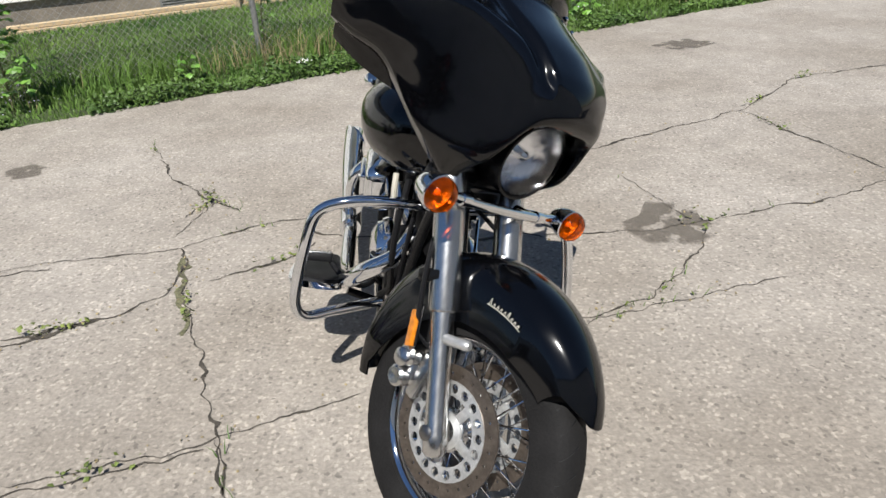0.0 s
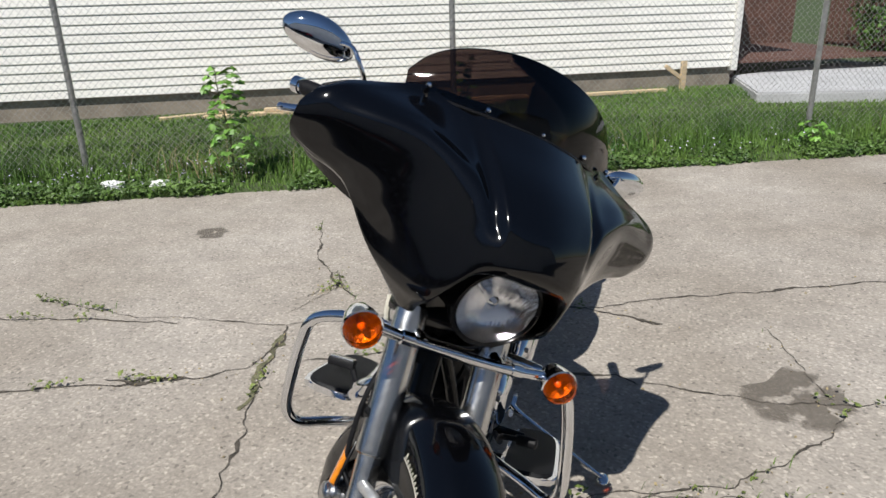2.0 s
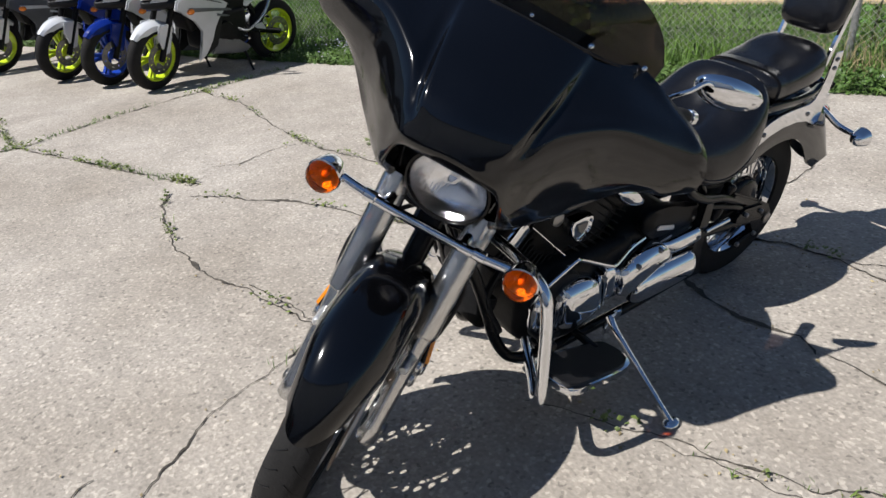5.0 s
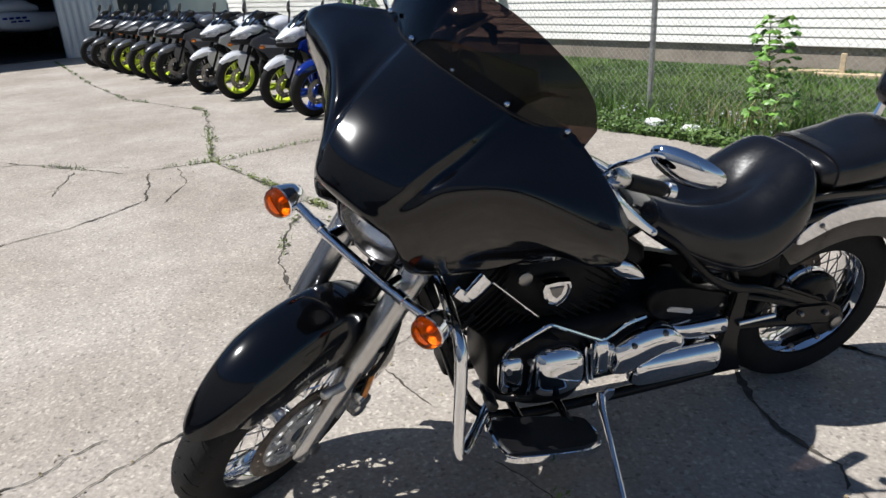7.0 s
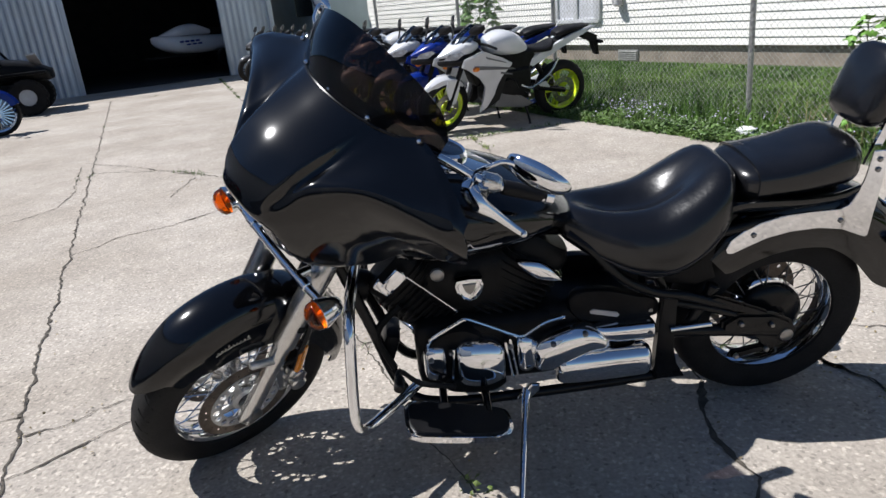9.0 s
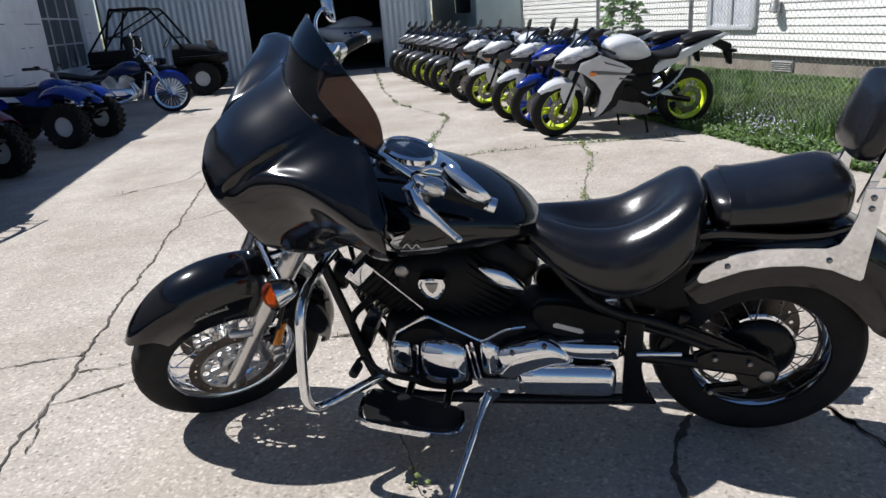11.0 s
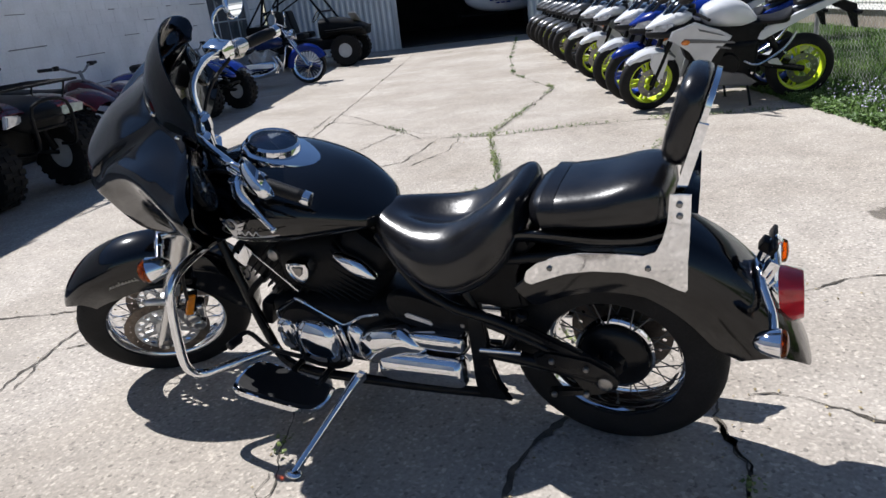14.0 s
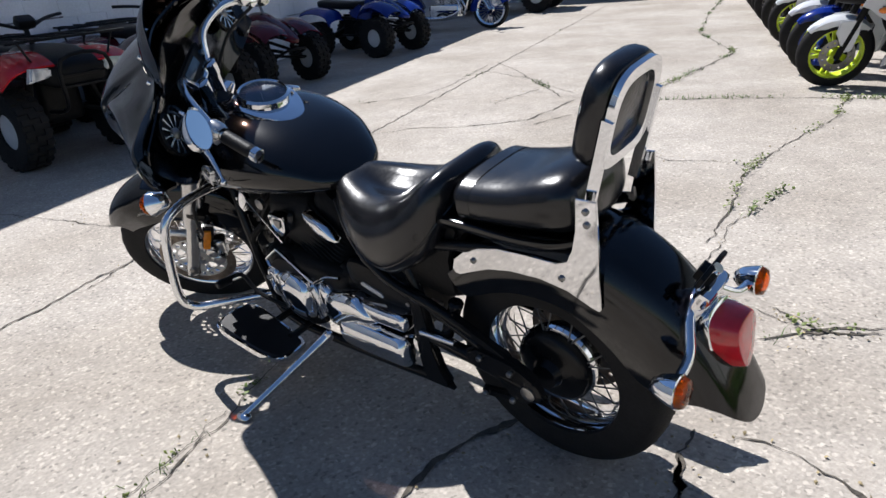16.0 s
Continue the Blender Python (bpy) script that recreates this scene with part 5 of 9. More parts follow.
for s in (1, -1):
    bm = bmesh.new()
    rings(bm, [[tilt @ Vector((-0.03 + dx, s * (0.098 + dy * 0), z)) + Vector((0, s * dy, 0)) for dx, dy in ((-0.011, -0.005), (0.011, -0.005), (0.011, 0.005), (-0.011, 0.005))] for z in (-0.2, -0.17, -0.1, 0.02)])
    part("upright", bm, CHROME, backrest)
    # side plate
    bm = bmesh.new()
    out = [(0.205, 0.605), (0.195, 0.632), (0.16, 0.66), (0.11, 0.682), (0.05, 0.695), (-0.03, 0.698), (-0.11, 0.695), (-0.14, 0.708), (-0.156, 0.74), (-0.168, 0.79), (-0.175, 0.865), (-0.222, 0.865), (-0.218, 0.76), (-0.213, 0.68), (-0.212, 0.606),
           (-0.205, 0.598), (-0.19, 0.604), (-0.13, 0.634), (-0.06, 0.645), (0.02, 0.645), (0.09, 0.632), (0.15, 0.606), (0.185, 0.59), (0.2, 0.593)]
    slab(bm, out, 0.006, Matrix.Translation((0, s * 0.124, 0)) @ pose(0, 0, 0, 90), 0.0015)
    pl = part("side_plate", bm, CHROME, bike, "polished chrome mounting plate")
    for x, z in ((0.13, 0.645), (-0.12, 0.662), (-0.196, 0.81), (-0.196, 0.84)):
        bm = bmesh.new()
        lathe(bm, [(0.008, 0), (0.008, 0.003), (0.005, 0.006)], Matrix.Translation((x, s * 0.127, z)) @ pose(0, 0, 0, -90 * s), 12)
        part("bolt", bm, STEEL, pl)
for s in (1, -1):
    # rounded rail rolling under the pillion, and the dark flank below the saddle
    bm = bmesh.new()
    tube(bm, [(0.275, s * 0.108, 0.665), (0.235, s * 0.118, 0.712), (0.19, s * 0.124, 0.737), (0.12, s * 0.126, 0.738), (0.0, s * 0.124, 0.73), (-0.1, s * 0.12, 0.734), (-0.165, s * 0.112, 0.752)],
         [0.012, 0.022, 0.03, 0.031, 0.029, 0.025, 0.016], 16, smooth=6, flat=0.5)
    part("fender_rail", bm, PAINT, bike, "rounded gloss-black rail under the pillion")
    bm = bmesh.new()
    slab(bm, [(0.60, 0.655), (0.5, 0.56), (0.40, 0.515), (0.28, 0.48), (0.215, 0.5), (0.235, 0.56), (0.245, 0.61), (0.225, 0.655), (0.17, 0.70), (0.2, 0.745), (0.26, 0.72), (0.36, 0.62), (0.50, 0.61)], 0.03, Matrix.Translation((0, s * 0.098, 0)) @ pose(0, 0, 0, 90), 0.012)
    part("seat_pan", bm, ENGINE, bike, "black pan under the saddle")
    bm = bmesh.new()
    tube(bm, [(0.655, s * 0.085, 0.695), (0.6, s * 0.12, 0.66), (0.552, s * 0.14, 0.605), (0.497, s * 0.148, 0.55), (0.413, s * 0.148, 0.503), (0.32, s * 0.144, 0.476), (0.237, s * 0.138, 0.44), (0.17, s * 0.135, 0.41)], 0.0155, 12, smooth=5)
    part("seat_rail", bm, FRAME_BLACK, bike, "gloss-black frame tube under the saddle")

# tail lamp, rear signals
bm = bmesh.new()
tm = Matrix.Translation((-0.415, 0, 0.532)) @ pose(0, 0, 0, 0, -86)
loops = []
for k, h in ((0.97, -0.012), (1.0, -0.004), (0.97, 0.02), (0.84, 0.05), (0.8, 0.055), (0.76, 0.056), (0.4, 0.057), (0.05, 0.057)):
    loops.append([tm @ Vector(((0.078 * k) * math.cos(a) - 0.012 * math.cos(2 * a) * k, 0.056 * k * math.sin(a) * (1 + 0.22 * math.cos(a)), h)) for a in (2 * math.pi * j / 28 for j in range(28))])
rings(bm, loops)
tail = part("tail_light", bm, REDLENS, bike, "red teardrop tail light")
bm = bmesh.new()
loops = []
for k, h in ((0.8, -0.03), (1.05, -0.012), (1.08, 0.0), (1.0, 0.003)):
    loops.append([tm @ Vector(((0.078 * k) * math.cos(a) - 0.012 * math.cos(2 * a) * k, 0.056 * k * math.sin(a) * (1 + 0.22 * math.cos(a)), h)) for a in (2 * math.pi * j / 28 for j in range(28))])
rings(bm, loops)
part("tail_light_base", bm, CHROME, tail)
bm = bmesh.new()
tube(bm, [(-0.405, 0.19, 0.535), (-0.40, 0.12, 0.55), (-0.375, 0.06, 0.595), (-0.365, 0, 0.618), (-0.375, -0.06, 0.595), (-0.40, -0.12, 0.55), (-0.405, -0.19, 0.535)], 0.0115, 12, smooth=5)
box(bm, 0.03, 0.11, 0.09, pose(-0.385, 0, 0.61, 0, -25), 0.012)
tube(bm, [(-0.37, 0, 0.63), (-0.385, 0, 0.665), (-0.41, 0, 0.69)], 0.012, 10, smooth=4)
rbar = part("rear_signal_bar", bm, CHROME, bike, "chrome rear signal bar")
bm = bmesh.new()
box(bm, 0.012, 0.12, 0.026, pose(-0.395, 0, 0.683, 0, -30), 0.005)
box(bm, 0.04, 0.04, 0.03, pose(-0.385, 0, 0.668, 0, -30), 0.006)
part("plate_lamp", bm, ENGINE, rbar, "black number-plate bracket")
for s in (1, -1):
    c = Vector((-0.40, s * 0.208, 0.532))
    back = Matrix.Translation(c) @ pose(0, 0, 0, 0, -90) @ Matrix.Scale(0.86, 4)
    bm = bmesh.new()
    lathe(bm, [(0.004, -0.045), (0.018, -0.04), (0.03, -0.022), (0.037, 0.0), (0.041, 0.016), (0.0425, 0.022), (0.039, 0.024)], back, 28, caps=False)
    sg = part("turn_signal", bm, CHROME, bike, "round chrome turn signal with amber lens")
    bm = bmesh.new()
    lathe(bm, [(0.038, 0.02), (0.038, 0.03), (0.034, 0.038), (0.026, 0.041), (0.012, 0.044), (0.001, 0.045)], back, 28, caps=False)
    part("lens", bm, AMBERGLASS, sg)
    signal_bowl(back, sg)

# ---- engine ----
bm = bmesh.new()
box(bm, 0.46, 0.24, 0.24, pose(0.90, 0, 0.33), 0.05, 3)
box(bm, 0.32, 0.22, 0.2, pose(0.60, 0, 0.36), 0.05, 3)
lathe(bm, [(0.1, -0.13), (0.115, -0.11), (0.115, 0.11), (0.1, 0.13)], Matrix.Translation((1.0, 0, 0.33)) @ ALONG_Y, 28)
part("crankcase", bm, ENGINE, bike, "black V-twin crankcase")


def bulge(bm, stations, y0, p=2.6):
    """A rounded cast cover: stations along x, set off to the side."""
    old = set(bm.verts)
    loft_x(bm, stations, 24, p, 4)
    for v in bm.verts:
        if v not in old:
            v.co.y += y0


def cylinder(foot, top, wide):
    m, L = aim(foot, top)
    bm = bmesh.new()
    rings(bm, [[m @ Vector((rx * math.copysign(abs(math.cos(a)) ** 0.6, math.cos(a)), ry * math.copysign(abs(math.sin(a)) ** 0.6, math.sin(a)), h)) for a in (2 * math.pi * j / 28 for j in range(28))]
               for rx, ry, h in ((wide * 0.42, 0.085, 0), (wide * 0.42, 0.085, L * 0.62), (wide * 0.47, 0.098, L * 0.64), (wide * 0.47, 0.098, L * 0.95), (wide * 0.36, 0.08, L * 1.04))])
    cy = part("cylinder", bm, ENGINE, bike, "black finned cylinder")
    src = None
    for k in range(11):
        h = L * (0.06 + 0.074 * k)
        if src is None:
            bm = bmesh.new()
            rings(bm, [[m @ Vector((rx * wide * math.copysign(abs(math.cos(a)) ** 0.4, math.cos(a)), ry * math.copysign(abs(math.sin(a)) ** 0.4, math.sin(a)), h + dz)) for a in (2 * math.pi * j / 24 for j in range(24))]
                       for rx, ry, dz in ((0.50, 0.103, -0.003), (0.515, 0.107, 0.0), (0.50, 0.103, 0.003))])
            src = part("fin", bm, ENGINE, cy)
        else:
            axis = (m.to_3x3() @ Vector((0, 0, 1))) * (h - L * 0.06)
            again(src, "fin", cy, Matrix.Translation(axis))
    return cy


front_cyl = cylinder((1.005, 0, 0.425), (1.185, 0, 0.615), 0.135)
rear_cyl = cylinder((0.885, 0, 0.42), (0.715, 0, 0.65), 0.165)
bm = bmesh.new()
bulge(bm, [(1.10, 0.02, 0.52, 0.60), (1.06, 0.075, 0.47, 0.65), (0.96, 0.085, 0.43, 0.665), (0.86, 0.085, 0.43, 0.665), (0.76, 0.07, 0.46, 0.66), (0.72, 0.02, 0.52, 0.60)], 0.0)
part("intake_box", bm, ENGINE, bike, "black intake between the cylinders")
bm = bmesh.new()
rod(bm, (1.128, 0.112, 0.628), (0.99, 0.112, 0.488), 0.0035, n=8)
part("head_rod", bm, CHROME, front_cyl)
bm = bmesh.new()
ax, az = Vector((-0.86, 0, -0.51)), Vector((-0.51, 0, 0.86))
loops = [[Vector((0.745, y, 0.60)) + ax * (0.079 * k * math.cos(a)) + az * (0.027 * k * math.sin(a) * (1 - 0.35 * math.cos(a) ** 2)) for a in (2 * math.pi * j / 28 for j in range(28))] for k, y in ((0.92, 0.095), (1.0, 0.108), (0.93, 0.12), (0.7, 0.128), (0.3, 0.131))]
rings(bm, loops)
part("rocker_cap", bm, CHROME, bike, "chrome rocker cover cap")
bm = bmesh.new()
loops = []
for k, y in ((0.95, 0.09), (1.0, 0.12), (0.93, 0.13), (0.8, 0.132), (0.72, 0.126), (0.1, 0.127)):
    loops.append([Vector((0.952 + (x - 0.952) * k, y, 0.568 + (z - 0.568) * k)) for x, z in ((0.99, 0.606), (0.952, 0.61), (0.914, 0.606), (0.908, 0.588), (0.914, 0.562), (0.93, 0.54), (0.952, 0.527), (0.974, 0.54), (0.99, 0.562), (0.996, 0.588))])
rings(bm, loops)
badge = part("badge", bm, CHROME, bike, "chrome shield badge between the cylinders")
bm = bmesh.new()
slab(bm, [(0.972, 0.59), (0.932, 0.59), (0.94, 0.566), (0.952, 0.556), (0.964, 0.566)], 0.004, Matrix.Translation((0, 0.129, 0)) @ pose(0, 0, 0, 90), 0.001)
part("badge_relief", bm, STEEL, badge)
bm = bmesh.new()
box(bm, 0.075, 0.02, 0.04, pose(1.165, 0.1, 0.612, 0, 46), 0.008)
part("head_plate", bm, CHROME, front_cyl, "chrome cylinder-head clamp")
bm = bmesh.new()
box(bm, 0.03, 0.02, 0.055, pose(1.2, 0.09, 0.588, 0, 46), 0.006)
part("head_clip", bm, CHROME, front_cyl)
bm = bmesh.new()
lathe(bm, [(0.016, 0), (0.02, 0.004), (0.02, 0.015), (0.01, 0.02)], Matrix.Translation((1.04, 0.105, 0.625)) @ ALONG_Y, 16)
part("cap_nut", bm, STEEL, bike)
# chrome covers on the left
bm = bmesh.new()
lathe(bm, [(0.098, 0), (0.098, 0.012), (0.09, 0.016), (0.06, 0.016)], Matrix.Translation((0.945, 0.11, 0.312)) @ ALONG_Y, 40)
gen = part("generator_cover", bm, ENGINE, bike, "black generator housing with polished chrome covers")
bm = bmesh.new()
bulge(bm, [(1.012, 0.012, 0.26, 0.36), (1.0, 0.04, 0.24, 0.39), (0.96, 0.05, 0.225, 0.4), (0.905, 0.05, 0.228, 0.395), (0.87, 0.042, 0.245, 0.375), (0.858, 0.012, 0.27, 0.35)], 0.13, 2.3)
part("outer_cover", bm, CHROME, gen, "polished chrome outer cover")
for x, lo, hi in ((1.021, 0.25, 0.385), (0.85, 0.25, 0.39), (0.836, 0.26, 0.4)):
    bm = bmesh.new()
    box(bm, 0.008, 0.05, hi - lo, pose(x, 0.13, (lo + hi) / 2, 0, 8 if x < 0.9 else -6), 0.003)
    part("cover_rib", bm, CHROME, gen)
bm = bmesh.new()
bulge(bm, [(1.108, 0.01, 0.285, 0.35), (1.098, 0.028, 0.265, 0.378), (1.07, 0.032, 0.26, 0.385), (1.045, 0.03, 0.27, 0.38), (1.036, 0.01, 0.29, 0.36)], 0.118, 3.4)
part("front_cover", bm, CHROME, gen)
bm = bmesh.new()
bulge(bm, [(1.05, 0.01, 0.215, 0.25), (1.03, 0.025, 0.205, 0.262), (0.97, 0.03, 0.195, 0.25), (0.9, 0.03, 0.195, 0.25), (0.86, 0.01, 0.21, 0.24)], 0.118)
part("lower_rim", bm, ENGINE, gen)
bm = bmesh.new()
bulge(bm, [(0.826, 0.01, 0.31, 0.37), (0.818, 0.028, 0.265, 0.39), (0.79, 0.034, 0.255, 0.388), (0.765, 0.026, 0.27, 0.37), (0.756, 0.01, 0.3, 0.35)], 0.118, 3.0)
part("shoulder_cover", bm, CHROME, gen)
bm = bmesh.new()
bulge(bm, [(0.776, 0.01, 0.3, 0.345), (0.765, 0.03, 0.272, 0.372), (0.72, 0.042, 0.266, 0.398), (0.65, 0.044, 0.3, 0.415), (0.6, 0.042, 0.322, 0.41), (0.562, 0.036, 0.328, 0.38), (0.538, 0.012, 0.332, 0.355)], 0.142, 2.5)
drive = part("drive_cover", bm, CHROME, bike, "polished chrome middle-gear cover")
bm = bmesh.new()
bulge(bm, [(0.594, 0.01, 0.388, 0.402), (0.576, 0.028, 0.368, 0.405), (0.53, 0.034, 0.347, 0.406), (0.43, 0.034, 0.346, 0.405), (0.412, 0.03, 0.35, 0.4), (0.404, 0.01, 0.36, 0.39)], 0.138, 3.0)
part("cover_arm", bm, CHROME, drive)
bm = bmesh.new()
bulge(bm, [(0.712, 0.01, 0.25, 0.29), (0.70, 0.036, 0.222, 0.318), (0.65, 0.044, 0.214, 0.326), (0.47, 0.044, 0.216, 0.326), (0.428, 0.04, 0.222, 0.32), (0.416, 0.012, 0.24, 0.3)], 0.15, 2.3)
part("lower_cover", bm, CHROME, drive, "rounded chrome lower cover")
for x, y, z, own in ((0.72, 0.176, 0.378, drive), (0.625, 0.176, 0.402, drive), (0.428, 0.17, 0.376, drive), (0.875, 0.135, 0.245, gen), (1.0, 0.135, 0.243, gen), (0.845, 0.155, 0.372, gen), (1.022, 0.15, 0.37, gen), (1.085, 0.15, 0.35, gen)):
    bm = bmesh.new()
    lathe(bm, [(0.0085, -0.008), (0.0085, 0.004), (0.006, 0.007), (0.003, 0.004), (0.001, 0.004)], Matrix.Translation((x, y, z)) @ ALONG_Y, 10)
    part("bolt", bm, STEEL, own)
bm = bmesh.new()
tube(bm, [(1.10, 0.12, 0.36), (1.085, 0.135, 0.41), (1.065, 0.14, 0.43), (0.985, 0.15, 0.482), (0.972, 0.152, 0.486), (0.955, 0.152, 0.48), (0.83, 0.155, 0.412), (0.812, 0.155, 0.407), (0.795, 0.155, 0.412), (0.74, 0.15, 0.442), (0.68, 0.145, 0.452)], 0.006, 8, smooth=4)
part("breather_pipe", bm, CHROME, bike, "thin chrome pipe along the engine")
for s in (1, -1):
    bm = bmesh.new()
    out = [(0.66, 0.495), (0.63, 0.518), (0.55, 0.512), (0.46, 0.482), (0.40, 0.462), (0.386, 0.41), (0.45, 0.396), (0.6, 0.405), (0.645, 0.43), (0.662, 0.46)]
    rim = spline([(x, 0, z) for x, z in out], 4, True)
    mid = Vector((0.52, 0, 0.455))
    rings(bm, [[Vector((mid.x + (p.x - mid.x) * k, s * y, mid.z + (p.z - mid.z) * k)) for p in rim] for k, y in ((0.96, 0.09), (1.0, 0.112), (0.98, 0.12), (0.93, 0.125), (0.6, 0.126), (0.1, 0.1265))])
    part("side_cover", bm, ENGINE, bike, "flat satin-black side cover")
bm = bmesh.new()
slab(bm, [(-0.042, -0.008), (0.042, -0.008), (0.047, 0.0), (0.038, 0.009), (-0.038, 0.009), (-0.047, 0)], 0.004, Matrix.Translation((0.556, 0.1285, 0.436)) @ pose(0, 0, 0, 90, 0, 180) @ pose(0, 0, 0, 0, 0, -16), 0.001)
part("maker_plate", bm, SILVERDECAL, bike, "small silver maker's plate")
bm = bmesh.new()
lathe(bm, [(0.007, 0), (0.007, 0.004), (0.003, 0.006)], Matrix.Translation((0.415, 0.125, 0.425)) @ ALONG_Y, 10)
part("cover_screw", bm, STEEL, bike)
bm = bmesh.new()
rod(bm, (0.36, 0.15, 0.363), (0.235, 0.15, 0.367), 0.0085)
part("shock_rod", bm, CHROME, bike)
# engine guards
for s in (1, -1):
    bm = bmesh.new()
    tube(bm, [(1.27, s * 0.05, 0.655), (1.275, s * 0.14, 0.662), (1.28, s * 0.25, 0.655), (1.283, s * 0.325, 0.625), (1.288, s * 0.352, 0.56), (1.3, s * 0.375, 0.42), (1.302, s * 0.378, 0.34), (1.285, s * 0.35, 0.295), (1.23, s * 0.28, 0.282), (1.13, s * 0.14, 0.262)], 0.0155, 14, smooth=6)
    part("engine_guard", bm, CHROME, bike, "chrome tubular engine guard")
    # floorboard
    fm = Matrix.Translation((1.02, 0.28, 0.215) if s > 0 else (0.985, -0.335, 0.275)) @ pose(0, 0, 0, 0, -13, 0) @ pose(0, 0, 0, 4 * s)
    o = [(0.16, -0.06), (0.165, 0.02), (0.155, 0.065), (0.12, 0.085), (-0.06, 0.075), (-0.13, 0.055), (-0.155, 0.02), (-0.15, -0.045), (-0.12, -0.07), (0.11, -0.078)]
    o = [(p.x, s * p.y) for p in spline([(x, y, 0) for x, y in o], 4, True)]
    if s < 0:
        o = o[::-1]
    bm = bmesh.new()
    slab(bm, o, 0.02, fm, 0.004)
    fb = part("floorboard", bm, CHROME, bike, "chrome-edged rubber floorboard")
    bm = bmesh.new()
    slab(bm, [(x * 0.92, y * 0.85) for x, y in o], 0.012, fm @ pose(0, 0, 0.011), 0.003)
    part("rubber_mat", bm, PLASTIC, fb)
    for bx in (1.06, 0.93):
        bm = bmesh.new()
        rod(bm, (bx, s * 0.24, 0.2 if s > 0 else 0.25), (bx, s * 0.1, 0.2), 0.013)
        part("floorboard_bracket", bm, FRAME_BLACK, bike)
bm = bmesh.new()
tube(bm, [(1.02, 0.16, 0.25), (1.12, 0.19, 0.30), (1.18, 0.2, 0.365), (1.182, 0.28, 0.375)], 0.008, 8, smooth=4)
lathe(bm, [(0.013, 0), (0.015, 0.004), (0.015, 0.05), (0.01, 0.055)], aim((1.18, 0.24, 0.37), (1.183, 0.3, 0.375))[0], 14)
part("gear_pedal", bm, PLASTIC, bike, "black gear pedal")
bm = bmesh.new()
tube(bm, [(0.99, -0.16, 0.25), (1.06, -0.2, 0.27), (1.075, -0.26, 0.31), (1.04, -0.3, 0.345)], 0.009, 8, smooth=4)
box(bm, 0.04, 0.085, 0.026, pose(1.035, -0.335, 0.35, 0, -20), 0.007)
pedal = part("brake_pedal", bm, PLASTIC, bike, "black brake pedal over the floorboard")
bm = bmesh.new()
box(bm, 0.03, 0.075, 0.006, pose(1.035, -0.335, 0.35, 0, -20) @ pose(0, 0, 0.014), 0.002)
part("pedal_cap", bm, ALU, pedal, "bright worn pedal cap")
# side stand
bm = bmesh.new()
foot = BIKE.inverted() @ Vector((0.619, 2.485, 0.012))
slab(bm, [(0.765, 0.238), (0.79, 0.242), (0.835, 0.19), (0.83, 0.165), (0.81, 0.17), (0.768, 0.215)], 0.014, at_side(0.178), 0.004)
tube(bm, [(0.80, 0.17, 0.212), (0.812, 0.2, 0.198), (0.826, 0.26, 0.178), foot.lerp(Vector((0.826, 0.26, 0.178)), 0.15), foot], [0.018, 0.016, 0.013, 0.011, 0.012], 10, smooth=4, flat=0.8)
ball(bm, 0.02, Matrix.Translation(foot) @ Matrix.Diagonal((1.5, 1, 0.45, 1)))
part("side_stand", bm, CHROME, bike, "chrome side stand, down")
# exhausts on the right
bm = bmesh.new()
for dz, x1 in ((0.0, -0.235), (0.095, -0.15)):
    old = set(bm.verts)
    tube(bm, [(0.62, -0.25, 0.245 + dz), (0.2, -0.262, 0.25 + dz), (x1, -0.265, 0.265 + dz)], [0.04, 0.046, 0.046], 20, smooth=4)
    for v in bm.verts:      # slash-cut ends
        if v not in old and v.co.x < x1 + 0.01:
            v.co.x += 0.09 + 1.9 * (v.co.y + 0.265)
tube(bm, [(1.17, -0.06, 0.53), (1.235, -0.11, 0.48), (1.22, -0.19, 0.42), (1.14, -0.24, 0.34), (0.95, -0.25, 0.27), (0.62, -0.25, 0.245)], 0.026, 14, smooth=6)
tube(bm, [(0.69, -0.1, 0.58), (0.68, -0.23, 0.5), (0.66, -0.25, 0.38), (0.6, -0.25, 0.34)], 0.026, 14, smooth=6)
part("exhaust", bm, CHROME, bike, "twin chrome exhaust pipes")
bm = bmesh.new()
box(bm, 0.23, 0.1, 0.14, pose(0.93, -0.165, 0.585), 0.042, 4)
box(bm, 0.15, 0.02, 0.075, pose(0.93, -0.218, 0.585), 0.012, 3)
cleaner = part("air_cleaner", bm, CHROME, bike, "chrome air cleaner box")
bm = bmesh.new()
lathe(bm, [(0.012, 0), (0.012, 0.008), (0.006, 0.012)], Matrix.Translation((0.93, -0.226, 0.585)) @ pose(0, 0, 0, 90), 14)
part("bolt", bm, STEEL, cleaner)
bm = bmesh.new()
lathe(bm, [(0.1, 0), (0.1, 0.02), (0.092, 0.034), (0.086, 0.034), (0.08, 0.05), (0.05, 0.066), (0.001, 0.07)], Matrix.Translation((0.96, -0.112, 0.36)) @ pose(0, 0, 0, 90), 36)
clutch = part("clutch_cover", bm, CHROME, bike, "round polished chrome clutch cover")
for k in range(8):
    bm = bmesh.new()
    lathe(bm, [(0.008, -0.004), (0.008, 0.006), (0.004, 0.008)], Matrix.Translation((0.96, -0.134, 0.36)) @ pose(0, 0, 0, 90) @ Matrix.Rotation(k * math.pi / 4, 4, "Z") @ pose(0.093, 0, 0), 8)
    part("bolt", bm, STEEL, clutch)
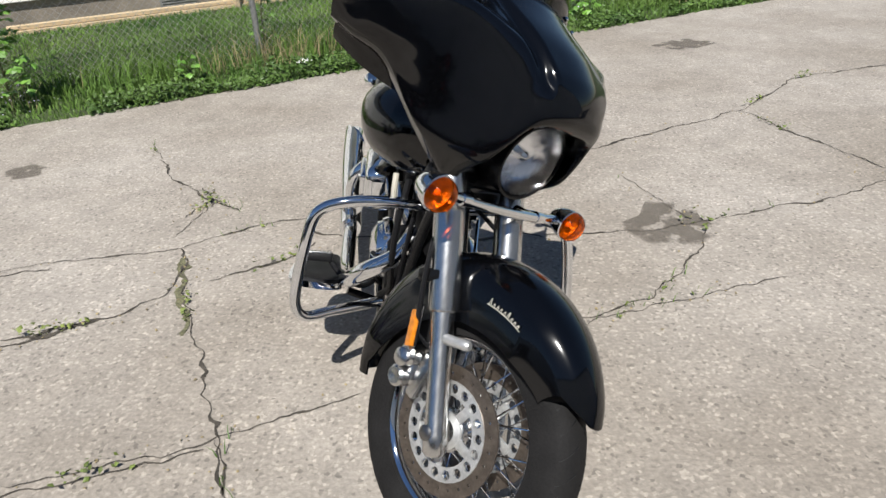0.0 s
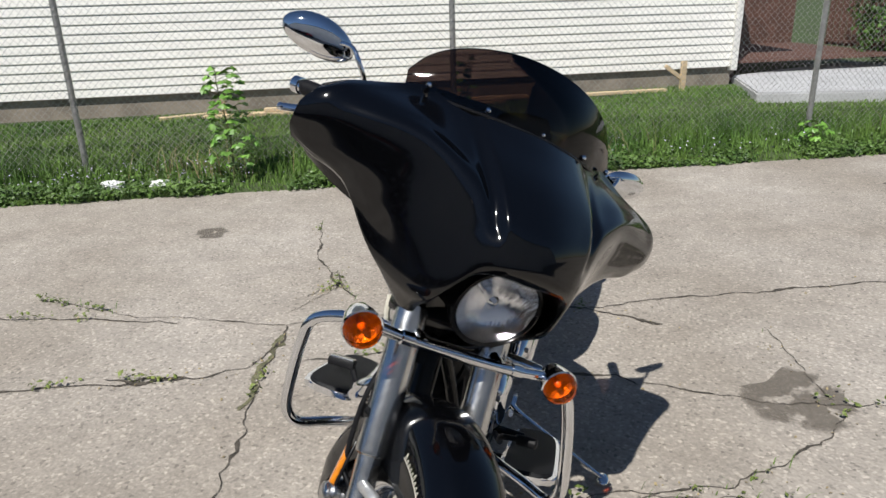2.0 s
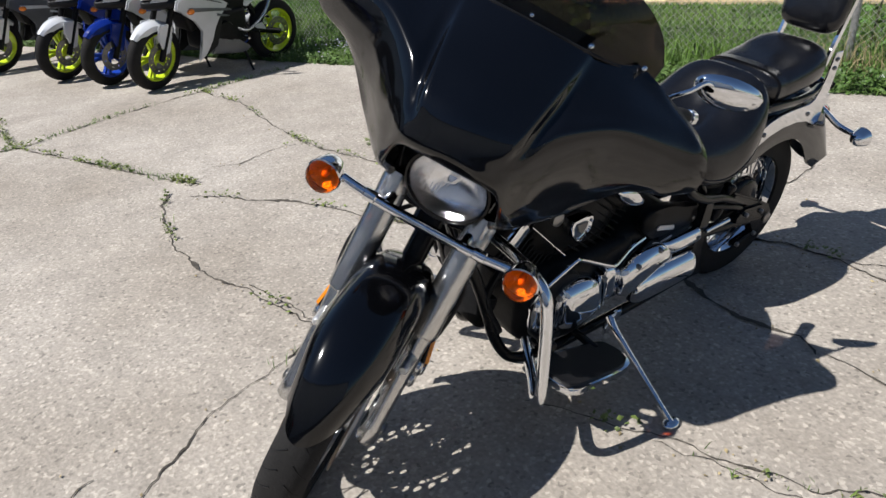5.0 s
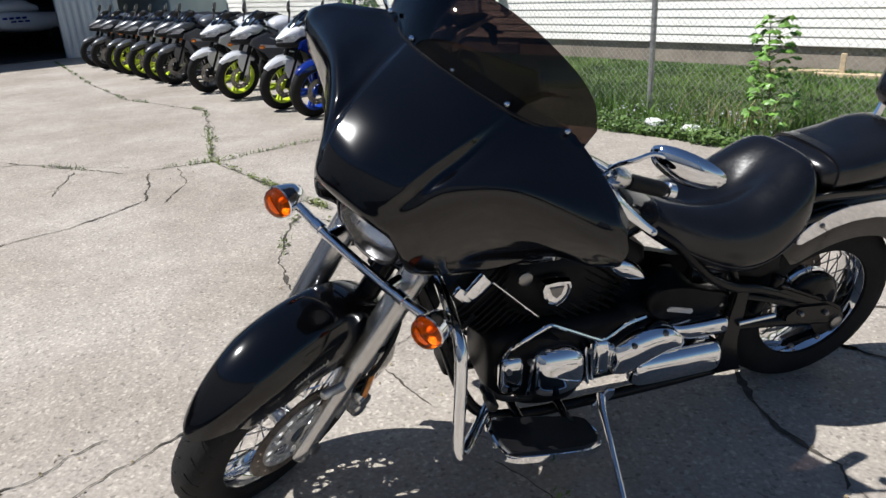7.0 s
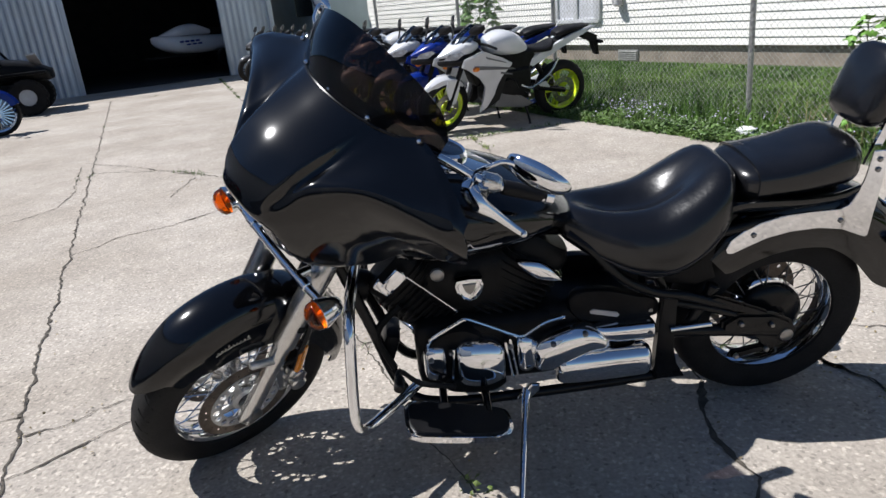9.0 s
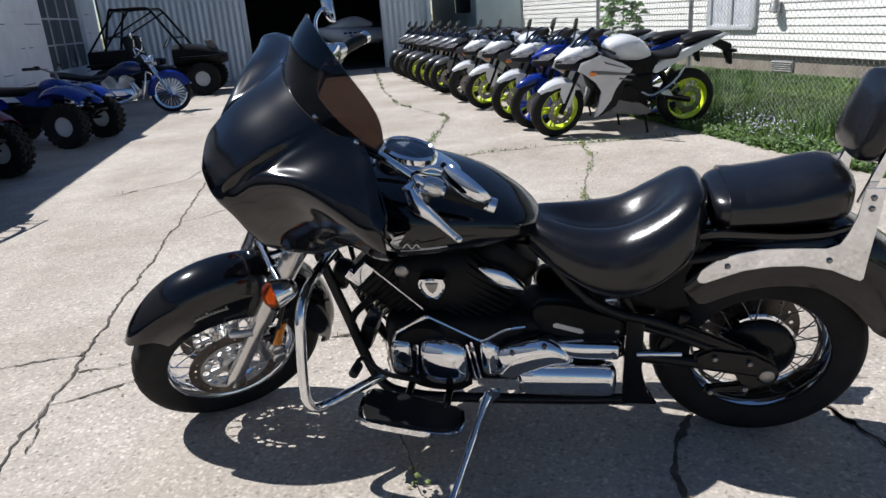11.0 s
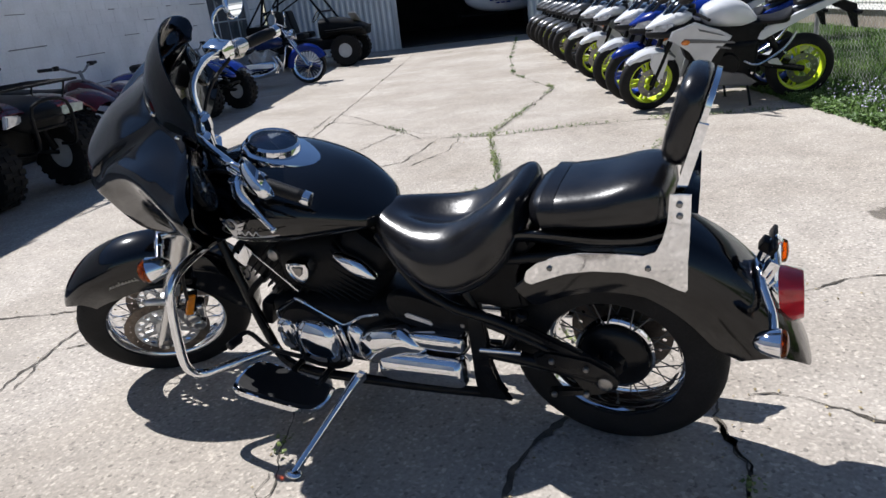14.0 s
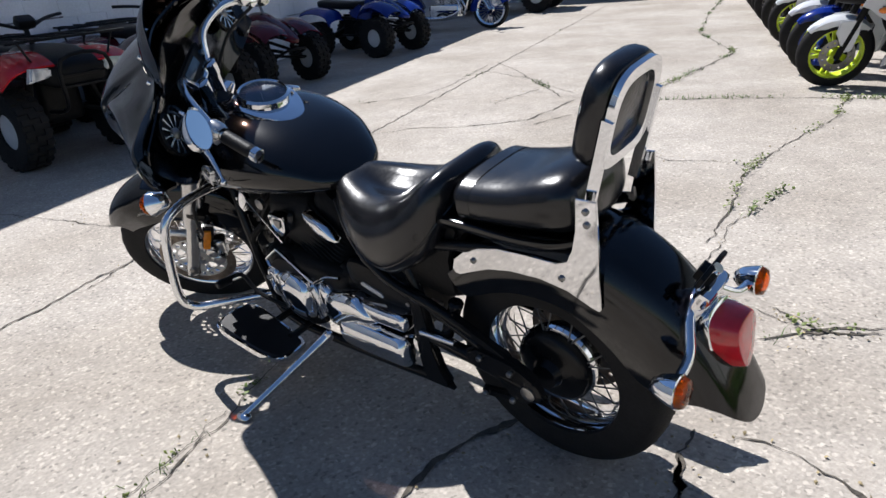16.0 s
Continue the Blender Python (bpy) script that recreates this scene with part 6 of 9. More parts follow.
for x, turn_ in ((1.145, 30), (0.73, -30)):
    bm = bmesh.new()
    box(bm, 0.075, 0.05, 0.13, pose(x, -0.1, 0.6, 0, turn_), 0.016, 3)
    part("head_cover", bm, CHROME, bike, "chrome cylinder-head side cover")
bm = bmesh.new()
tube(bm, [(1.25, -0.1, 0.72), (1.275, -0.12, 0.6), (1.26, -0.125, 0.48), (1.2, -0.12, 0.36), (1.1, -0.14, 0.27)], 0.009, 8, smooth=5)
tube(bm, [(1.2, -0.05, 0.74), (1.255, -0.08, 0.6), (1.24, -0.1, 0.4), (1.18, -0.1, 0.3)], 0.006, 8, smooth=5)
part("cable", bm, PLASTIC, bike, "black cables down the frame")
bm = bmesh.new()
tube(bm, [(1.255, -0.135, 0.735), (1.262, -0.137, 0.69), (1.255, -0.135, 0.665)], 0.008, 8, smooth=4)
part("cable_tag", bm, GOLDTRIM, bike, "pale yellow tag on a cable")
# radiator of oil lines and coil between the tubes
bm = bmesh.new()
box(bm, 0.05, 0.12, 0.1, pose(1.21, 0, 0.34, 0, -20), 0.015)
lathe(bm, [(0.045, 0), (0.05, 0.01), (0.05, 0.04), (0.03, 0.05)], Matrix.Translation((1.25, 0.0, 0.545)) @ pose(0, 0, 0, 0, 75), 20)
tube(bm, [(1.16, 0.06, 0.50), (1.24, 0.08, 0.42), (1.2, 0.1, 0.3)], 0.012, 8, smooth=4)
part("horn", bm, ENGINE, bike, "black horn between the down tubes")
# lettering strokes on the mudguard
for s in (1, -1):
    bm = bmesh.new()
    def on_flank(t, h):
        th, rr = radians(101 - 20 * t), 0.317 + h
        return Vector((F_AXLE.x + rr * math.cos(th), s * 0.0965, F_AXLE.z + rr * math.sin(th)))
    tube(bm, [on_flank(0.02 + 0.96 * k / 12, 0.0) for k in range(13)], 0.0008, 5)
    for k in range(9):
        t = 0.06 + 0.1 * k
        tall = 0.016 if k in (0, 5) else 0.009
        tube(bm, [on_flank(t, 0), on_flank(t + 0.035, tall), on_flank(t + 0.05, tall * 0.7), on_flank(t + 0.055, 0)], 0.0008, 5, smooth=2)
    part("script_trim", bm, GOLDTRIM, bike, "thin silver script along the mudguard", TURNED)
# ---- cracks, stains and seams in the concrete ----
def ribbon(bm, pts, w0, w1, z, wobble=0.02, step=0.022):
    """An uneven strip along a broken line."""
    P = [Vector((x, y, 0)) for x, y in pts]
    line = []
    for a, b in zip(P, P[1:]):
        n = max(1, int((b - a).length / step))
        line += [a.lerp(b, i / n) for i in range(n)]
    line.append(P[-1])
    L, R = [], []
    for i, p in enumerate(line):
        d = (line[min(i + 1, len(line) - 1)] - line[max(i - 1, 0)])
        d = d.normalized() if d.length else Vector((1, 0, 0))
        s = Vector((-d.y, d.x, 0))
        q = p + s * (wobble * noise.noise(p * 5.0) + 0.016 * noise.noise(p * 19.0) + 0.007 * noise.noise(p * 55.0))
        w = 0.55 * (w0 + (w1 - w0) * max(0.0, noise.noise(p * 6.0 + Vector((9, 3, 1))) * 2.6)) * (0.55 + abs(noise.noise(p * 33.0)) * 1.6)
        if i in (0, len(line) - 1):
            w *= 0.3
        L.append(bm.verts.new((q.x + s.x * w * random.uniform(0.5, 1.4), q.y + s.y * w, z)))
        R.append(bm.verts.new((q.x - s.x * w * random.uniform(0.4, 1.3), q.y - s.y * w, z)))
    for i in range(len(line) - 1):
        bm.faces.new((L[i], R[i], R[i + 1], L[i + 1]))
    return line


crack_lines = []
TUFTS = [(-2.18, 1.59, 0.10, 45), (-2.04, 1.84, 0.10, 45), (-1.55, 2.25, 0.10, 45), (-1.19, 2.44, 0.10, 45), (-2.22, 2.70, 0.10, 45), (-1.69, 1.55, 0.10, 45), (-0.74, 1.74, 0.10, 45), (2.18, 4.98, 0.13, 45), (2.16, 4.52, 0.13, 45), (1.37, 3.21, 0.13, 45), (-0.80, 2.60, 0.13, 45), (-1.22, 2.46, 0.13, 45), (-0.48, 2.92, 0.13, 45), (2.80, 5.48, 0.13, 45), (-6.64, 0.36, 0.13, 90), (-4.87, 0.69, 0.13, 90), (-4.61, 2.28, 0.13, 90), (-2.78, 2.58, 0.13, 90), (-2.28, 2.78, 0.13, 90), (-1.00, 3.59, 0.13, 90), (-14.82, -3.94, 0.10, 90), (-6.98, 0.34, 0.10, 90), (-4.26, 0.90, 0.10, 90), (-3.55, 1.04, 0.10, 90),
         (-4.02, 0.79, 0.2, 150), (-3.89, 0.86, 0.2, 150), (-3.14, 1.28, 0.25, 170), (-2.97, 1.37, 0.2, 140), (-2.41, 1.70, 0.15, 120), (-2.34, 1.84, 0.15, 90), (-4.54, 0.79, 0.15, 90), (-4.89, 2.28, 0.2, 130), (-5.18, 2.08, 0.15, 90), (-4.24, 2.44, 0.15, 90),
         (-3.65, 2.57, 0.15, 60), (-2.60, 2.64, 0.12, 60), (-2.00, 2.88, 0.12, 60), (0.21, 3.72, 0.07, 60), (0.55, 2.36, 0.08, 40)]      # x, y, reach, leaves


def crack(pts, w0=0.004, w1=0.012):
    bm = bmesh.new()
    crack_lines.append(ribbon(bm, pts, w0, w1, 0.004, 0.03))
    solid("crack", bm, CRACK, "ragged dark crack across the concrete slab", "crack", kind="structure", smooth=False)


crack([(-1.39, 2.38), (-1.22, 2.45), (-1.04, 2.53), (-0.88, 2.69), (-0.9, 2.91), (-0.97, 3.06)], 0.005, 0.016)
crack([(-2.38, 2.85), (-1.7, 2.89), (-1.28, 3.0), (-0.97, 3.06), (-0.72, 3.25), (-0.42, 3.35)])
crack([(-0.9, 2.91), (-0.75, 2.52), (-0.62, 2.31), (-0.54, 2.1), (-0.42, 1.85), (-0.35, 1.66)])
crack([(-0.96, 1.68), (-0.72, 1.77), (-0.46, 1.85), (-0.3, 1.94), (-0.03, 2.07)], 0.004, 0.014)
crack([(-0.75, 2.77), (-0.48, 2.92), (-0.37, 3.09)], 0.005, 0.015)
crack([(-1.65, 4.41), (-1.36, 3.94), (-0.99, 3.54), (-1.03, 3.18)])
crack([(0.01, 3.63), (0.36, 3.76), (0.74, 4.04), (1.05, 4.19), (1.35, 4.38), (1.74, 4.61), (2.05, 4.81), (2.5, 5.29)], 0.006, 0.018)
crack([(2.05, 4.81), (2.19, 4.36), (2.31, 4.11), (2.44, 3.78)], 0.006, 0.016)
crack([(2.85, 3.77), (2.37, 3.63), (2.04, 3.45), (1.6, 3.32), (1.39, 3.23), (1.03, 3.13), (0.8, 3.12), (0.64, 3.11)])
crack([(1.07, 3.79), (1.24, 3.4), (1.32, 3.24)])
crack([(1.36, 3.18), (1.26, 2.93), (0.98, 2.59), (0.67, 2.45), (0.3, 2.21)])
crack([(2.5, 5.29), (2.64, 5.5), (3.13, 5.68), (3.47, 5.8)], 0.006, 0.016)
crack([(-5.25, 3.57), (-4.75, 2.3), (-4.44, 1.59), (-4.01, 0.94), (-3.84, 0.17), (-4.45, -0.75), (-4.66, -1.62)], 0.007, 0.016)
crack([(-4.75, 2.3), (-4.08, 2.47), (-3.28, 2.5), (-2.73, 2.52), (-2.3, 2.63), (-1.91, 2.78), (-1.47, 2.9)], 0.005, 0.013)
crack([(-2.16, 1.69), (-2.04, 1.84), (-1.76, 2.09), (-1.55, 2.26), (-1.21, 2.42), (-1.08, 2.5)], 0.007, 0.02)
crack([(-2.28, 1.59), (-1.92, 1.51), (-1.62, 1.51), (-1.35, 1.52), (-1.12, 1.58), (-0.77, 1.71), (-0.45, 1.83)], 0.006, 0.018)
crack([(0.66, 0.99), (0.38, 0.8), (-0.24, 1.43), (-0.32, 1.64), (-0.42, 1.88)])
crack([(-2.58, 1.9), (-2.55, 2.07), (-2.69, 2.42)])
crack([(-12.52, -5.47), (-4.66, -1.62), (-1.93, -0.29), (-0.36, 0.46), (0.29, 0.78), (1.03, 1.11), (2.55, 1.8)], 0.009, 0.014)
crack([(-1.93, -0.29), (-2.27, -0.13), (-2.49, 0.18), (-2.95, 0.53), (-3.76, 0.37)], 0.007, 0.018)
crack([(-15.69, -4.23), (-10.57, -2.02), (-8.2, -0.87), (-6.74, 0.38), (-4.82, 0.7), (-4.02, 0.82), (-2.96, 1.4), (-2.34, 1.76)], 0.008, 0.018)
crack([(-2.65, -1.51), (-3.25, -1.18), (-3.72, -1.29), (-5.04, -1.94)], 0.006, 0.014)
crack([(-5.25, -2.0), (-4.26, -0.39), (-4.03, 0.16)], 0.006, 0.014)
crack([(-0.29, 3.63), (-0.3, 3.77), (-0.28, 4.0), (-0.39, 4.55)], 0.005, 0.014)
crack([(-0.24, 3.52), (-0.13, 3.56), (0.04, 3.66), (0.29, 3.73), (0.66, 3.68)], 0.008, 0.02)
crack([(0.66, -0.75), (0.25, 0.15), (-0.02, 0.64)])
crack([(-0.82, 3.44), (-1.01, 3.6), (-1.1, 3.74)])
crack([(-1.06, 3.37), (-1.0, 3.56)])
crack([(-6.74, 0.38), (-4.74, 0.77)], 0.003, 0.008)
crack([(0.64, 2.39), (0.97, 2.55), (1.56, 2.72)], 0.003, 0.008)
crack([(-0.42, 3.2), (-0.2, 3.14), (0.04, 3.12), (0.17, 3.1), (0.28, 3.09), (0.37, 3.09), (0.45, 3.11), (0.54, 3.16), (0.64, 3.11)], 0.008, 0.022)
crack([(-0.13, 3.57), (0.0, 3.635), (0.12, 3.69)], 0.01, 0.022)
crack([(-3.32, -0.21), (-3.73, -0.25), (-4.04, -0.26)], 0.007, 0.018)
crack([(-12.21, -5.25), (-12.5, -4.19), (-12.99, -3.35)], 0.01, 0.02)
crack([(-3.86, 0.58), (-3.32, 0.74), (-2.86, 0.66)], 0.006, 0.014)
crack([(0.13, 0.72), (0.06, 0.85), (-0.03, 0.9), (-0.1, 1.02)], 0.005, 0.012)


def blot(name, x, y, rx, ry, turn, label, lobes=0.0):
    """A thin stain whose edge fades into the slab."""
    bm = bmesh.new()
    ring_ = []
    for k in range(40):
        a = 2 * math.pi * k / 40
        v = Matrix.Rotation(radians(turn), 3, "Z") @ Vector((rx * math.cos(a), ry * math.sin(a), 0)) * (1 + lobes * math.cos(3 * a))
        ring_.append(bm.verts.new((x + v.x, y + v.y, 0.0025 + 0.0001 * len(crack_lines) / 30 + 0.0002 * (rx < 0.15))))
    bm.faces.new(ring_)
    solid(name, bm, STAIN, label, "stain", kind="structure", smooth=False)


blot("damp_patch", 1.21, 3.19, 0.25, 0.22, 80, "dark damp patch on the concrete", 0.28)
blot("oil_stain", 2.2, 6.7, 0.42, 0.17, 30, "old oil stain on the concrete")
blot("oil_stain", -2.24, 4.04, 0.17, 0.13, 30, "old oil stain on the concrete")
bm = bmesh.new()
ribbon(bm, [(-0.92, 2.99), (-0.86, 2.78), (-0.79, 2.56), (-0.71, 2.4)], 0.02, 0.055, 0.0028, 0.03, 0.02)
solid("damp_patch", bm, MOSS, "dark mossy patch along a crack", "stain", kind="structure", smooth=False)


# ---- blades, leaves and weeds ----
def blades(name, spots, material, label, category, lean=0.35, tip=0.25):
    """Grass as one mesh. spots: rows of x, y, z, height, width."""
    n = len(spots)
    rng = np.random.default_rng(n)
    P = np.array([s[:3] for s in spots])
    h, w = np.array([s[3] for s in spots]), np.array([s[4] for s in spots])
    a = rng.uniform(0, 2 * np.pi, n)
    side = np.stack([np.cos(a), np.sin(a), np.zeros(n)], 1) * w[:, None]
    fall = rng.normal(0, lean, (n, 2)) * h[:, None]
    mid = P + np.stack([fall[:, 0] * 0.3, fall[:, 1] * 0.3, h * 0.6], 1)
    top = P + np.stack([fall[:, 0], fall[:, 1], h * rng.uniform(0.85, 1, n)], 1)
    V = np.stack([P - side, P + side, mid + side * 0.7, mid - side * 0.7, top], 1).reshape(-1, 3)
    i = np.arange(n)[:, None] * 5
    quads = np.concatenate([i, i + 1, i + 2, i + 3], 1).tolist()
    tris = np.concatenate([i + 3, i + 2, i + 4], 1).tolist()
    me = bpy.data.meshes.new(name)
    me.from_pydata(V.tolist(), [], quads + tris)
    me.materials.append(material)
    return tagged(new(name, me), label, category, kind="stuff")


def lawn_z(b):
    return 0.0 if b < 5.6 else 0.15 * min(1, (b - 5.6) / 2.6)


def lawn():
    rng = random.Random(4)
    rows = []
    for _ in range(90000):
        a = rng.uniform(-11, 8.5)
        b = rng.uniform(5.6, max(6.2, house_b(a) - 0.05))
        x, y = plan_xy(a, b)
        patch = 0.6 + 0.9 * max(0, noise.noise(Vector((a * 0.7, b * 1.2, 0))) + 0.3)
        near = max(0, 1 - abs(b - 6.3) / 0.55)
        h = (0.035 + 0.035 * rng.random()) * patch + near * rng.random() ** 2 * 0.15
        rows.append((x, y, lawn_z(b), h, 0.004 + 0.003 * rng.random()))
    blades("lawn_grass", rows, GRASS, "fresh green lawn grass, longer along the fence", "grass")
    rows = []
    for c, n, r in ((2.45, 450, 0.35), (4.7, 450, 0.5), (4.1, 250, 0.4), (-1.6, 220, 0.3), (6.6, 300, 0.4), (0.9, 160, 0.25)):
        for _ in range(n):
            a, b = rng.gauss(c, r), rng.gauss(6.3, 0.14)
            if b < 5.7:
                continue
            x, y = plan_xy(a, b)
            rows.append((x, y, lawn_z(b), rng.uniform(0.12, 0.34), 0.004))
    blades("tall_grass", rows, GRASS, "tall unmown grass tufts by the fence posts", "grass", 0.3)
    rows = []
    for c, n in ((2.1, 160), (3.0, 120), (6.9, 120), (-0.2, 60)):
        for _ in range(n):
            a, b = rng.gauss(c, 0.28), rng.gauss(6.1, 0.12)
            x, y = plan_xy(a, b)
            rows.append((x, y, lawn_z(b), rng.uniform(0.15, 0.38), 0.003))
    blades("dry_grass", rows, DRYGRASS, "dry straw-coloured stalks among the grass", "grass", 0.45)


lawn()


def leaf_cloud(name, rows, material, label, category, kind="stuff"):
    """Many small bent leaves. rows: x, y, z, length, normal."""
    V, F = [], []
    for x, y, z, L, nx, ny, nz in rows:
        nrm = Vector((nx, ny, nz)).normalized()
        u = nrm.orthogonal().normalized()
        u = Matrix.Rotation(random.uniform(0, 6.28), 3, nrm) @ u
        v = nrm.cross(u)
        p = Vector((x, y, z))
        i = len(V)
        V += [p - u * L * 0.5, p - u * 0.1 * L + v * L * 0.36, p + u * L * 0.5 - nrm * L * 0.12, p - u * 0.1 * L - v * L * 0.36, p + nrm * L * 0.06]
        F += [(i, i + 3, i + 4), (i + 3, i + 2, i + 4), (i + 2, i + 1, i + 4), (i + 1, i, i + 4)]
    me = bpy.data.meshes.new(name)
    me.from_pydata([tuple(v) for v in V], [], F)
    me.materials.append(material)
    return tagged(new(name, me), label, category, kind=kind)


def weeds():
    rng = random.Random(8)
    rows = []
    for _ in range(26000):
        a = rng.uniform(-9.5, 9.5)
        edge = 5.58 + 0.06 * noise.noise(Vector((a * 2.5, 0, 0)))
        b = edge + abs(rng.gauss(0, 0.22))
        k = noise.noise(Vector((a * 1.3, b * 2.0, 5.0)))
        if k < -0.38 + rng.random() * 0.2:
            continue
        x, y = plan_xy(a, b)
        z = lawn_z(b) + rng.random() ** 1.5 * (0.05 + 0.12 * max(0, k + 0.2))
        rows.append((x, y, z + 0.008, rng.uniform(0.018, 0.05), rng.gauss(0, 0.5), rng.gauss(0, 0.5), 1))
    leaf_cloud("edge_weeds", rows, WEED, "low broad-leaved weeds along the edge of the concrete", "weeds")
    rows = []
    for c, n, r in ((-2.2, 300, 0.28), (-1.2, 100, 0.3), (-0.2, 110, 0.35), (3.8, 40, 0.3), (4.7, 30, 0.3)):
        for _ in range(n):
            a, b = rng.gauss(c, r), rng.gauss(5.9, 0.13)
            x, y = plan_xy(a, b)
            rows.append((x, y, lawn_z(b) + rng.uniform(0.05, 0.2), rng.uniform(0.012, 0.024), rng.gauss(0, 0.8), rng.gauss(0, 0.8), 1))
    leaf_cloud("small_flowers", rows, FLOWER, "pale violet small flowers among the weeds", "flowers")
    # growth in the joints
    rows = []
    for line in crack_lines:
        for p in line:
            k = noise.noise(p * 1.7 + Vector((4, 0, 0)))
            if k > 0.36 and rng.random() < 0.25:
                for _ in range(int(1 + 5 * k)):
                    rows.append((p.x + rng.gauss(0, 0.014), p.y + rng.gauss(0, 0.014), 0.006 + rng.random() * 0.018, rng.uniform(0.008, 0.024), rng.gauss(0, 0.6), rng.gauss(0, 0.6), 1))
    tufts = TUFTS
    for x, y, r, n in tufts:
        near_ = min((p for line in crack_lines for p in line), key=lambda p: (p.x - x) ** 2 + (p.y - y) ** 2)
        pts_ = [p for line in crack_lines for p in line if (p - near_).length < r]
        for _ in range(int(n * 0.55)):
            c_ = rng.choice(pts_)
            px_, py_ = c_.x + rng.gauss(0, 0.016), c_.y + rng.gauss(0, 0.016)
            rows.append((px_, py_, 0.006 + rng.random() * 0.035, rng.uniform(0.01, 0.028), rng.gauss(0, 0.6), rng.gauss(0, 0.6), 1))
    leaf_cloud("joint_weeds", rows, JOINTWEED, "small weeds growing in the cracks", "weeds")
    rows = []
    for line in crack_lines:
        for p in line:
            if noise.noise(p * 1.7 + Vector((4, 0, 0))) > 0.27 and rng.random() < 0.5:
                rows.append((p.x + rng.gauss(0, 0.015), p.y + rng.gauss(0, 0.015), 0.003, rng.uniform(0.02, 0.05), 0.002))
    for line in (crack_lines[12], crack_lines[20]):      # the weedy joints near the parked row
        for p in line:
            if noise.noise(p * 2.3) > 0.08:
                for _ in range(3):
                    rows.append((p.x + rng.gauss(0, 0.022), p.y + rng.gauss(0, 0.022), 0.003, rng.uniform(0.012, 0.05), 0.0028))
    blades("joint_grass", rows, GRASS, "short grass sprouting from the cracks", "grass", 0.6)
    # grit and dead leaves on the slab
    rows = []
    for _ in range(900):
        line = rng.choice(crack_lines)
        p = rng.choice(line)
        rows.append((p.x + rng.gauss(0, 0.06), p.y + rng.gauss(0, 0.06), 0.006, rng.uniform(0.006, 0.016), rng.gauss(0, 0.5), rng.gauss(0, 0.5), 1))
    leaf_cloud("leaf_litter", rows, DRYGRASS, "dry leaf crumbs and grit by the cracks", "litter")


weeds()


def sapling(a, b, height, n, spread, leaf, label):
    x, y = plan_xy(a, b)
    z0 = lawn_z(b)
    rng = random.Random(int(a * 100))
    t = thing("sapling", label, "sapling", Matrix.Translation((x, y, z0)))
    bm = bmesh.new()
    top = Vector((rng.gauss(0, 0.04), rng.gauss(0, 0.04), height))
    tube(bm, [(0, 0, -0.02), (0.01, 0.01, height * 0.4), top * 0.75, top], [0.009, 0.007, 0.005, 0.002], 7, smooth=3)
    rows = []
    for k in range(n):
        h = height * (0.12 + 0.88 * (k / n) ** 0.9)
        ang = k * 2.4 + rng.random()
        r = spread * (1 - 0.55 * h / height) * rng.uniform(0.5, 1.1)
        c = Vector((0.01 + r * math.cos(ang), r * math.sin(ang), h + r * 0.25))
        tube(bm, [(top.x * h / height, top.y * h / height, h * 0.97), c], 0.0022, 5)
        for q in range(5):
            d = Vector((math.cos(ang + (q - 2) * 0.7), math.sin(ang + (q - 2) * 0.7), -0.25))
            pp = c + d * leaf * 0.45
            rows.append((pp.x, pp.y, pp.z, leaf * (1 - 0.12 * abs(q - 2)), d.x * 0.5 + rng.gauss(0, 0.3), d.y * 0.5 + rng.gauss(0, 0.3), 0.8))
    part("trunk", bm, STEM, t)
    cr = leaf_cloud("crown", rows, SAPLING, "", "", kind="")
    cr.parent = t
    return t


sapling(0.1, 5.95, 0.92, 52, 0.21, 0.085, "bright green maple sapling against the fence")
sapling(-6.9, 7.0, 1.75, 130, 0.42, 0.15, "leafy green sapling behind the parked row")
sapling(5.35, 6.05, 0.22, 12, 0.14, 0.09, "small green seedling at the foot of a fence post")
sapling(6.6, 6.0, 0.42, 16, 0.16, 0.09, "small green seedling in the weeds")
sapling(2.15, 6.6, 0.85, 22, 0.12, 0.08, "thin green sapling by the fence")
sapling(1.35, 5.95, 0.24, 10, 0.1, 0.06, "small green seedling in the weeds")


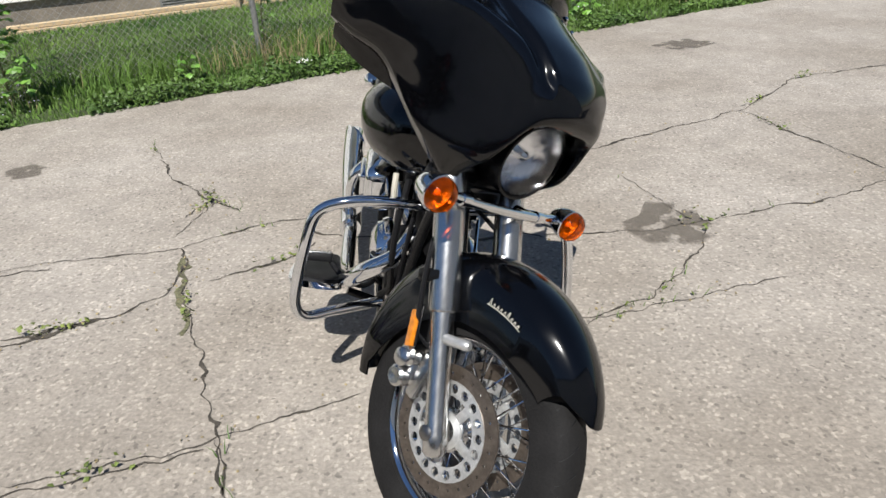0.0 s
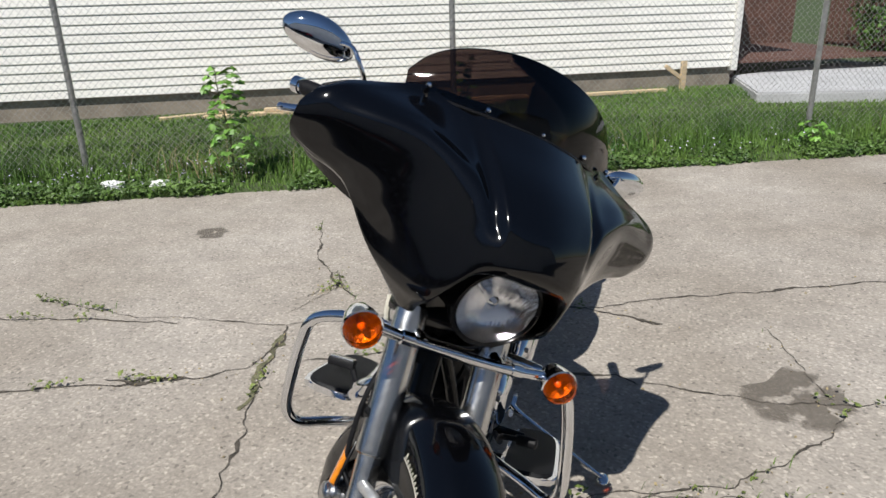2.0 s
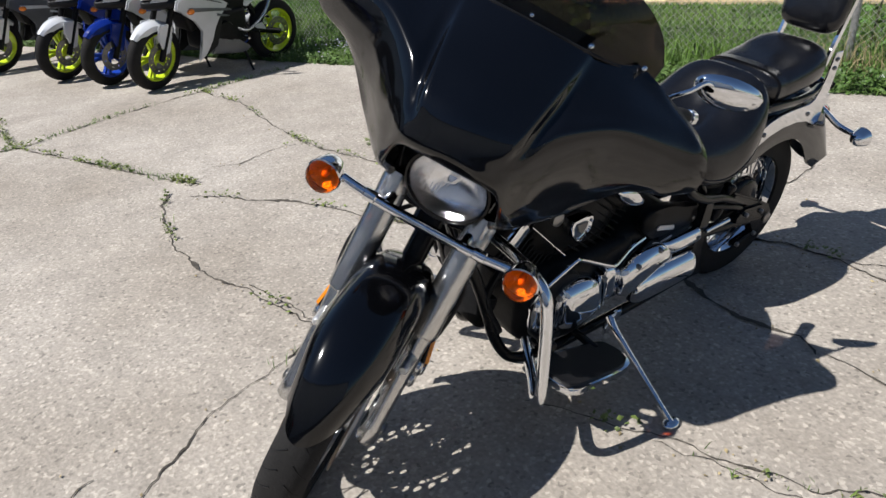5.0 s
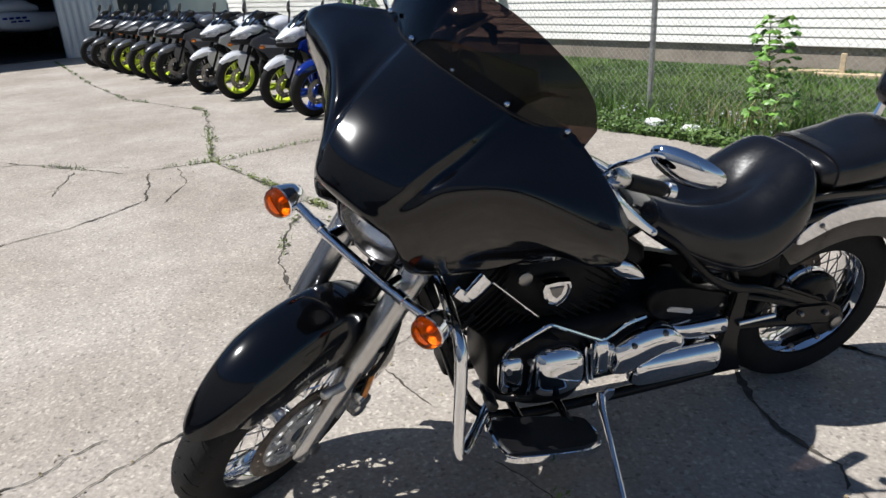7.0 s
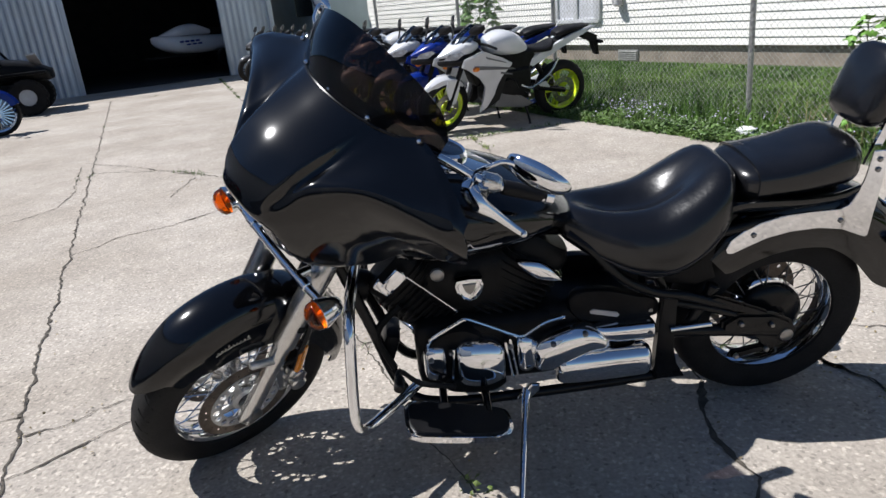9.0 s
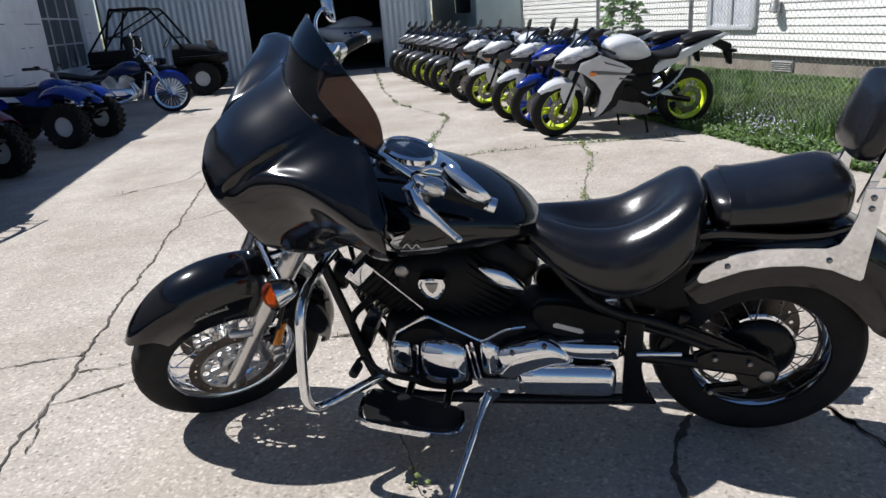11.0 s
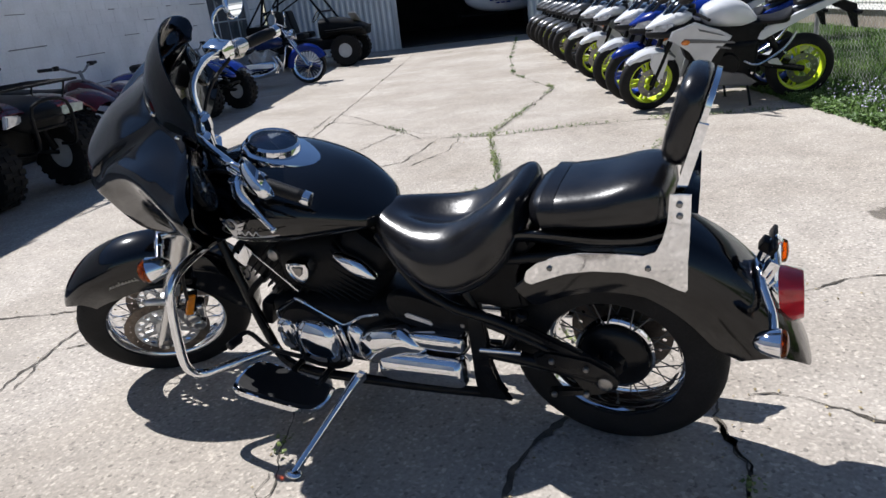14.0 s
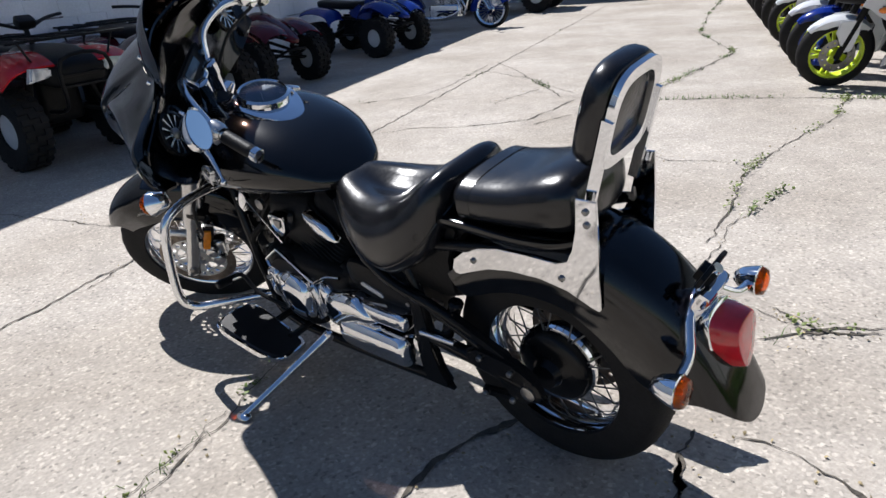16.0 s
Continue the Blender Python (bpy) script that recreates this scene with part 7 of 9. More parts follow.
# ---- chain-link fence ----
def chain_link():
    b0, H = 6.3, 1.78
    f = thing("fence", "galvanised chain-link fence on round steel posts", "fence", at(0, b0, 0))
    posts = [-9.4, -6.32, -4.0, -1.17, 2.02, 5.47, 8.9]
    src = None
    for a in posts:
        bm = bmesh.new()
        rod(bm, (0, 0, -0.05), (0, 0, H + 0.1), 0.026, n=14)
        lathe(bm, [(0.03, 0), (0.03, 0.02), (0.015, 0.05)], pose(0, 0, H + 0.1), 14)
        part("fence_post", bm, GALV, f, m=pose(a, 0, lawn_z(b0) - 0.02))
    bm = bmesh.new()
    rod(bm, (posts[0], 0.0, H + 0.03), (posts[-1], 0.0, H + 0.03), 0.018, n=10)
    part("top_rail", bm, GALV, f)
    # the woven wire: each wire a zigzag from foot to top
    c = 0.029
    n_w, n_s = int((posts[-1] - posts[0]) / (2 * c)), int((H - 0.05) / c)
    r = 0.0021
    i = np.arange(n_w)
    j = np.arange(n_s + 1)
    X = posts[0] + (2 * i[:, None] + (j[None, :] % 2)) * c
    X2 = np.stack([X, X - 2 * (j[None, :] % 2) * c], 0).reshape(-1, n_s + 1)
    Z = np.broadcast_to(0.08 + j * c, X2.shape)
    Y = np.where(np.arange(X2.shape[0])[:, None] < n_w, 0.0035, -0.0035) * np.ones_like(X2)
    ring3 = np.array([[0, r], [0.87 * r, -0.5 * r], [-0.87 * r, -0.5 * r]])
    V = np.stack([X2[..., None] + ring3[:, 0], -0.03 + Y[..., None] + ring3[:, 1], Z[..., None] + 0 * ring3[:, 0]], -1).reshape(-1, 3)
    base = (np.arange(X2.shape[0])[:, None] * (n_s + 1) + np.arange(n_s)[None, :]).reshape(-1, 1) * 3
    F = np.concatenate([np.concatenate([base + k, base + (k + 1) % 3, base + 3 + (k + 1) % 3, base + 3 + k], 1) for k in range(3)]).tolist()
    me = bpy.data.meshes.new("wire_mesh")
    me.from_pydata(V.tolist(), [], F)
    me.materials.append(GALV)
    w = new("wire_mesh", me)
    w.parent = f
    tagged(w, "woven diamond wire mesh", kind="stuff")


chain_link()


# ---- yard by the house ----
def yard():
    # pale concrete walk with a raised edge, and a stained deck
    bm = bmesh.new()
    out = [(5.85, 7.85), (11.0, 6.85), (13, 9.0), (8.7, 10.5), (6.45, 9.5)]
    slab(bm, [(a, b) for a, b in out], 0.3, at(0, 0, 0.1) @ Matrix(), 0.02)
    solid("concrete_walk", bm, surface("pale_new_concrete", (0.47, 0.47, 0.475), 0.8, vary=0.12, scale=3, fine=0.12), "pale new concrete walk with a square edge", "walkway", kind="structure", smooth=False)
    d = thing("deck", "brown stained wooden deck with a railing", "deck", at(6.45, 9.55, 0.0, HOUSE_TURN))
    bm = bmesh.new()
    box(bm, 0.08, 2.6, 0.5, pose(0.04, 1.35, 0.16))
    part("beam", bm, DECKWOOD, d)
    src = None
    for k in range(17):
        m = pose(1.4, 0.08 + 0.152 * k, 0.42)
        if src is None:
            bm = bmesh.new()
            box(bm, 2.8, 0.144, 0.035, Matrix(), 0.004, 1)
            src = part("deck_board", bm, DECKWOOD, d, m=m)
        else:
            again(src, "deck_board", d, m)
    bm = bmesh.new()
    box(bm, 0.09, 0.04, 1.0, Matrix(), 0.004, 1)
    src = part("baluster", bm, DECKWOOD, d, m=pose(2.85, 0.1, 0.95))
    for k in range(1, 12):
        again(src, "baluster", d, pose(2.85, 0.1 + 0.15 * k, 0.95))
    bm = bmesh.new()
    box(bm, 0.12, 0.12, 1.7, pose(2.85, -0.05, 0.75), 0.008)
    box(bm, 0.1, 2.0, 0.05, pose(2.85, 0.9, 1.45), 0.006)
    box(bm, 0.1, 2.0, 0.05, pose(2.85, 0.9, 0.52), 0.006)
    part("railing", bm, DECKWOOD, d)
    bm = bmesh.new()
    box(bm, 2.9, 0.1, 3.0, pose(1.4, 2.75, 1.6))
    part("back_wall", bm, DECKWOOD, d)
    # shrubs
    rng = random.Random(3)
    for cx, cb, rx, rb, hz in ((9.9, 10.2, 1.15, 0.7, 1.5), (12.0, 9.6, 1.2, 0.9, 1.3)):
        x0, y0 = plan_xy(cx, cb)
        s = thing("shrub", "dense dark-green clipped shrub", "shrub", Matrix.Translation((x0, y0, 0.2)))
        rows = []
        while len(rows) < 4200:
            u = Vector((rng.gauss(0, 1), rng.gauss(0, 1), rng.gauss(0, 1))).normalized() * (0.72 + 0.3 * rng.random())
            k = 1 + 0.22 * noise.noise(u * 2.3 + Vector((cx, 0, 0)))
            p = PLAN.to_3x3() @ Vector((u.x * rx * k, u.y * rb * k, 0))
            z = hz * 0.5 + u.z * k * hz * 0.55
            if z > 0.05:
                rows.append((p.x, p.y, z, rng.uniform(0.05, 0.09), u.x + rng.gauss(0, 0.5), u.y + rng.gauss(0, 0.5), u.z + 0.4))
        c = leaf_cloud("crown", rows, HEDGE, "", "", kind="")
        c.parent = s
        bm = bmesh.new()
        for k in range(7):
            ang = k * 0.9
            tube(bm, [(0.05 * math.cos(ang), 0.05 * math.sin(ang), -0.1), (0.3 * math.cos(ang), 0.3 * math.sin(ang), 0.5), (0.5 * rx * math.cos(ang), 0.5 * rb * math.sin(ang), hz * 0.75)], [0.03, 0.02, 0.008], 6, smooth=3)
        part("trunk", bm, STEM, s)
    # lumber against the house
    rng = random.Random(5)
    for k, (a, b, z, L, tu) in enumerate(((1.2, 8.55, 0.17, 3.6, 3), (1.5, 8.66, 0.17, 3.4, 3.4), (1.7, 8.60, 0.215, 3.2, 2.5), (4.0, 8.8, 0.18, 2.4, 4), (-0.75, 8.6, 0.17, 0.7, 20))):
        bm = bmesh.new()
        box(bm, L, 0.09, 0.04, Matrix(), 0.004, 1)
        solid("lumber", bm, OLDWOOD, "long pale raw timber board lying by the house", "lumber", at(a, b, z, tu), group="boards by the house")
    for a, b in ((-0.35, 8.5), (2.4, 8.5)):
        bm = bmesh.new()
        box(bm, 0.05, 0.04, 0.26, Matrix(), 0.003, 1)
        solid("stake", bm, OLDWOOD, "short upright wooden stake on the lawn", "stake", at(a, b, 0.26, 12))
    bm = bmesh.new()
    box(bm, 0.07, 0.05, 0.4, pose(0, 0, 0), 0.003, 1)
    box(bm, 0.36, 0.03, 0.05, pose(-0.12, 0, 0.05, 0, 35), 0.003, 1)
    solid("stake", bm, OLDWOOD, "broken wooden stake by the house corner", "stake", at(5.45, 8.95, 0.33, 5))
    # litter
    for a, b, s in ((-0.48, 5.88, 0.075), (-0.85, 5.9, 0.09), (2.3, 6.0, 0.06)):
        bm = bmesh.new()
        bmesh.ops.create_icosphere(bm, subdivisions=3, radius=s)
        for v in bm.verts:
            v.co *= 1 + 0.5 * noise.noise(v.co * 22 + Vector((a, 0, 0)))
            v.co.z *= 0.4
        solid("plastic_litter", bm, LITTER, "crumpled white plastic litter in the weeds", "litter", at(a, b, 0.05), smooth=False)


yard()
# ---- parked sport bikes ----
def cast_wheel(parent, name, centre, r, w, rim_mat, spokes=10, m=None):
    place = (m or Matrix()) @ Matrix.Translation(centre) @ ALONG_Y
    bm = bmesh.new()
    rr = r * 0.72
    prof = [(rr - 0.004, w * 0.42)]
    for i in range(11):
        a = math.pi * i / 10
        prof.append((rr + (r - rr) * math.sin(a) ** 0.7, w * 0.5 * math.cos(a)))
    prof.append((rr - 0.004, -w * 0.42))
    ring_lathe(bm, prof, n=40)
    tyre = part(name, bm, RUBBER, parent, "", place)
    bm = bmesh.new()
    ring_lathe(bm, [(rr + 0.006, w * 0.4), (rr - 0.018, w * 0.36), (rr - 0.03, 0), (rr - 0.018, -w * 0.36), (rr + 0.006, -w * 0.4)], n=40)
    for k in range(spokes):
        a = 2 * math.pi * (k // 2) / (spokes / 2) + (0.14 if k % 2 else -0.14)
        slab(bm, [(0.035, -0.014), (rr - 0.01, -0.011), (rr - 0.01, 0.011), (0.035, 0.014)], 0.028, Matrix.Rotation(a, 4, "Z"))
    lathe(bm, [(0.045, -0.045), (0.05, -0.03), (0.05, 0.03), (0.045, 0.045)], n=18)
    part("rim", bm, rim_mat, tyre)
    bm = bmesh.new()
    drilled_disc(bm, 0.08, 0.14, w * 0.5 + 0.01, 0.005, 12, 0.008)
    part("brake_disc", bm, STEEL, tyre)
    return tyre


def sport_bike(label, body, panel, accent, rim_f, rim_r, m):
    """A small faired sport bike; x forward from the rear contact, y left."""
    b = thing("sport_motorcycle", label, "motorcycle", m, group="sport bikes parked in a row")
    L = 1.38
    steer = Matrix.Translation((L, 0, 0.3)) @ Matrix.Rotation(radians(13), 4, Vector((-0.42, 0, 0.9)).normalized()) @ Matrix.Translation((-L, 0, -0.3))
    cast_wheel(b, "front_wheel", (L, 0, 0.3), 0.3, 0.115, rim_f, m=steer)
    cast_wheel(b, "rear_wheel", (0, 0, 0.305), 0.305, 0.145, rim_r)
    bm = bmesh.new()
    for s in (1, -1):
        rod(bm, (L + 0.01, s * 0.09, 0.28), (L - 0.22, s * 0.09, 0.86), 0.026, n=12)
    part("fork", bm, ENGINE, b, m=steer)
    bm = bmesh.new()
    rows = []
    for i in range(15):
        th = radians(42 + 98 * i / 14)
        w = 0.07 * math.sin(math.pi * (0.16 + 0.62 * i / 14))
        R = 0.318
        rows.append([Vector((L + (R - d) * math.cos(th), y, 0.3 + (R - d) * math.sin(th))) for y, d in ((-w, 0.07), (-w, 0.02), (-w * 0.5, 0), (w * 0.5, 0), (w, 0.02), (w, 0.07), (w * 0.9, 0.07), (w * 0.5, 0.008), (-w * 0.5, 0.008), (-w * 0.9, 0.07))])
    rings(bm, rows)
    for s in (1, -1):
        slab(bm, [(L - 0.09, 0.34), (L - 0.03, 0.33), (L + 0.04, 0.50), (L + 0.02, 0.60), (L - 0.14, 0.60), (L - 0.13, 0.48)], 0.02, Matrix.Translation((0, s * 0.098, 0)) @ pose(0, 0, 0, 90), 0.008)
    part("front_fender", bm, body, b, m=steer)
    # engine mass, frame, swingarm
    bm = bmesh.new()
    box(bm, 0.52, 0.28, 0.34, pose(0.68, 0, 0.45), 0.05, 3)
    box(bm, 0.5, 0.22, 0.22, pose(0.62, 0, 0.68), 0.04, 3)
    box(bm, 0.34, 0.24, 0.2, pose(0.92, 0, 0.62, 0, 20), 0.04, 3)
    lathe(bm, [(0.1, -0.17), (0.11, -0.15), (0.11, 0.15), (0.1, 0.17)], Matrix.Translation((0.7, 0, 0.42)) @ ALONG_Y, 20)
    part("engine", bm, ENGINE, b)
    bm = bmesh.new()
    for s in (1, -1):
        tube(bm, [(0.0, s * 0.1, 0.305), (0.22, s * 0.12, 0.36), (0.45, s * 0.11, 0.42)], [0.03, 0.034, 0.034], 10, smooth=3)
    rod(bm, (0.2, 0, 0.45), (0.38, 0, 0.74), 0.035)
    part("swingarm", bm, FRAME_BLACK, b)
    # tank
    bm = bmesh.new()
    loft_x(bm, [(0.93, 0.05, 0.84, 0.92), (0.88, 0.12, 0.78, 0.96), (0.76, 0.16, 0.75, 1.0), (0.64, 0.16, 0.74, 0.985), (0.53, 0.12, 0.73, 0.93), (0.45, 0.08, 0.73, 0.84), (0.43, 0.03, 0.75, 0.8)], 24, 2.6, 3)
    part("fuel_tank", bm, body, b)
    # seats and tail
    bm = bmesh.new()
    loft_x(bm, [(0.47, 0.07, 0.74, 0.815), (0.38, 0.12, 0.735, 0.80), (0.26, 0.14, 0.735, 0.80), (0.17, 0.12, 0.74, 0.83), (0.13, 0.05, 0.78, 0.86)], 20, 3, 3)
    part("seat", bm, PLASTIC, b, "black rider's seat")
    bm = bmesh.new()
    loft_x(bm, [(0.1, 0.06, 0.87, 0.915), (0.02, 0.1, 0.88, 0.95), (-0.14, 0.1, 0.91, 0.965), (-0.26, 0.07, 0.93, 0.965), (-0.32, 0.02, 0.94, 0.955)], 20, 3, 3)
    part("pillion_seat", bm, PLASTIC, b)
    bm = bmesh.new()
    for s in (1, -1):
        slab(bm, [(0.42, 0.70), (0.16, 0.80), (-0.05, 0.885), (-0.3, 0.955), (-0.36, 0.945), (-0.24, 0.895), (-0.02, 0.80), (0.2, 0.70), (0.4, 0.60), (0.45, 0.62)], 0.04, Matrix.Translation((0, s * 0.095, 0)) @ pose(0, 0, 0, 90), 0.012)
    part("tail_panel", bm, body, b)
    bm = bmesh.new()
    box(bm, 0.4, 0.15, 0.06, pose(-0.04, 0, 0.84, 0, 17), 0.02)
    slab(bm, [(-0.18, 0.86), (-0.3, 0.88), (-0.42, 0.83), (-0.46, 0.62), (-0.43, 0.62), (-0.38, 0.76), (-0.24, 0.82)], 0.1, pose(0, 0, 0, 90), 0.01)
    part("tail_bracket", bm, PLASTIC, b, "black number-plate hanger")
    bm = bmesh.new()
    box(bm, 0.05, 0.09, 0.03, pose(-0.4, 0.12, 0.78), 0.01)
    rs = part("rear_signal", bm, PLASTIC, b)
    again(rs, "rear_signal", b, pose(0, -0.24, 0))
    # side fairings: an upper panel, a lower sweep, a dark inlay
    for s in (1, -1):
        bm = bmesh.new()
        slab(bm, [(1.22, 0.79), (1.02, 0.855), (0.8, 0.765), (0.69, 0.70), (0.71, 0.665), (0.81, 0.60), (0.85, 0.52), (0.89, 0.40), (0.98, 0.28), (1.06, 0.235), (1.055, 0.29), (1.0, 0.40), (0.985, 0.50), (1.05, 0.60), (1.16, 0.68), (1.25, 0.715)], 0.035, Matrix.Translation((0, s * 0.205, 0)) @ pose(0, 0, 0, 90), 0.012)
        pn = part("side_fairing", bm, panel, b)
        bm = bmesh.new()
        slab(bm, [(1.12, 0.72), (0.9, 0.69), (0.68, 0.655), (0.66, 0.635), (0.9, 0.66), (1.1, 0.68)], 0.006, Matrix.Translation((0, s * 0.226, 0)) @ pose(0, 0, 0, 90))
        slab(bm, [(1.0, 0.80), (0.78, 0.725), (0.76, 0.71), (0.98, 0.775)], 0.006, Matrix.Translation((0, s * 0.226, 0)) @ pose(0, 0, 0, 90))
        part("stripe", bm, accent, pn)
        bm = bmesh.new()
        ball(bm, 0.028, Matrix.Translation((1.1, s * 0.225, 0.685)) @ Matrix.Diagonal((1.4, 0.6, 0.9, 1)), 12, 8)
        part("turn_signal", bm, AMBER, b, "amber front turn signal")
        bm = bmesh.new()
        slab(bm, [(0.9, 0.26), (0.5, 0.2), (0.42, 0.24), (0.55, 0.33), (0.8, 0.4)], 0.03, Matrix.Translation((0, s * 0.16, 0)) @ pose(0, 0, 0, 90), 0.01)
        part("belly_pan", bm, GREYPAINT, b)
    # nose with two headlamps
    bm = bmesh.new()
    loft_x(bm, [(1.03, 0.13, 0.85, 0.945), (1.1, 0.165, 0.81, 0.965), (1.2, 0.155, 0.80, 0.945), (1.29, 0.112, 0.79, 0.90), (1.37, 0.055, 0.785, 0.845), (1.42, 0.015, 0.79, 0.81)], 24, 2.4, 3)
    part("nose_fairing", bm, body, b)
    bm = bmesh.new()
    loft_x(bm, [(1.0, 0.15, 0.72, 0.86), (1.12, 0.186, 0.715, 0.835), (1.22, 0.172, 0.705, 0.82), (1.31, 0.122, 0.70, 0.80), (1.385, 0.06, 0.705, 0.785), (1.42, 0.015, 0.72, 0.765)], 24, 2.6, 3)
    part("nose_mask", bm, PLASTIC, b, "black mask round the headlamps")
    bm = bmesh.new()
    box(bm, 0.05, 0.12, 0.06, pose(1.345, 0, 0.765, 0, 25), 0.014)
    part("air_intake", bm, PLASTIC, b)
    bm = bmesh.new()
    box(bm, 0.1, 0.24, 0.05, pose(1.04, 0, 0.925), 0.015)
    lathe(bm, [(0.045, 0), (0.045, 0.03), (0.03, 0.036)], Matrix.Translation((1.02, 0, 0.945)), 16)
    part("cockpit", bm, PLASTIC, b, "black instrument cockpit")
    for s in (1, -1):
        bm = bmesh.new()
        slab(bm, [(0.1, -0.045), (0.05, 0.02), (-0.08, 0.05), (-0.12, 0.03), (-0.03, -0.035)], 0.03, Matrix.Translation((1.295, s * 0.108, 0.81)) @ pose(0, 0, 0, 0, 0, -s * 36) @ pose(0, 0, 0, 90), 0.006)
        part("headlamp", bm, LAMPCLEAR, b, "slanted clear headlamp")
        bm = bmesh.new()      # black inner panel behind the sweep, and the radiator shroud
        slab(bm, [(1.18, 0.69), (1.0, 0.60), (0.95, 0.5), (0.97, 0.38), (1.03, 0.26), (0.98, 0.24), (0.82, 0.33), (0.72, 0.6), (0.8, 0.76), (1.05, 0.82)], 0.03, Matrix.Translation((0, s * 0.17, 0)) @ pose(0, 0, 0, 90), 0.008)
        part("inner_panel", bm, PLASTIC, b, "black inner fairing panel")
        bm = bmesh.new()
        slab(bm, [(0.83, 0.61), (0.70, 0.585), (0.69, 0.595), (0.82, 0.63)], 0.004, Matrix.Translation((0, s * 0.2245, 0)) @ pose(0, 0, 0, 90))
        part("lettering_bar", bm, accent, b)
        bm = bmesh.new()
        rod(bm, (0.5, s * 0.14, 0.36), (0.5, s * 0.24, 0.35), 0.013, n=8)
        rod(bm, (0.2, s * 0.12, 0.5), (0.2, s * 0.2, 0.49), 0.012, n=8)
        tube(bm, [(0.55, s * 0.14, 0.44), (0.42, s * 0.15, 0.4), (0.2, s * 0.13, 0.52), (0.1, s * 0.12, 0.66)], 0.014, 8, smooth=3)
        part("footrest", bm, ALU, b, "alloy footrest and hanger")
    bm = bmesh.new()
    G = [[Vector((1.27 - 0.075 * k - 0.08 * q * q, 0.15 * q * (1 - 0.1 * k), 0.915 + 0.082 * k - 0.008 * k * k - 0.05 * q * q)) for q in (0, 0.35, 0.7, 1.0)] for k in range(4)]
    thick_sheet(bm, mirrored(grid_surface(G, 3, 3)), 0.004)
    part("windscreen", bm, CLEARSCREEN, b, "clear curved windscreen")
    # bars, mirrors, stand, exhaust
    for s in (1, -1):
        bm = bmesh.new()
        tube(bm, [(1.0, s * 0.08, 0.9), (0.98, s * 0.2, 0.91), (0.93, s * 0.34, 0.89)], 0.014, 8, smooth=3)
        part("handlebar", bm, ENGINE, b)
    for s in (1, -1):
        bm = bmesh.new()
        rod(bm, (1.2, s * 0.13, 0.94), (1.13, s * 0.25, 1.05), 0.011, n=6)
        loops = [[Vector((1.11 + h - 0.5 * 0.085 * k * math.cos(a) * s, s * 0.29 + 0.085 * k * math.cos(a), 1.08 + 0.048 * k * math.sin(a) + 0.35 * 0.085 * k * math.cos(a) * s)) for a in (2 * math.pi * j / 16 for j in range(16))] for k, h in ((1, 0), (1, 0.01), (0.75, 0.03), (0.1, 0.038))]
        rings(bm, loops)
        part("mirror", bm, PLASTIC, b)
    bm = bmesh.new()
    tube(bm, [(0.45, -0.17, 0.32), (0.2, -0.2, 0.36), (-0.12, -0.2, 0.45)], [0.035, 0.055, 0.05], 14, smooth=3)
    part("silencer", bm, SILVERPAINT, b)
    bm = bmesh.new()
    tube(bm, [(0.52, 0.12, 0.3), (0.5, 0.2, 0.15), (0.49, 0.252, 0.035)], 0.012, 8)
    box(bm, 0.05, 0.04, 0.012, pose(0.49, 0.256, 0.036), 0.003)
    part("side_stand", bm, ENGINE, b)
    bm = bmesh.new()
    slab(bm, [(0.35, 0.43), (0.25, 0.44), (0.2, 0.37), (0.3, 0.36)], 0.02, Matrix.Translation((0, 0.14, 0)) @ pose(0, 0, 0, 90), 0.004)
    part("heel_guard", bm, SILVERPAINT, b)
    return b


LAMPCLEAR = surface("clear_headlamp", (0.32, 0.35, 0.4), 0.08, 0.4, vary=0.4, scale=25, coat=1.0)
LAMPDARK = surface("dark_headlamp", (0.03, 0.035, 0.04), 0.06, vary=0.3, scale=20, coat=1.0)
CLEARSCREEN = glass("clear_screen", (0.62, 0.68, 0.75), 0.05, 1.6)
ROW = [(-3.4, "white and silver sport motorcycle with lime-yellow wheels, on its stand", WHITEPAINT, SILVERPAINT, GREYPAINT, LIMERIM, LIMERIM),
       (-4.05, "blue and silver sport motorcycle with blue wheels, on its stand", BLUEPAINT, SILVERPAINT, BLUEPAINT, BLUERIM, BLUERIM),
       (-4.8, "white and blue sport motorcycle with lime-yellow wheels, on its stand", WHITEPAINT, BLUEPAINT, GREYPAINT, LIMERIM, LIMERIM),
       (-6.05, "white and grey sport motorcycle with lime-yellow wheels, on its stand", WHITEPAINT, GREYPAINT, SILVERPAINT, LIMERIM, LIMERIM),
       (-7.05, "white and silver sport motorcycle with black wheels, on its stand", WHITEPAINT, SILVERPAINT, GREYPAINT, BLACKRIM, BLACKRIM),
       (-8.4, "dark grey sport motorcycle with black wheels, on its stand", GREYPAINT, GREYPAINT, SILVERPAINT, BLACKRIM, BLACKRIM),
       (-9.0, "dark grey sport motorcycle with lime-yellow wheels, on its stand", GREYPAINT, SILVERPAINT, GREYPAINT, LIMERIM, LIMERIM)]
made = []


def row_pose(a, k=0):
    rnd = random.Random(k)
    turn = -98 + rnd.uniform(-2, 2)
    front = Vector((a, 4.38 + 0.03 * (-a - 3.4), 0))
    back = front - Matrix.Rotation(radians(turn), 3, "Z") @ Vector((1.38, 0, 0))
    return at(back.x, back.y, -0.004, turn) @ pose(0, 0, 0, -9 + rnd.uniform(-1, 1))


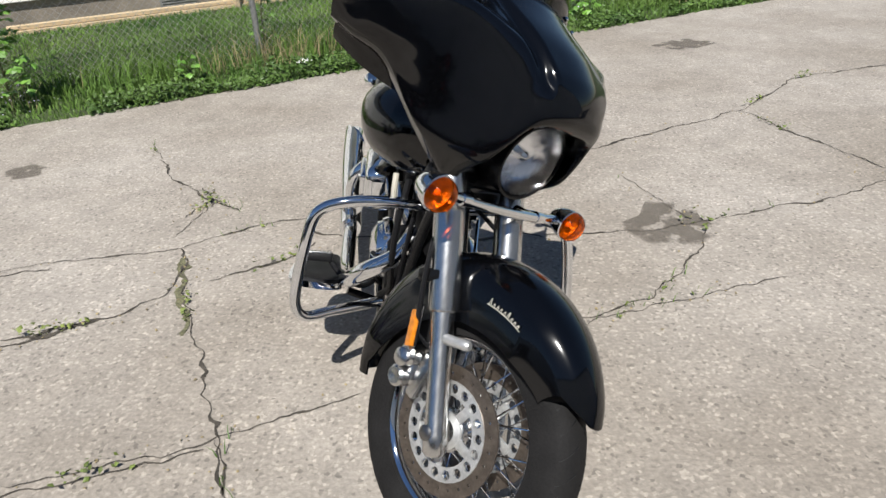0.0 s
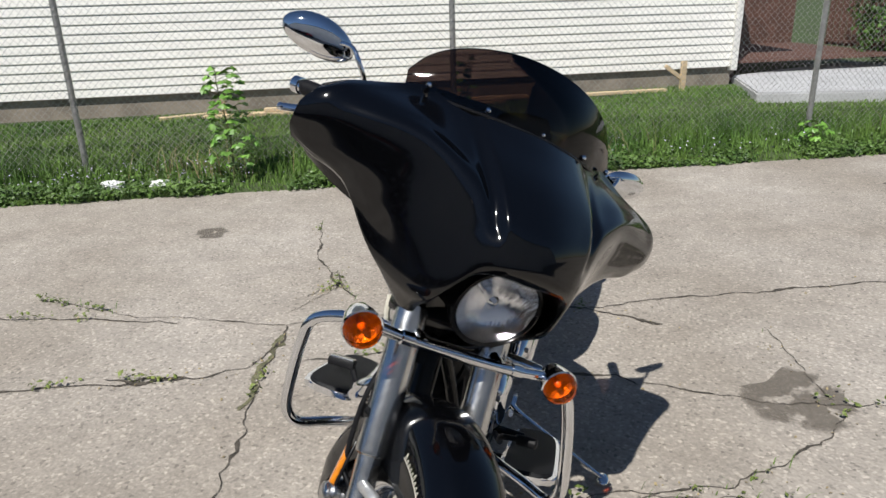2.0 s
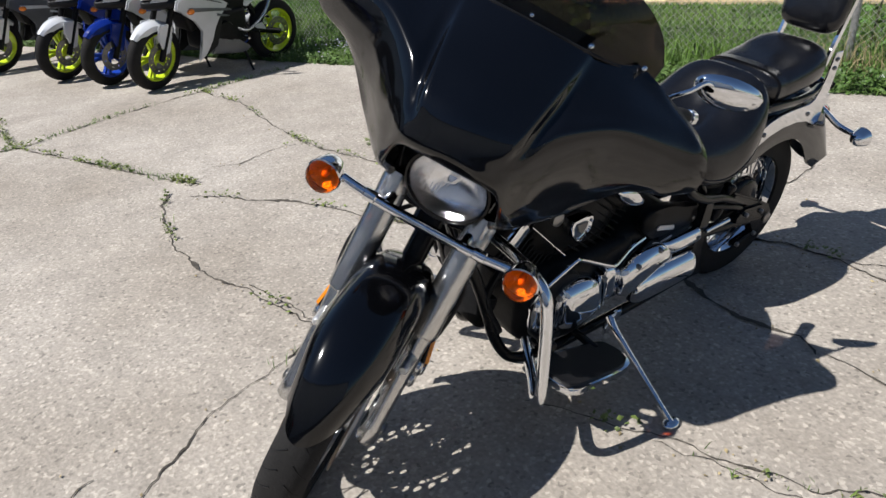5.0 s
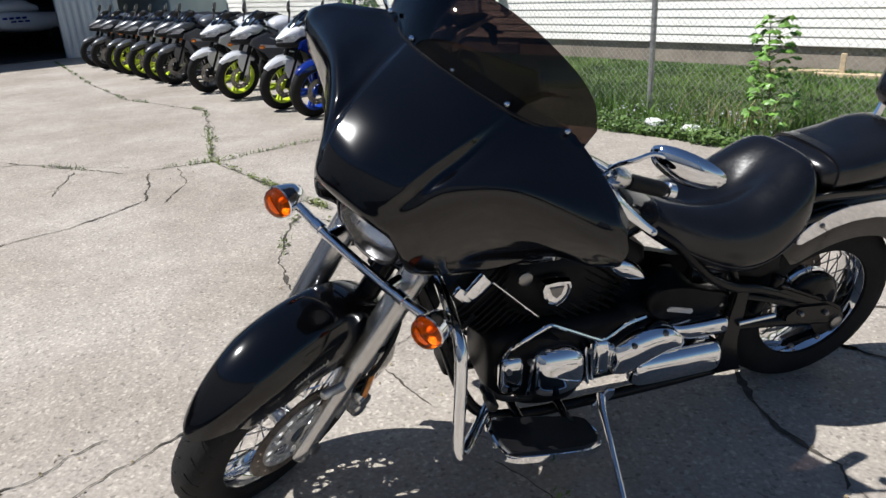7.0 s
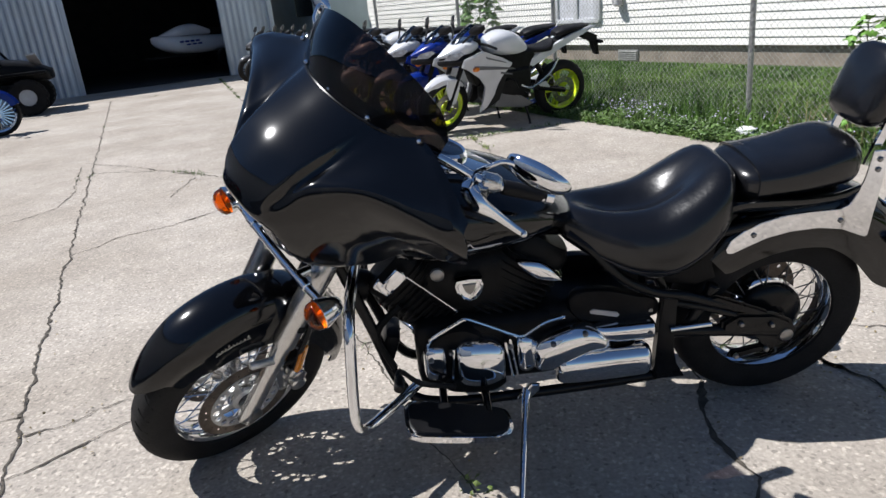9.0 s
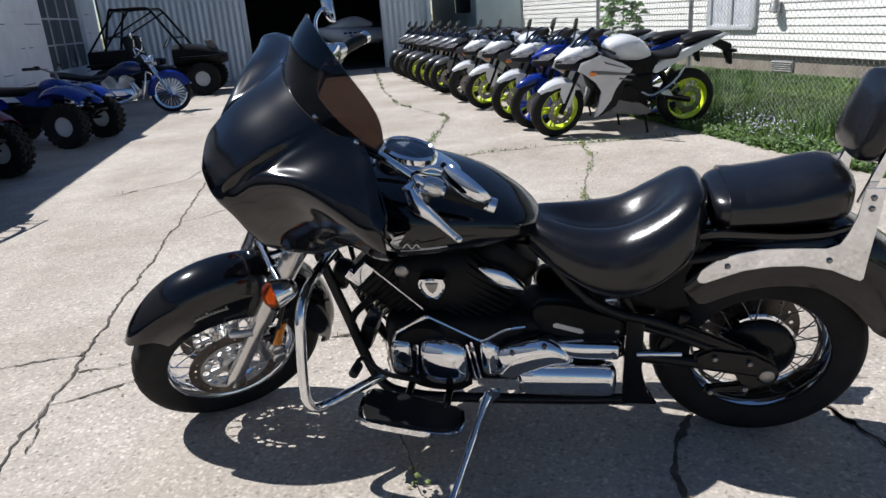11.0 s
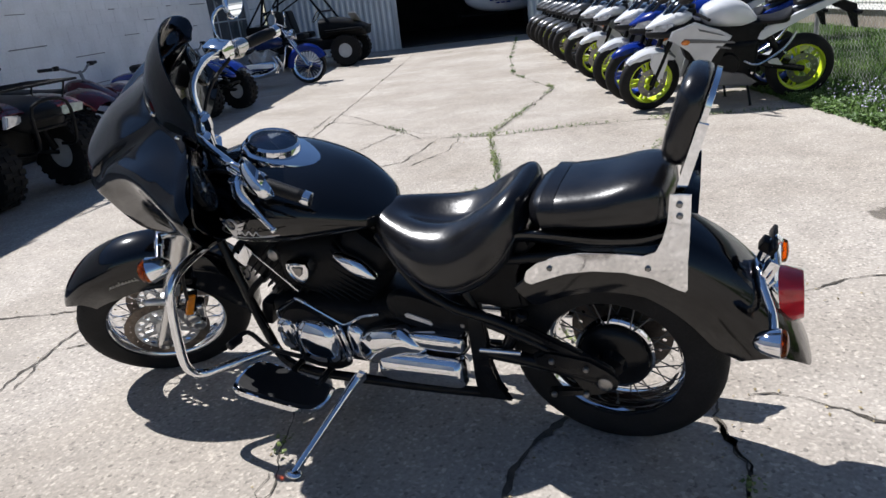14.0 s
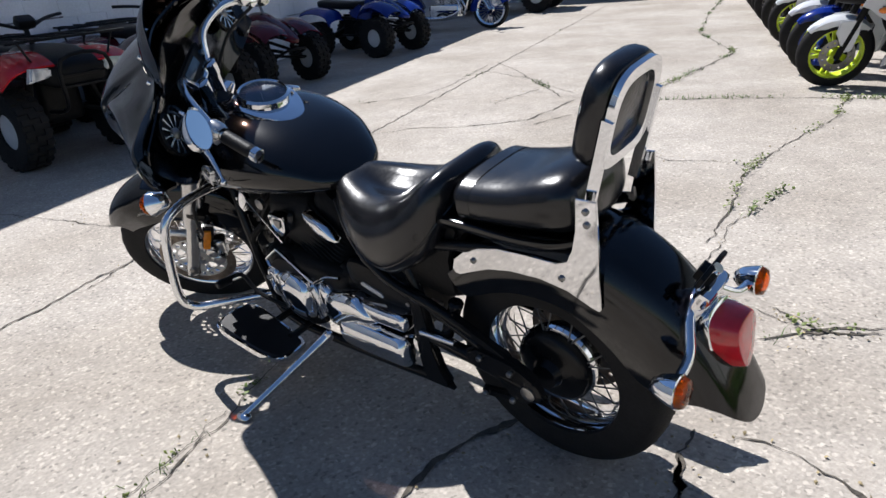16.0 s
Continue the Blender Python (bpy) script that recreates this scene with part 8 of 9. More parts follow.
for k, (a, lab, *mats) in enumerate(ROW):
    made.append(sport_bike(lab, *mats, row_pose(a, k)))
for k, (a, i) in enumerate(((-9.8, 6), (-10.6, 6), (-11.2, 6), (-12.2, 5), (-13.0, 5))):
    copy_thing(made[i], row_pose(a, k + 20))


# ---- quads ----
def knobbly_wheel(parent, name, c, r, w, m=None):
    place = (m or Matrix()) @ Matrix.Translation(c) @ ALONG_Y
    bm = bmesh.new()
    ring_lathe(bm, [(r * 0.45, w * 0.4), (r * 0.7, w * 0.5), (r * 0.93, w * 0.47), (r * 0.97, w * 0.3), (r * 0.97, -w * 0.3), (r * 0.93, -w * 0.47), (r * 0.7, -w * 0.5), (r * 0.45, -w * 0.4)], n=32)
    t = part(name, bm, RUBBER, parent, "chunky knobbly tyre", place)
    bm = bmesh.new()
    for k in range(22):
        for s in (-1, 0, 1):
            a = 2 * math.pi * (k + 0.5 * (s == 0)) / 22
            box(bm, 0.03, 0.045, w * 0.26, Matrix.Rotation(a, 4, "Z") @ pose(r * 0.965, 0, s * w * 0.32))
    tagged(part("tread", bm, RUBBER, t), kind="stuff")
    bm = bmesh.new()
    lathe(bm, [(r * 0.47, w * 0.3), (r * 0.44, w * 0.36), (r * 0.3, w * 0.26), (r * 0.16, w * 0.3), (r * 0.14, w * 0.36), (0.01, w * 0.37)], n=24)
    lathe(bm, [(r * 0.47, -w * 0.3), (r * 0.3, -w * 0.26), (0.01, -w * 0.3)], n=24)
    part("rim", bm, PALESTEEL, t)
    return t


def sport_quad(label, paint, m):
    q = thing("quad_bike", label, "quad bike", m, group="quads along the wall")
    for s in (1, -1):
        knobbly_wheel(q, "front_wheel", (1.25, s * 0.42, 0.275), 0.275, 0.2)
        knobbly_wheel(q, "rear_wheel", (0.0, s * 0.40, 0.25), 0.25, 0.28)
    bm = bmesh.new()
    box(bm, 0.6, 0.26, 0.3, pose(0.6, 0, 0.4), 0.05, 3)
    tube(bm, [(0, -0.35, 0.25), (0, 0.35, 0.25)], 0.03, 8)
    tube(bm, [(0.0, 0, 0.26), (0.35, 0, 0.4)], 0.05, 10)
    for s in (1, -1):
        tube(bm, [(0.1, s * 0.13, 0.55), (0.6, s * 0.16, 0.52), (1.0, s * 0.14, 0.45), (1.35, s * 0.08, 0.4)], 0.02, 8, smooth=3)
        tube(bm, [(1.0, s * 0.1, 0.32), (1.25, s * 0.34, 0.28)], 0.016, 8)
        tube(bm, [(1.25, s * 0.1, 0.36), (1.27, s * 0.34, 0.29)], 0.014, 8)
        rod(bm, (1.18, s * 0.14, 0.62), (1.22, s * 0.3, 0.32), 0.028)
        box(bm, 0.3, 0.1, 0.02, pose(0.62, s * 0.3, 0.3), 0.01)
    tube(bm, [(1.3, -0.16, 0.34), (1.5, -0.14, 0.42), (1.5, 0.14, 0.42), (1.3, 0.16, 0.34)], 0.016, 8, smooth=3)
    lathe(bm, [(0.07, -0.15), (0.09, -0.13), (0.09, 0.15), (0.06, 0.17)], Matrix.Translation((0.62, 0, 0.38)) @ ALONG_Y, 20)
    part("chassis", bm, ENGINE, q)
    bm = bmesh.new()
    for s in (1, -1):
        rod(bm, (1.17, s * 0.15, 0.62), (1.2, s * 0.22, 0.45), 0.02)
    lathe(bm, [(0.055, 0), (0.06, 0.02), (0.03, 0.035)], Matrix.Translation((0.62, 0.17, 0.4)) @ ALONG_Y, 18)
    part("cover", bm, ALU, q)
    bm = bmesh.new()      # tank and nose
    loft_x(bm, [(0.72, 0.06, 0.66, 0.78), (0.82, 0.12, 0.62, 0.84), (0.95, 0.14, 0.58, 0.85), (1.1, 0.12, 0.56, 0.80), (1.3, 0.11, 0.54, 0.70), (1.48, 0.08, 0.50, 0.58), (1.54, 0.02, 0.5, 0.54)], 20, 2.8, 3)
    part("nose", bm, paint, q)
    for s in (1, -1):
        bm = bmesh.new()
        rows_ = [[Vector((x, s * y, z)) for y, z in ((0.1, z0), (0.22, z0 + 0.03), (0.36, z0 + 0.01), (0.44, z0 - 0.05))] for x, z0 in ((0.9, 0.58), (1.0, 0.70), (1.2, 0.73), (1.4, 0.66), (1.5, 0.58))]
        thick_sheet(bm, grid_surface(rows_, 3, 3), 0.012)
        part("front_mudguard", bm, paint, q)
        bm = bmesh.new()
        rows_ = [[Vector((x, s * y, z)) for y, z in ((0.12, z0), (0.24, z0 + 0.02), (0.38, z0), (0.46, z0 - 0.06))] for x, z0 in ((0.34, 0.5), (0.26, 0.62), (0.08, 0.68), (-0.15, 0.69), (-0.3, 0.66))]
        thick_sheet(bm, grid_surface(rows_, 3, 3), 0.012)
        part("rear_mudguard", bm, paint, q)
        bm = bmesh.new()
        slab(bm, [(1.52, 0.57), (1.4, 0.66), (1.34, 0.62), (1.46, 0.55)], 0.06, Matrix.Translation((0, s * 0.15, 0)) @ pose(0, 0, 0, 90), 0.01)
        part("headlamp", bm, LAMPDARK, q)
        bm = bmesh.new()
        slab(bm, [(1.46, 0.60), (1.2, 0.755), (1.02, 0.77), (1.02, 0.745), (1.2, 0.72)], 0.006, Matrix.Translation((0, s * 0.128, 0)) @ pose(0, 0, 0, 90))
        part("decal", bm, WHITEPAINT, q, "white slash decal on the nose")
        bm = bmesh.new()
        slab(bm, [(0.98, 0.66), (0.72, 0.72), (0.5, 0.62), (0.55, 0.55), (0.8, 0.5), (0.95, 0.52)], 0.03, Matrix.Translation((0, s * 0.16, 0)) @ pose(0, 0, 0, 90), 0.01)
        part("side_panel", bm, paint, q)
        turns = []
        for k in range(49):
            f = k / 48
            p = Vector((1.17 + 0.05 * f, s * (0.15 + 0.15 * f), 0.64 - 0.3 * f))
            a = 2 * math.pi * 6 * f
            turns.append(p + Vector((0.034 * math.cos(a), 0.034 * math.sin(a), 0)))
        bm = bmesh.new()
        tube(bm, turns, 0.006, 6)
        part("spring", bm, PALESTEEL, q, "pale coil spring")
    bm = bmesh.new()
    loft_x(bm, [(0.76, 0.09, 0.66, 0.78), (0.6, 0.11, 0.65, 0.765), (0.3, 0.14, 0.65, 0.77), (0.0, 0.14, 0.67, 0.79), (-0.2, 0.12, 0.69, 0.80), (-0.28, 0.04, 0.72, 0.77)], 20, 3.2, 3)
    part("seat", bm, PLASTIC, q, "long black seat")
    bm = bmesh.new()
    tube(bm, [(0.84, -0.38, 1.0), (0.92, -0.2, 0.99), (0.97, -0.06, 0.93), (0.97, 0.06, 0.93), (0.92, 0.2, 0.99), (0.84, 0.38, 1.0)], 0.012, 8, smooth=4)
    rod(bm, (0.97, 0, 0.94), (1.05, 0, 0.7), 0.018)
    bar_ = part("handlebar", bm, STEEL, q)
    for s in (1, -1):
        bm = bmesh.new()
        rod(bm, (0.83, s * 0.4, 1.0), (0.885, s * 0.27, 0.996), 0.019, n=10)
        box(bm, 0.06, 0.05, 0.05, pose(0.91, s * 0.24, 1.0), 0.012)
        part("grip", bm, PLASTIC, bar_)
    return q


def utility_quad(label, paint, m):
    q = thing("quad_bike", label, "quad bike", m, group="quads along the wall")
    for s in (1, -1):
        knobbly_wheel(q, "front_wheel", (1.27, s * 0.43, 0.31), 0.31, 0.22)
        knobbly_wheel(q, "rear_wheel", (0.0, s * 0.42, 0.31), 0.31, 0.27)
    bm = bmesh.new()
    box(bm, 1.2, 0.34, 0.36, pose(0.62, 0, 0.46), 0.06, 3)
    for s in (1, -1):
        box(bm, 0.5, 0.16, 0.03, pose(0.62, s * 0.36, 0.34), 0.01)
        tube(bm, [(1.1, s * 0.1, 0.4), (1.27, s * 0.34, 0.32)], 0.02, 8)
        rod(bm, (1.22, s * 0.2, 0.75), (1.26, s * 0.32, 0.36), 0.032)
    tube(bm, [(0, -0.35, 0.31), (0, 0.35, 0.31)], 0.04, 8)
    part("chassis", bm, ENGINE, q)
    bm = bmesh.new()
    loft_x(bm, [(0.8, 0.16, 0.66, 0.86), (0.95, 0.2, 0.66, 0.9), (1.2, 0.3, 0.66, 0.88), (1.42, 0.3, 0.62, 0.84), (1.56, 0.24, 0.58, 0.78), (1.6, 0.1, 0.6, 0.74)], 24, 3.4, 3)
    part("front_body", bm, ENGINE, q, "black plastic front body")
    for s in (1, -1):
        bm = bmesh.new()
        rows_ = [[Vector((x, s * y, z)) for y, z in ((0.18, z0 + 0.02), (0.36, z0 + 0.02), (0.5, z0 - 0.02), (0.6, z0 - 0.1))] for x, z0 in ((0.85, 0.62), (0.95, 0.78), (1.15, 0.84), (1.4, 0.82), (1.58, 0.74))]
        thick_sheet(bm, grid_surface(rows_, 3, 3), 0.014)
        part("front_mudguard", bm, paint, q)
        bm = bmesh.new()
        rows_ = [[Vector((x, s * y, z)) for y, z in ((0.14, z0 + 0.02), (0.34, z0 + 0.02), (0.5, z0 - 0.02), (0.6, z0 - 0.1))] for x, z0 in ((0.4, 0.6), (0.3, 0.76), (0.1, 0.8), (-0.15, 0.8), (-0.34, 0.74))]
        thick_sheet(bm, grid_surface(rows_, 3, 3), 0.014)
        part("rear_mudguard", bm, paint, q)
        bm = bmesh.new()
        slab(bm, [(-0.12, -0.05), (0.1, -0.035), (0.12, 0.03), (-0.08, 0.05)], 0.05, Matrix.Translation((1.575, s * 0.31, 0.72)) @ pose(0, 0, 0, 90, 0, 90 - s * 18), 0.012)
        part("headlamp", bm, surface("pale_headlamp", (0.6, 0.62, 0.64), 0.08, 0.3, vary=0.2, scale=30, coat=1.0), q, "clear headlamp")
    bm = bmesh.new()
    for z in (0.6, 0.68):
        box(bm, 0.03, 0.34, 0.02, pose(1.62, 0, z), 0.004)
    tube(bm, [(1.45, -0.24, 0.42), (1.66, -0.2, 0.46), (1.68, -0.18, 0.8), (1.68, 0.18, 0.8), (1.66, 0.2, 0.46), (1.45, 0.24, 0.42)], 0.016, 8, smooth=4)
    part("bumper", bm, ENGINE, q, "black tubular bumper and grille")
    for x0, x1, z in ((1.05, 1.62, 0.93), (-0.42, 0.15, 0.9)):
        bm = bmesh.new()
        tube(bm, [(x0, -0.42, z + 0.03), (x1, -0.42, z + 0.03), (x1, 0.42, z + 0.03), (x0, 0.42, z + 0.03), (x0, -0.42, z + 0.03)], 0.011, 6)
        rk = part("rack", bm, ENGINE, q, "black tubular cargo rack")
        for k in range(5):
            bm = bmesh.new()
            y = -0.34 + 0.17 * k
            tube(bm, [(x0, y, z + 0.03), (x1, y, z + 0.03)], 0.01, 6)
            part("rack_bar", bm, ENGINE, rk)
        for k in range(1, 3):
            bm = bmesh.new()
            x = x0 + (x1 - x0) * k / 3
            tube(bm, [(x, -0.42, z + 0.018), (x, 0.42, z + 0.018)], 0.01, 6)
            part("rack_bar", bm, ENGINE, rk)
        for x in (x0 + 0.1, x1 - 0.1):
            for y in (-0.38, 0.38):
                bm = bmesh.new()
                rod(bm, (x, y, z + 0.03), (x, y * 0.8, z - 0.14), 0.009, n=6)
                part("rack_leg", bm, ENGINE, rk)
    bm = bmesh.new()
    loft_x(bm, [(0.82, 0.1, 0.78, 0.88), (0.6, 0.15, 0.76, 0.9), (0.3, 0.17, 0.78, 0.9), (0.05, 0.16, 0.8, 0.93), (-0.02, 0.06, 0.82, 0.9)], 20, 3.2, 3)
    part("seat", bm, PLASTIC, q, "wide black seat")
    bm = bmesh.new()
    tube(bm, [(0.8, -0.4, 1.1), (0.9, -0.2, 1.08), (0.96, 0, 1.02), (0.9, 0.2, 1.08), (0.8, 0.4, 1.1)], 0.014, 8, smooth=4)
    rod(bm, (0.95, 0, 1.03), (1.02, 0, 0.8), 0.02)
    box(bm, 0.1, 0.14, 0.08, pose(0.97, 0, 1.07, 0, 30), 0.02)
    part("handlebar", bm, PLASTIC, q)
    return q


def facing(x, y, deg, back=1.25):
    """A pose from the middle of the front axle and the heading."""
    d = Matrix.Rotation(radians(deg), 3, "Z") @ Vector((back, 0, 0))
    return pose(x - d.x, y - d.y, 0, 0, 0, deg)


sport_quad("blue sport quad bike with knobbly tyres, parked in shade", BLUEPAINT, facing(-5.42, -4.24, 101))
sport_quad("maroon sport quad bike with knobbly tyres, parked in shade", MAROON, facing(-3.0, -3.36, 101))
utility_quad("dark maroon utility quad bike with black cargo racks, parked in shade", MAROON, facing(-1.5, -2.45, 103, 1.27))
utility_quad("red utility quad bike with black cargo racks, parked in shade", REDPAINT, facing(-0.21, -2.0, 104, 1.27))


def blue_cruiser(m):
    c = thing("cruiser_motorcycle", "blue cruiser motorcycle with a large many-spoked front wheel, in shade", "motorcycle", m)
    L = 1.62
    for nm, x, r, w in (("front_wheel", L, 0.335, 0.11), ("rear_wheel", 0.0, 0.31, 0.15)):
        place = Matrix.Translation((x, 0, r)) @ ALONG_Y
        bm = bmesh.new()
        rr = r * 0.8 if x else r * 0.68
        ring_lathe(bm, [(rr, w * 0.4), (rr + (r - rr) * 0.7, w * 0.5), (r, w * 0.15), (r, -w * 0.15), (rr + (r - rr) * 0.7, -w * 0.5), (rr, -w * 0.4)], n=48)
        t = part(nm, bm, RUBBER, c, "", place)
        bm = bmesh.new()
        ring_lathe(bm, [(rr + 0.008, w * 0.42), (rr - 0.02, w * 0.34), (rr - 0.025, -w * 0.34), (rr + 0.008, -w * 0.42)], n=48)
        for k in range(24):
            slab(bm, [(0.05, -0.008), (rr - 0.015, -0.011), (rr - 0.015, 0.011), (0.05, 0.008)], 0.012, Matrix.Rotation(2 * math.pi * k / 24, 4, "Z"))
        lathe(bm, [(0.055, -0.05), (0.06, 0.0), (0.055, 0.05)], n=18)
        part("rim", bm, CHROME, t, "chrome rim with flat spokes")
    for nm, x, r, t0, t1 in (("front_fender", L, 0.335, 20, 185), ("rear_fender", 0.0, 0.31, 20, 190)):
        bm = bmesh.new()
        rows = []
        for i in range(19):
            th = radians(t0 + (t1 - t0) * i / 18)
            w, R = 0.09 if x else 0.11, r + 0.04
            rows.append([Vector((x + (R - d) * math.cos(th), y, r + (R - d) * math.sin(th))) for y, d in ((-w, 0.13), (-w, 0.04), (-w * 0.6, 0), (w * 0.6, 0), (w, 0.04), (w, 0.13), (w * 0.92, 0.13), (w * 0.6, 0.01), (-w * 0.6, 0.01), (-w * 0.92, 0.13))])
        rings(bm, rows)
        part(nm, bm, BLUEPAINT, c)
    bm = bmesh.new()
    for s in (1, -1):
        rod(bm, (L, s * 0.1, 0.32), (L - 0.36, s * 0.1, 0.98), 0.026, n=12)
    part("fork", bm, CHROME, c)
    bm = bmesh.new()
    loft_x(bm, [(1.2, 0.06, 0.72, 0.84), (1.08, 0.13, 0.68, 0.9), (0.9, 0.15, 0.66, 0.89), (0.72, 0.11, 0.66, 0.8), (0.62, 0.04, 0.68, 0.74)], 22, 2.4, 3)
    part("fuel_tank", bm, NIGHTBLUE, c)
    bm = bmesh.new()
    loft_x(bm, [(0.68, 0.08, 0.66, 0.73), (0.5, 0.15, 0.62, 0.71), (0.25, 0.16, 0.62, 0.74), (0.0, 0.13, 0.68, 0.8), (-0.2, 0.1, 0.72, 0.82), (-0.25, 0.03, 0.74, 0.8)], 22, 3, 3)
    part("seat", bm, LEATHER, c)
    bm = bmesh.new()
    box(bm, 0.6, 0.24, 0.26, pose(0.75, 0, 0.33), 0.05, 3)
    part("engine", bm, CHROME, c)
    for p, q_ in (((0.82, 0, 0.42), (1.0, 0, 0.68)), ((0.74, 0, 0.42), (0.6, 0, 0.66))):
        mm, ll = aim(p, q_)
        bm = bmesh.new()
        rod(bm, p, q_, 0.055, n=14)
        jug = part("cylinder", bm, ENGINE, c)
        fin = None
        for k in range(8):
            spot = mm @ pose(0, 0, ll * (0.1 + 0.11 * k))
            if fin is None:
                bm = bmesh.new()
                box(bm, 0.16, 0.2, 0.012)
                fin = part("fin", bm, CHROME, jug, m=spot)
            else:
                again(fin, "fin", jug, spot)
    bm = bmesh.new()
    lathe(bm, [(0.1, 0), (0.1, 0.03), (0.07, 0.05), (0.01, 0.055)], Matrix.Translation((0.82, 0.12, 0.36)) @ ALONG_Y, 24)
    lathe(bm, [(0.085, 0), (0.085, 0.03), (0.05, 0.045), (0.01, 0.05)], Matrix.Translation((0.86, 0.14, 0.6)) @ ALONG_Y, 24)
    part("engine_cover", bm, CHROME, c)
    for s in (1, -1):
        bm = bmesh.new()
        tube(bm, [(1.2, s * 0.3, 1.08), (1.22, s * 0.33, 1.2), (1.2, s * 0.36, 1.26)], 0.008, 6, smooth=3)
        lathe(bm, [(0.02, -0.03), (0.06, -0.01), (0.062, 0.0), (0.01, 0.004)], Matrix.Translation((1.2, s * 0.38, 1.29)) @ pose(0, 0, 0, 0, -90), 18)
        part("mirror", bm, CHROME, c)
        bm = bmesh.new()
        tube(bm, [(1.28, s * 0.06, 0.7), (1.3, s * 0.22, 0.66), (1.28, s * 0.3, 0.5), (1.2, s * 0.26, 0.26)], 0.015, 8, smooth=4)
        part("engine_guard", bm, CHROME, c)
    bm = bmesh.new()
    for s in (1, -1):
        tube(bm, [(1.0, s * 0.12, 0.55), (1.08, s * 0.16, 0.35), (0.8, s * 0.19, 0.22), (0.3, s * 0.21, 0.22), (-0.4, s * 0.22, 0.28)], [0.022, 0.022, 0.025, 0.045, 0.048], 12, smooth=4)
    tube(bm, [(1.25, -0.38, 0.95), (1.2, -0.3, 1.08), (1.28, -0.1, 1.04), (1.28, 0.1, 1.04), (1.2, 0.3, 1.08), (1.25 - 0.2, 0.38, 0.98)], 0.014, 10, smooth=4)
    part("chrome_pipes", bm, CHROME, c)
    for y, z, r_ in ((0, 0.9, 0.085), (0.15, 0.86, 0.05), (-0.15, 0.86, 0.05)):
        bm = bmesh.new()
        lathe(bm, [(0.02, -0.1), (r_ * 0.8, -0.06), (r_, 0.0), (r_, 0.03), (r_ * 0.9, 0.034), (0.01, 0.04)], Matrix.Translation((1.4, y, z)) @ pose(0, 0, 0, 0, 90), 22)
        part("headlamp", bm, CHROME, c)
    bm = bmesh.new()
    for s in (1, -1):
        bm = bmesh.new()
        box(bm, 0.5, 0.2, 0.24, pose(-0.1, s * 0.27, 0.5), 0.05, 3)
        part("saddlebag", bm, NIGHTBLUE, c)
    return c


blue_cruiser(facing(-8.3, -5.05, 118, 1.62) @ pose(0, 0, 0.0, -6))


def side_by_side(m):
    u = thing("utility_vehicle", "black open side-by-side vehicle with a tubular roll cage, in shade", "vehicle", m)
    for s in (1, -1):
        for nm, x in (("front_wheel", 1.9), ("rear_wheel", 0.0)):
            knobbly_wheel(u, nm, (x, s * 0.58, 0.34), 0.34, 0.26)
    bm = bmesh.new()
    box(bm, 2.0, 0.9, 0.24, pose(0.95, 0, 0.5), 0.05, 3)
    box(bm, 0.8, 1.0, 0.36, pose(0.05, 0, 0.85), 0.05, 3)
    loft_x(bm, [(1.35, 0.6, 0.6, 1.05), (1.6, 0.58, 0.62, 1.05), (1.95, 0.52, 0.62, 0.98), (2.25, 0.42, 0.6, 0.86), (2.35, 0.3, 0.62, 0.78)], 26, 4, 3)
    for s in (1, -1):
        box(bm, 0.8, 0.3, 0.05, pose(1.9, s * 0.55, 0.78), 0.02)
        box(bm, 0.7, 0.3, 0.05, pose(0.0, s * 0.55, 0.76), 0.02)
    part("body", bm, ENGINE, u, "black plastic body")
    for s in (1, -1):
        bm = bmesh.new()
        box(bm, 0.45, 0.45, 0.14, pose(0.75, s * 0.28, 0.72), 0.05, 3)
        box(bm, 0.14, 0.45, 0.6, pose(0.5, s * 0.28, 1.0, 0, -12), 0.05, 3)
        part("seat", bm, PLASTIC, u)
        bm = bmesh.new()
        tube(bm, [(1.6, s * 0.58, 0.95), (1.25, s * 0.56, 1.5), (1.05, s * 0.54, 1.78), (0.9, s * 0.54, 1.82), (0.4, s * 0.54, 1.82), (0.25, s * 0.54, 1.76), (0.05, s * 0.56, 1.0)], 0.026, 10, smooth=4)
        tube(bm, [(0.35, s * 0.54, 1.8), (-0.3, s * 0.5, 1.0)], 0.022, 8)
        tube(bm, [(1.1, s * 0.54, 1.74), (0.15, s * 0.55, 1.25)], 0.018, 8)
        part("cage_rail", bm, ENGINE, u)
    for x, z in ((1.02, 1.79), (0.32, 1.8), (1.45, 1.2), (0.12, 1.3)):
        bm = bmesh.new()
        tube(bm, [(x, -0.55, z), (x, 0.55, z)], 0.022, 8)
        part("cage_bar", bm, ENGINE, u)
    bm = bmesh.new()
    ring_lathe(bm, [(0.17, -0.012), (0.18, 0), (0.17, 0.012), (0.155, 0)], Matrix.Translation((1.12, 0.28, 1.12)) @ pose(0, 0, 0, 0, -55), 24)
    part("steering_wheel", bm, PLASTIC, u)
    bm = bmesh.new()
    slab(bm, [(-0.5, -0.09), (0.5, -0.09), (0.46, 0.09), (-0.46, 0.09)], 0.03, Matrix.Translation((2.1, 0, 0.955)) @ pose(0, 0, 0, 0, 20, 90) , 0.01)
    part("hood_panel", bm, SILVERPAINT, u)
    return u


side_by_side(facing(-11.47, -6.45, 115, 1.9))

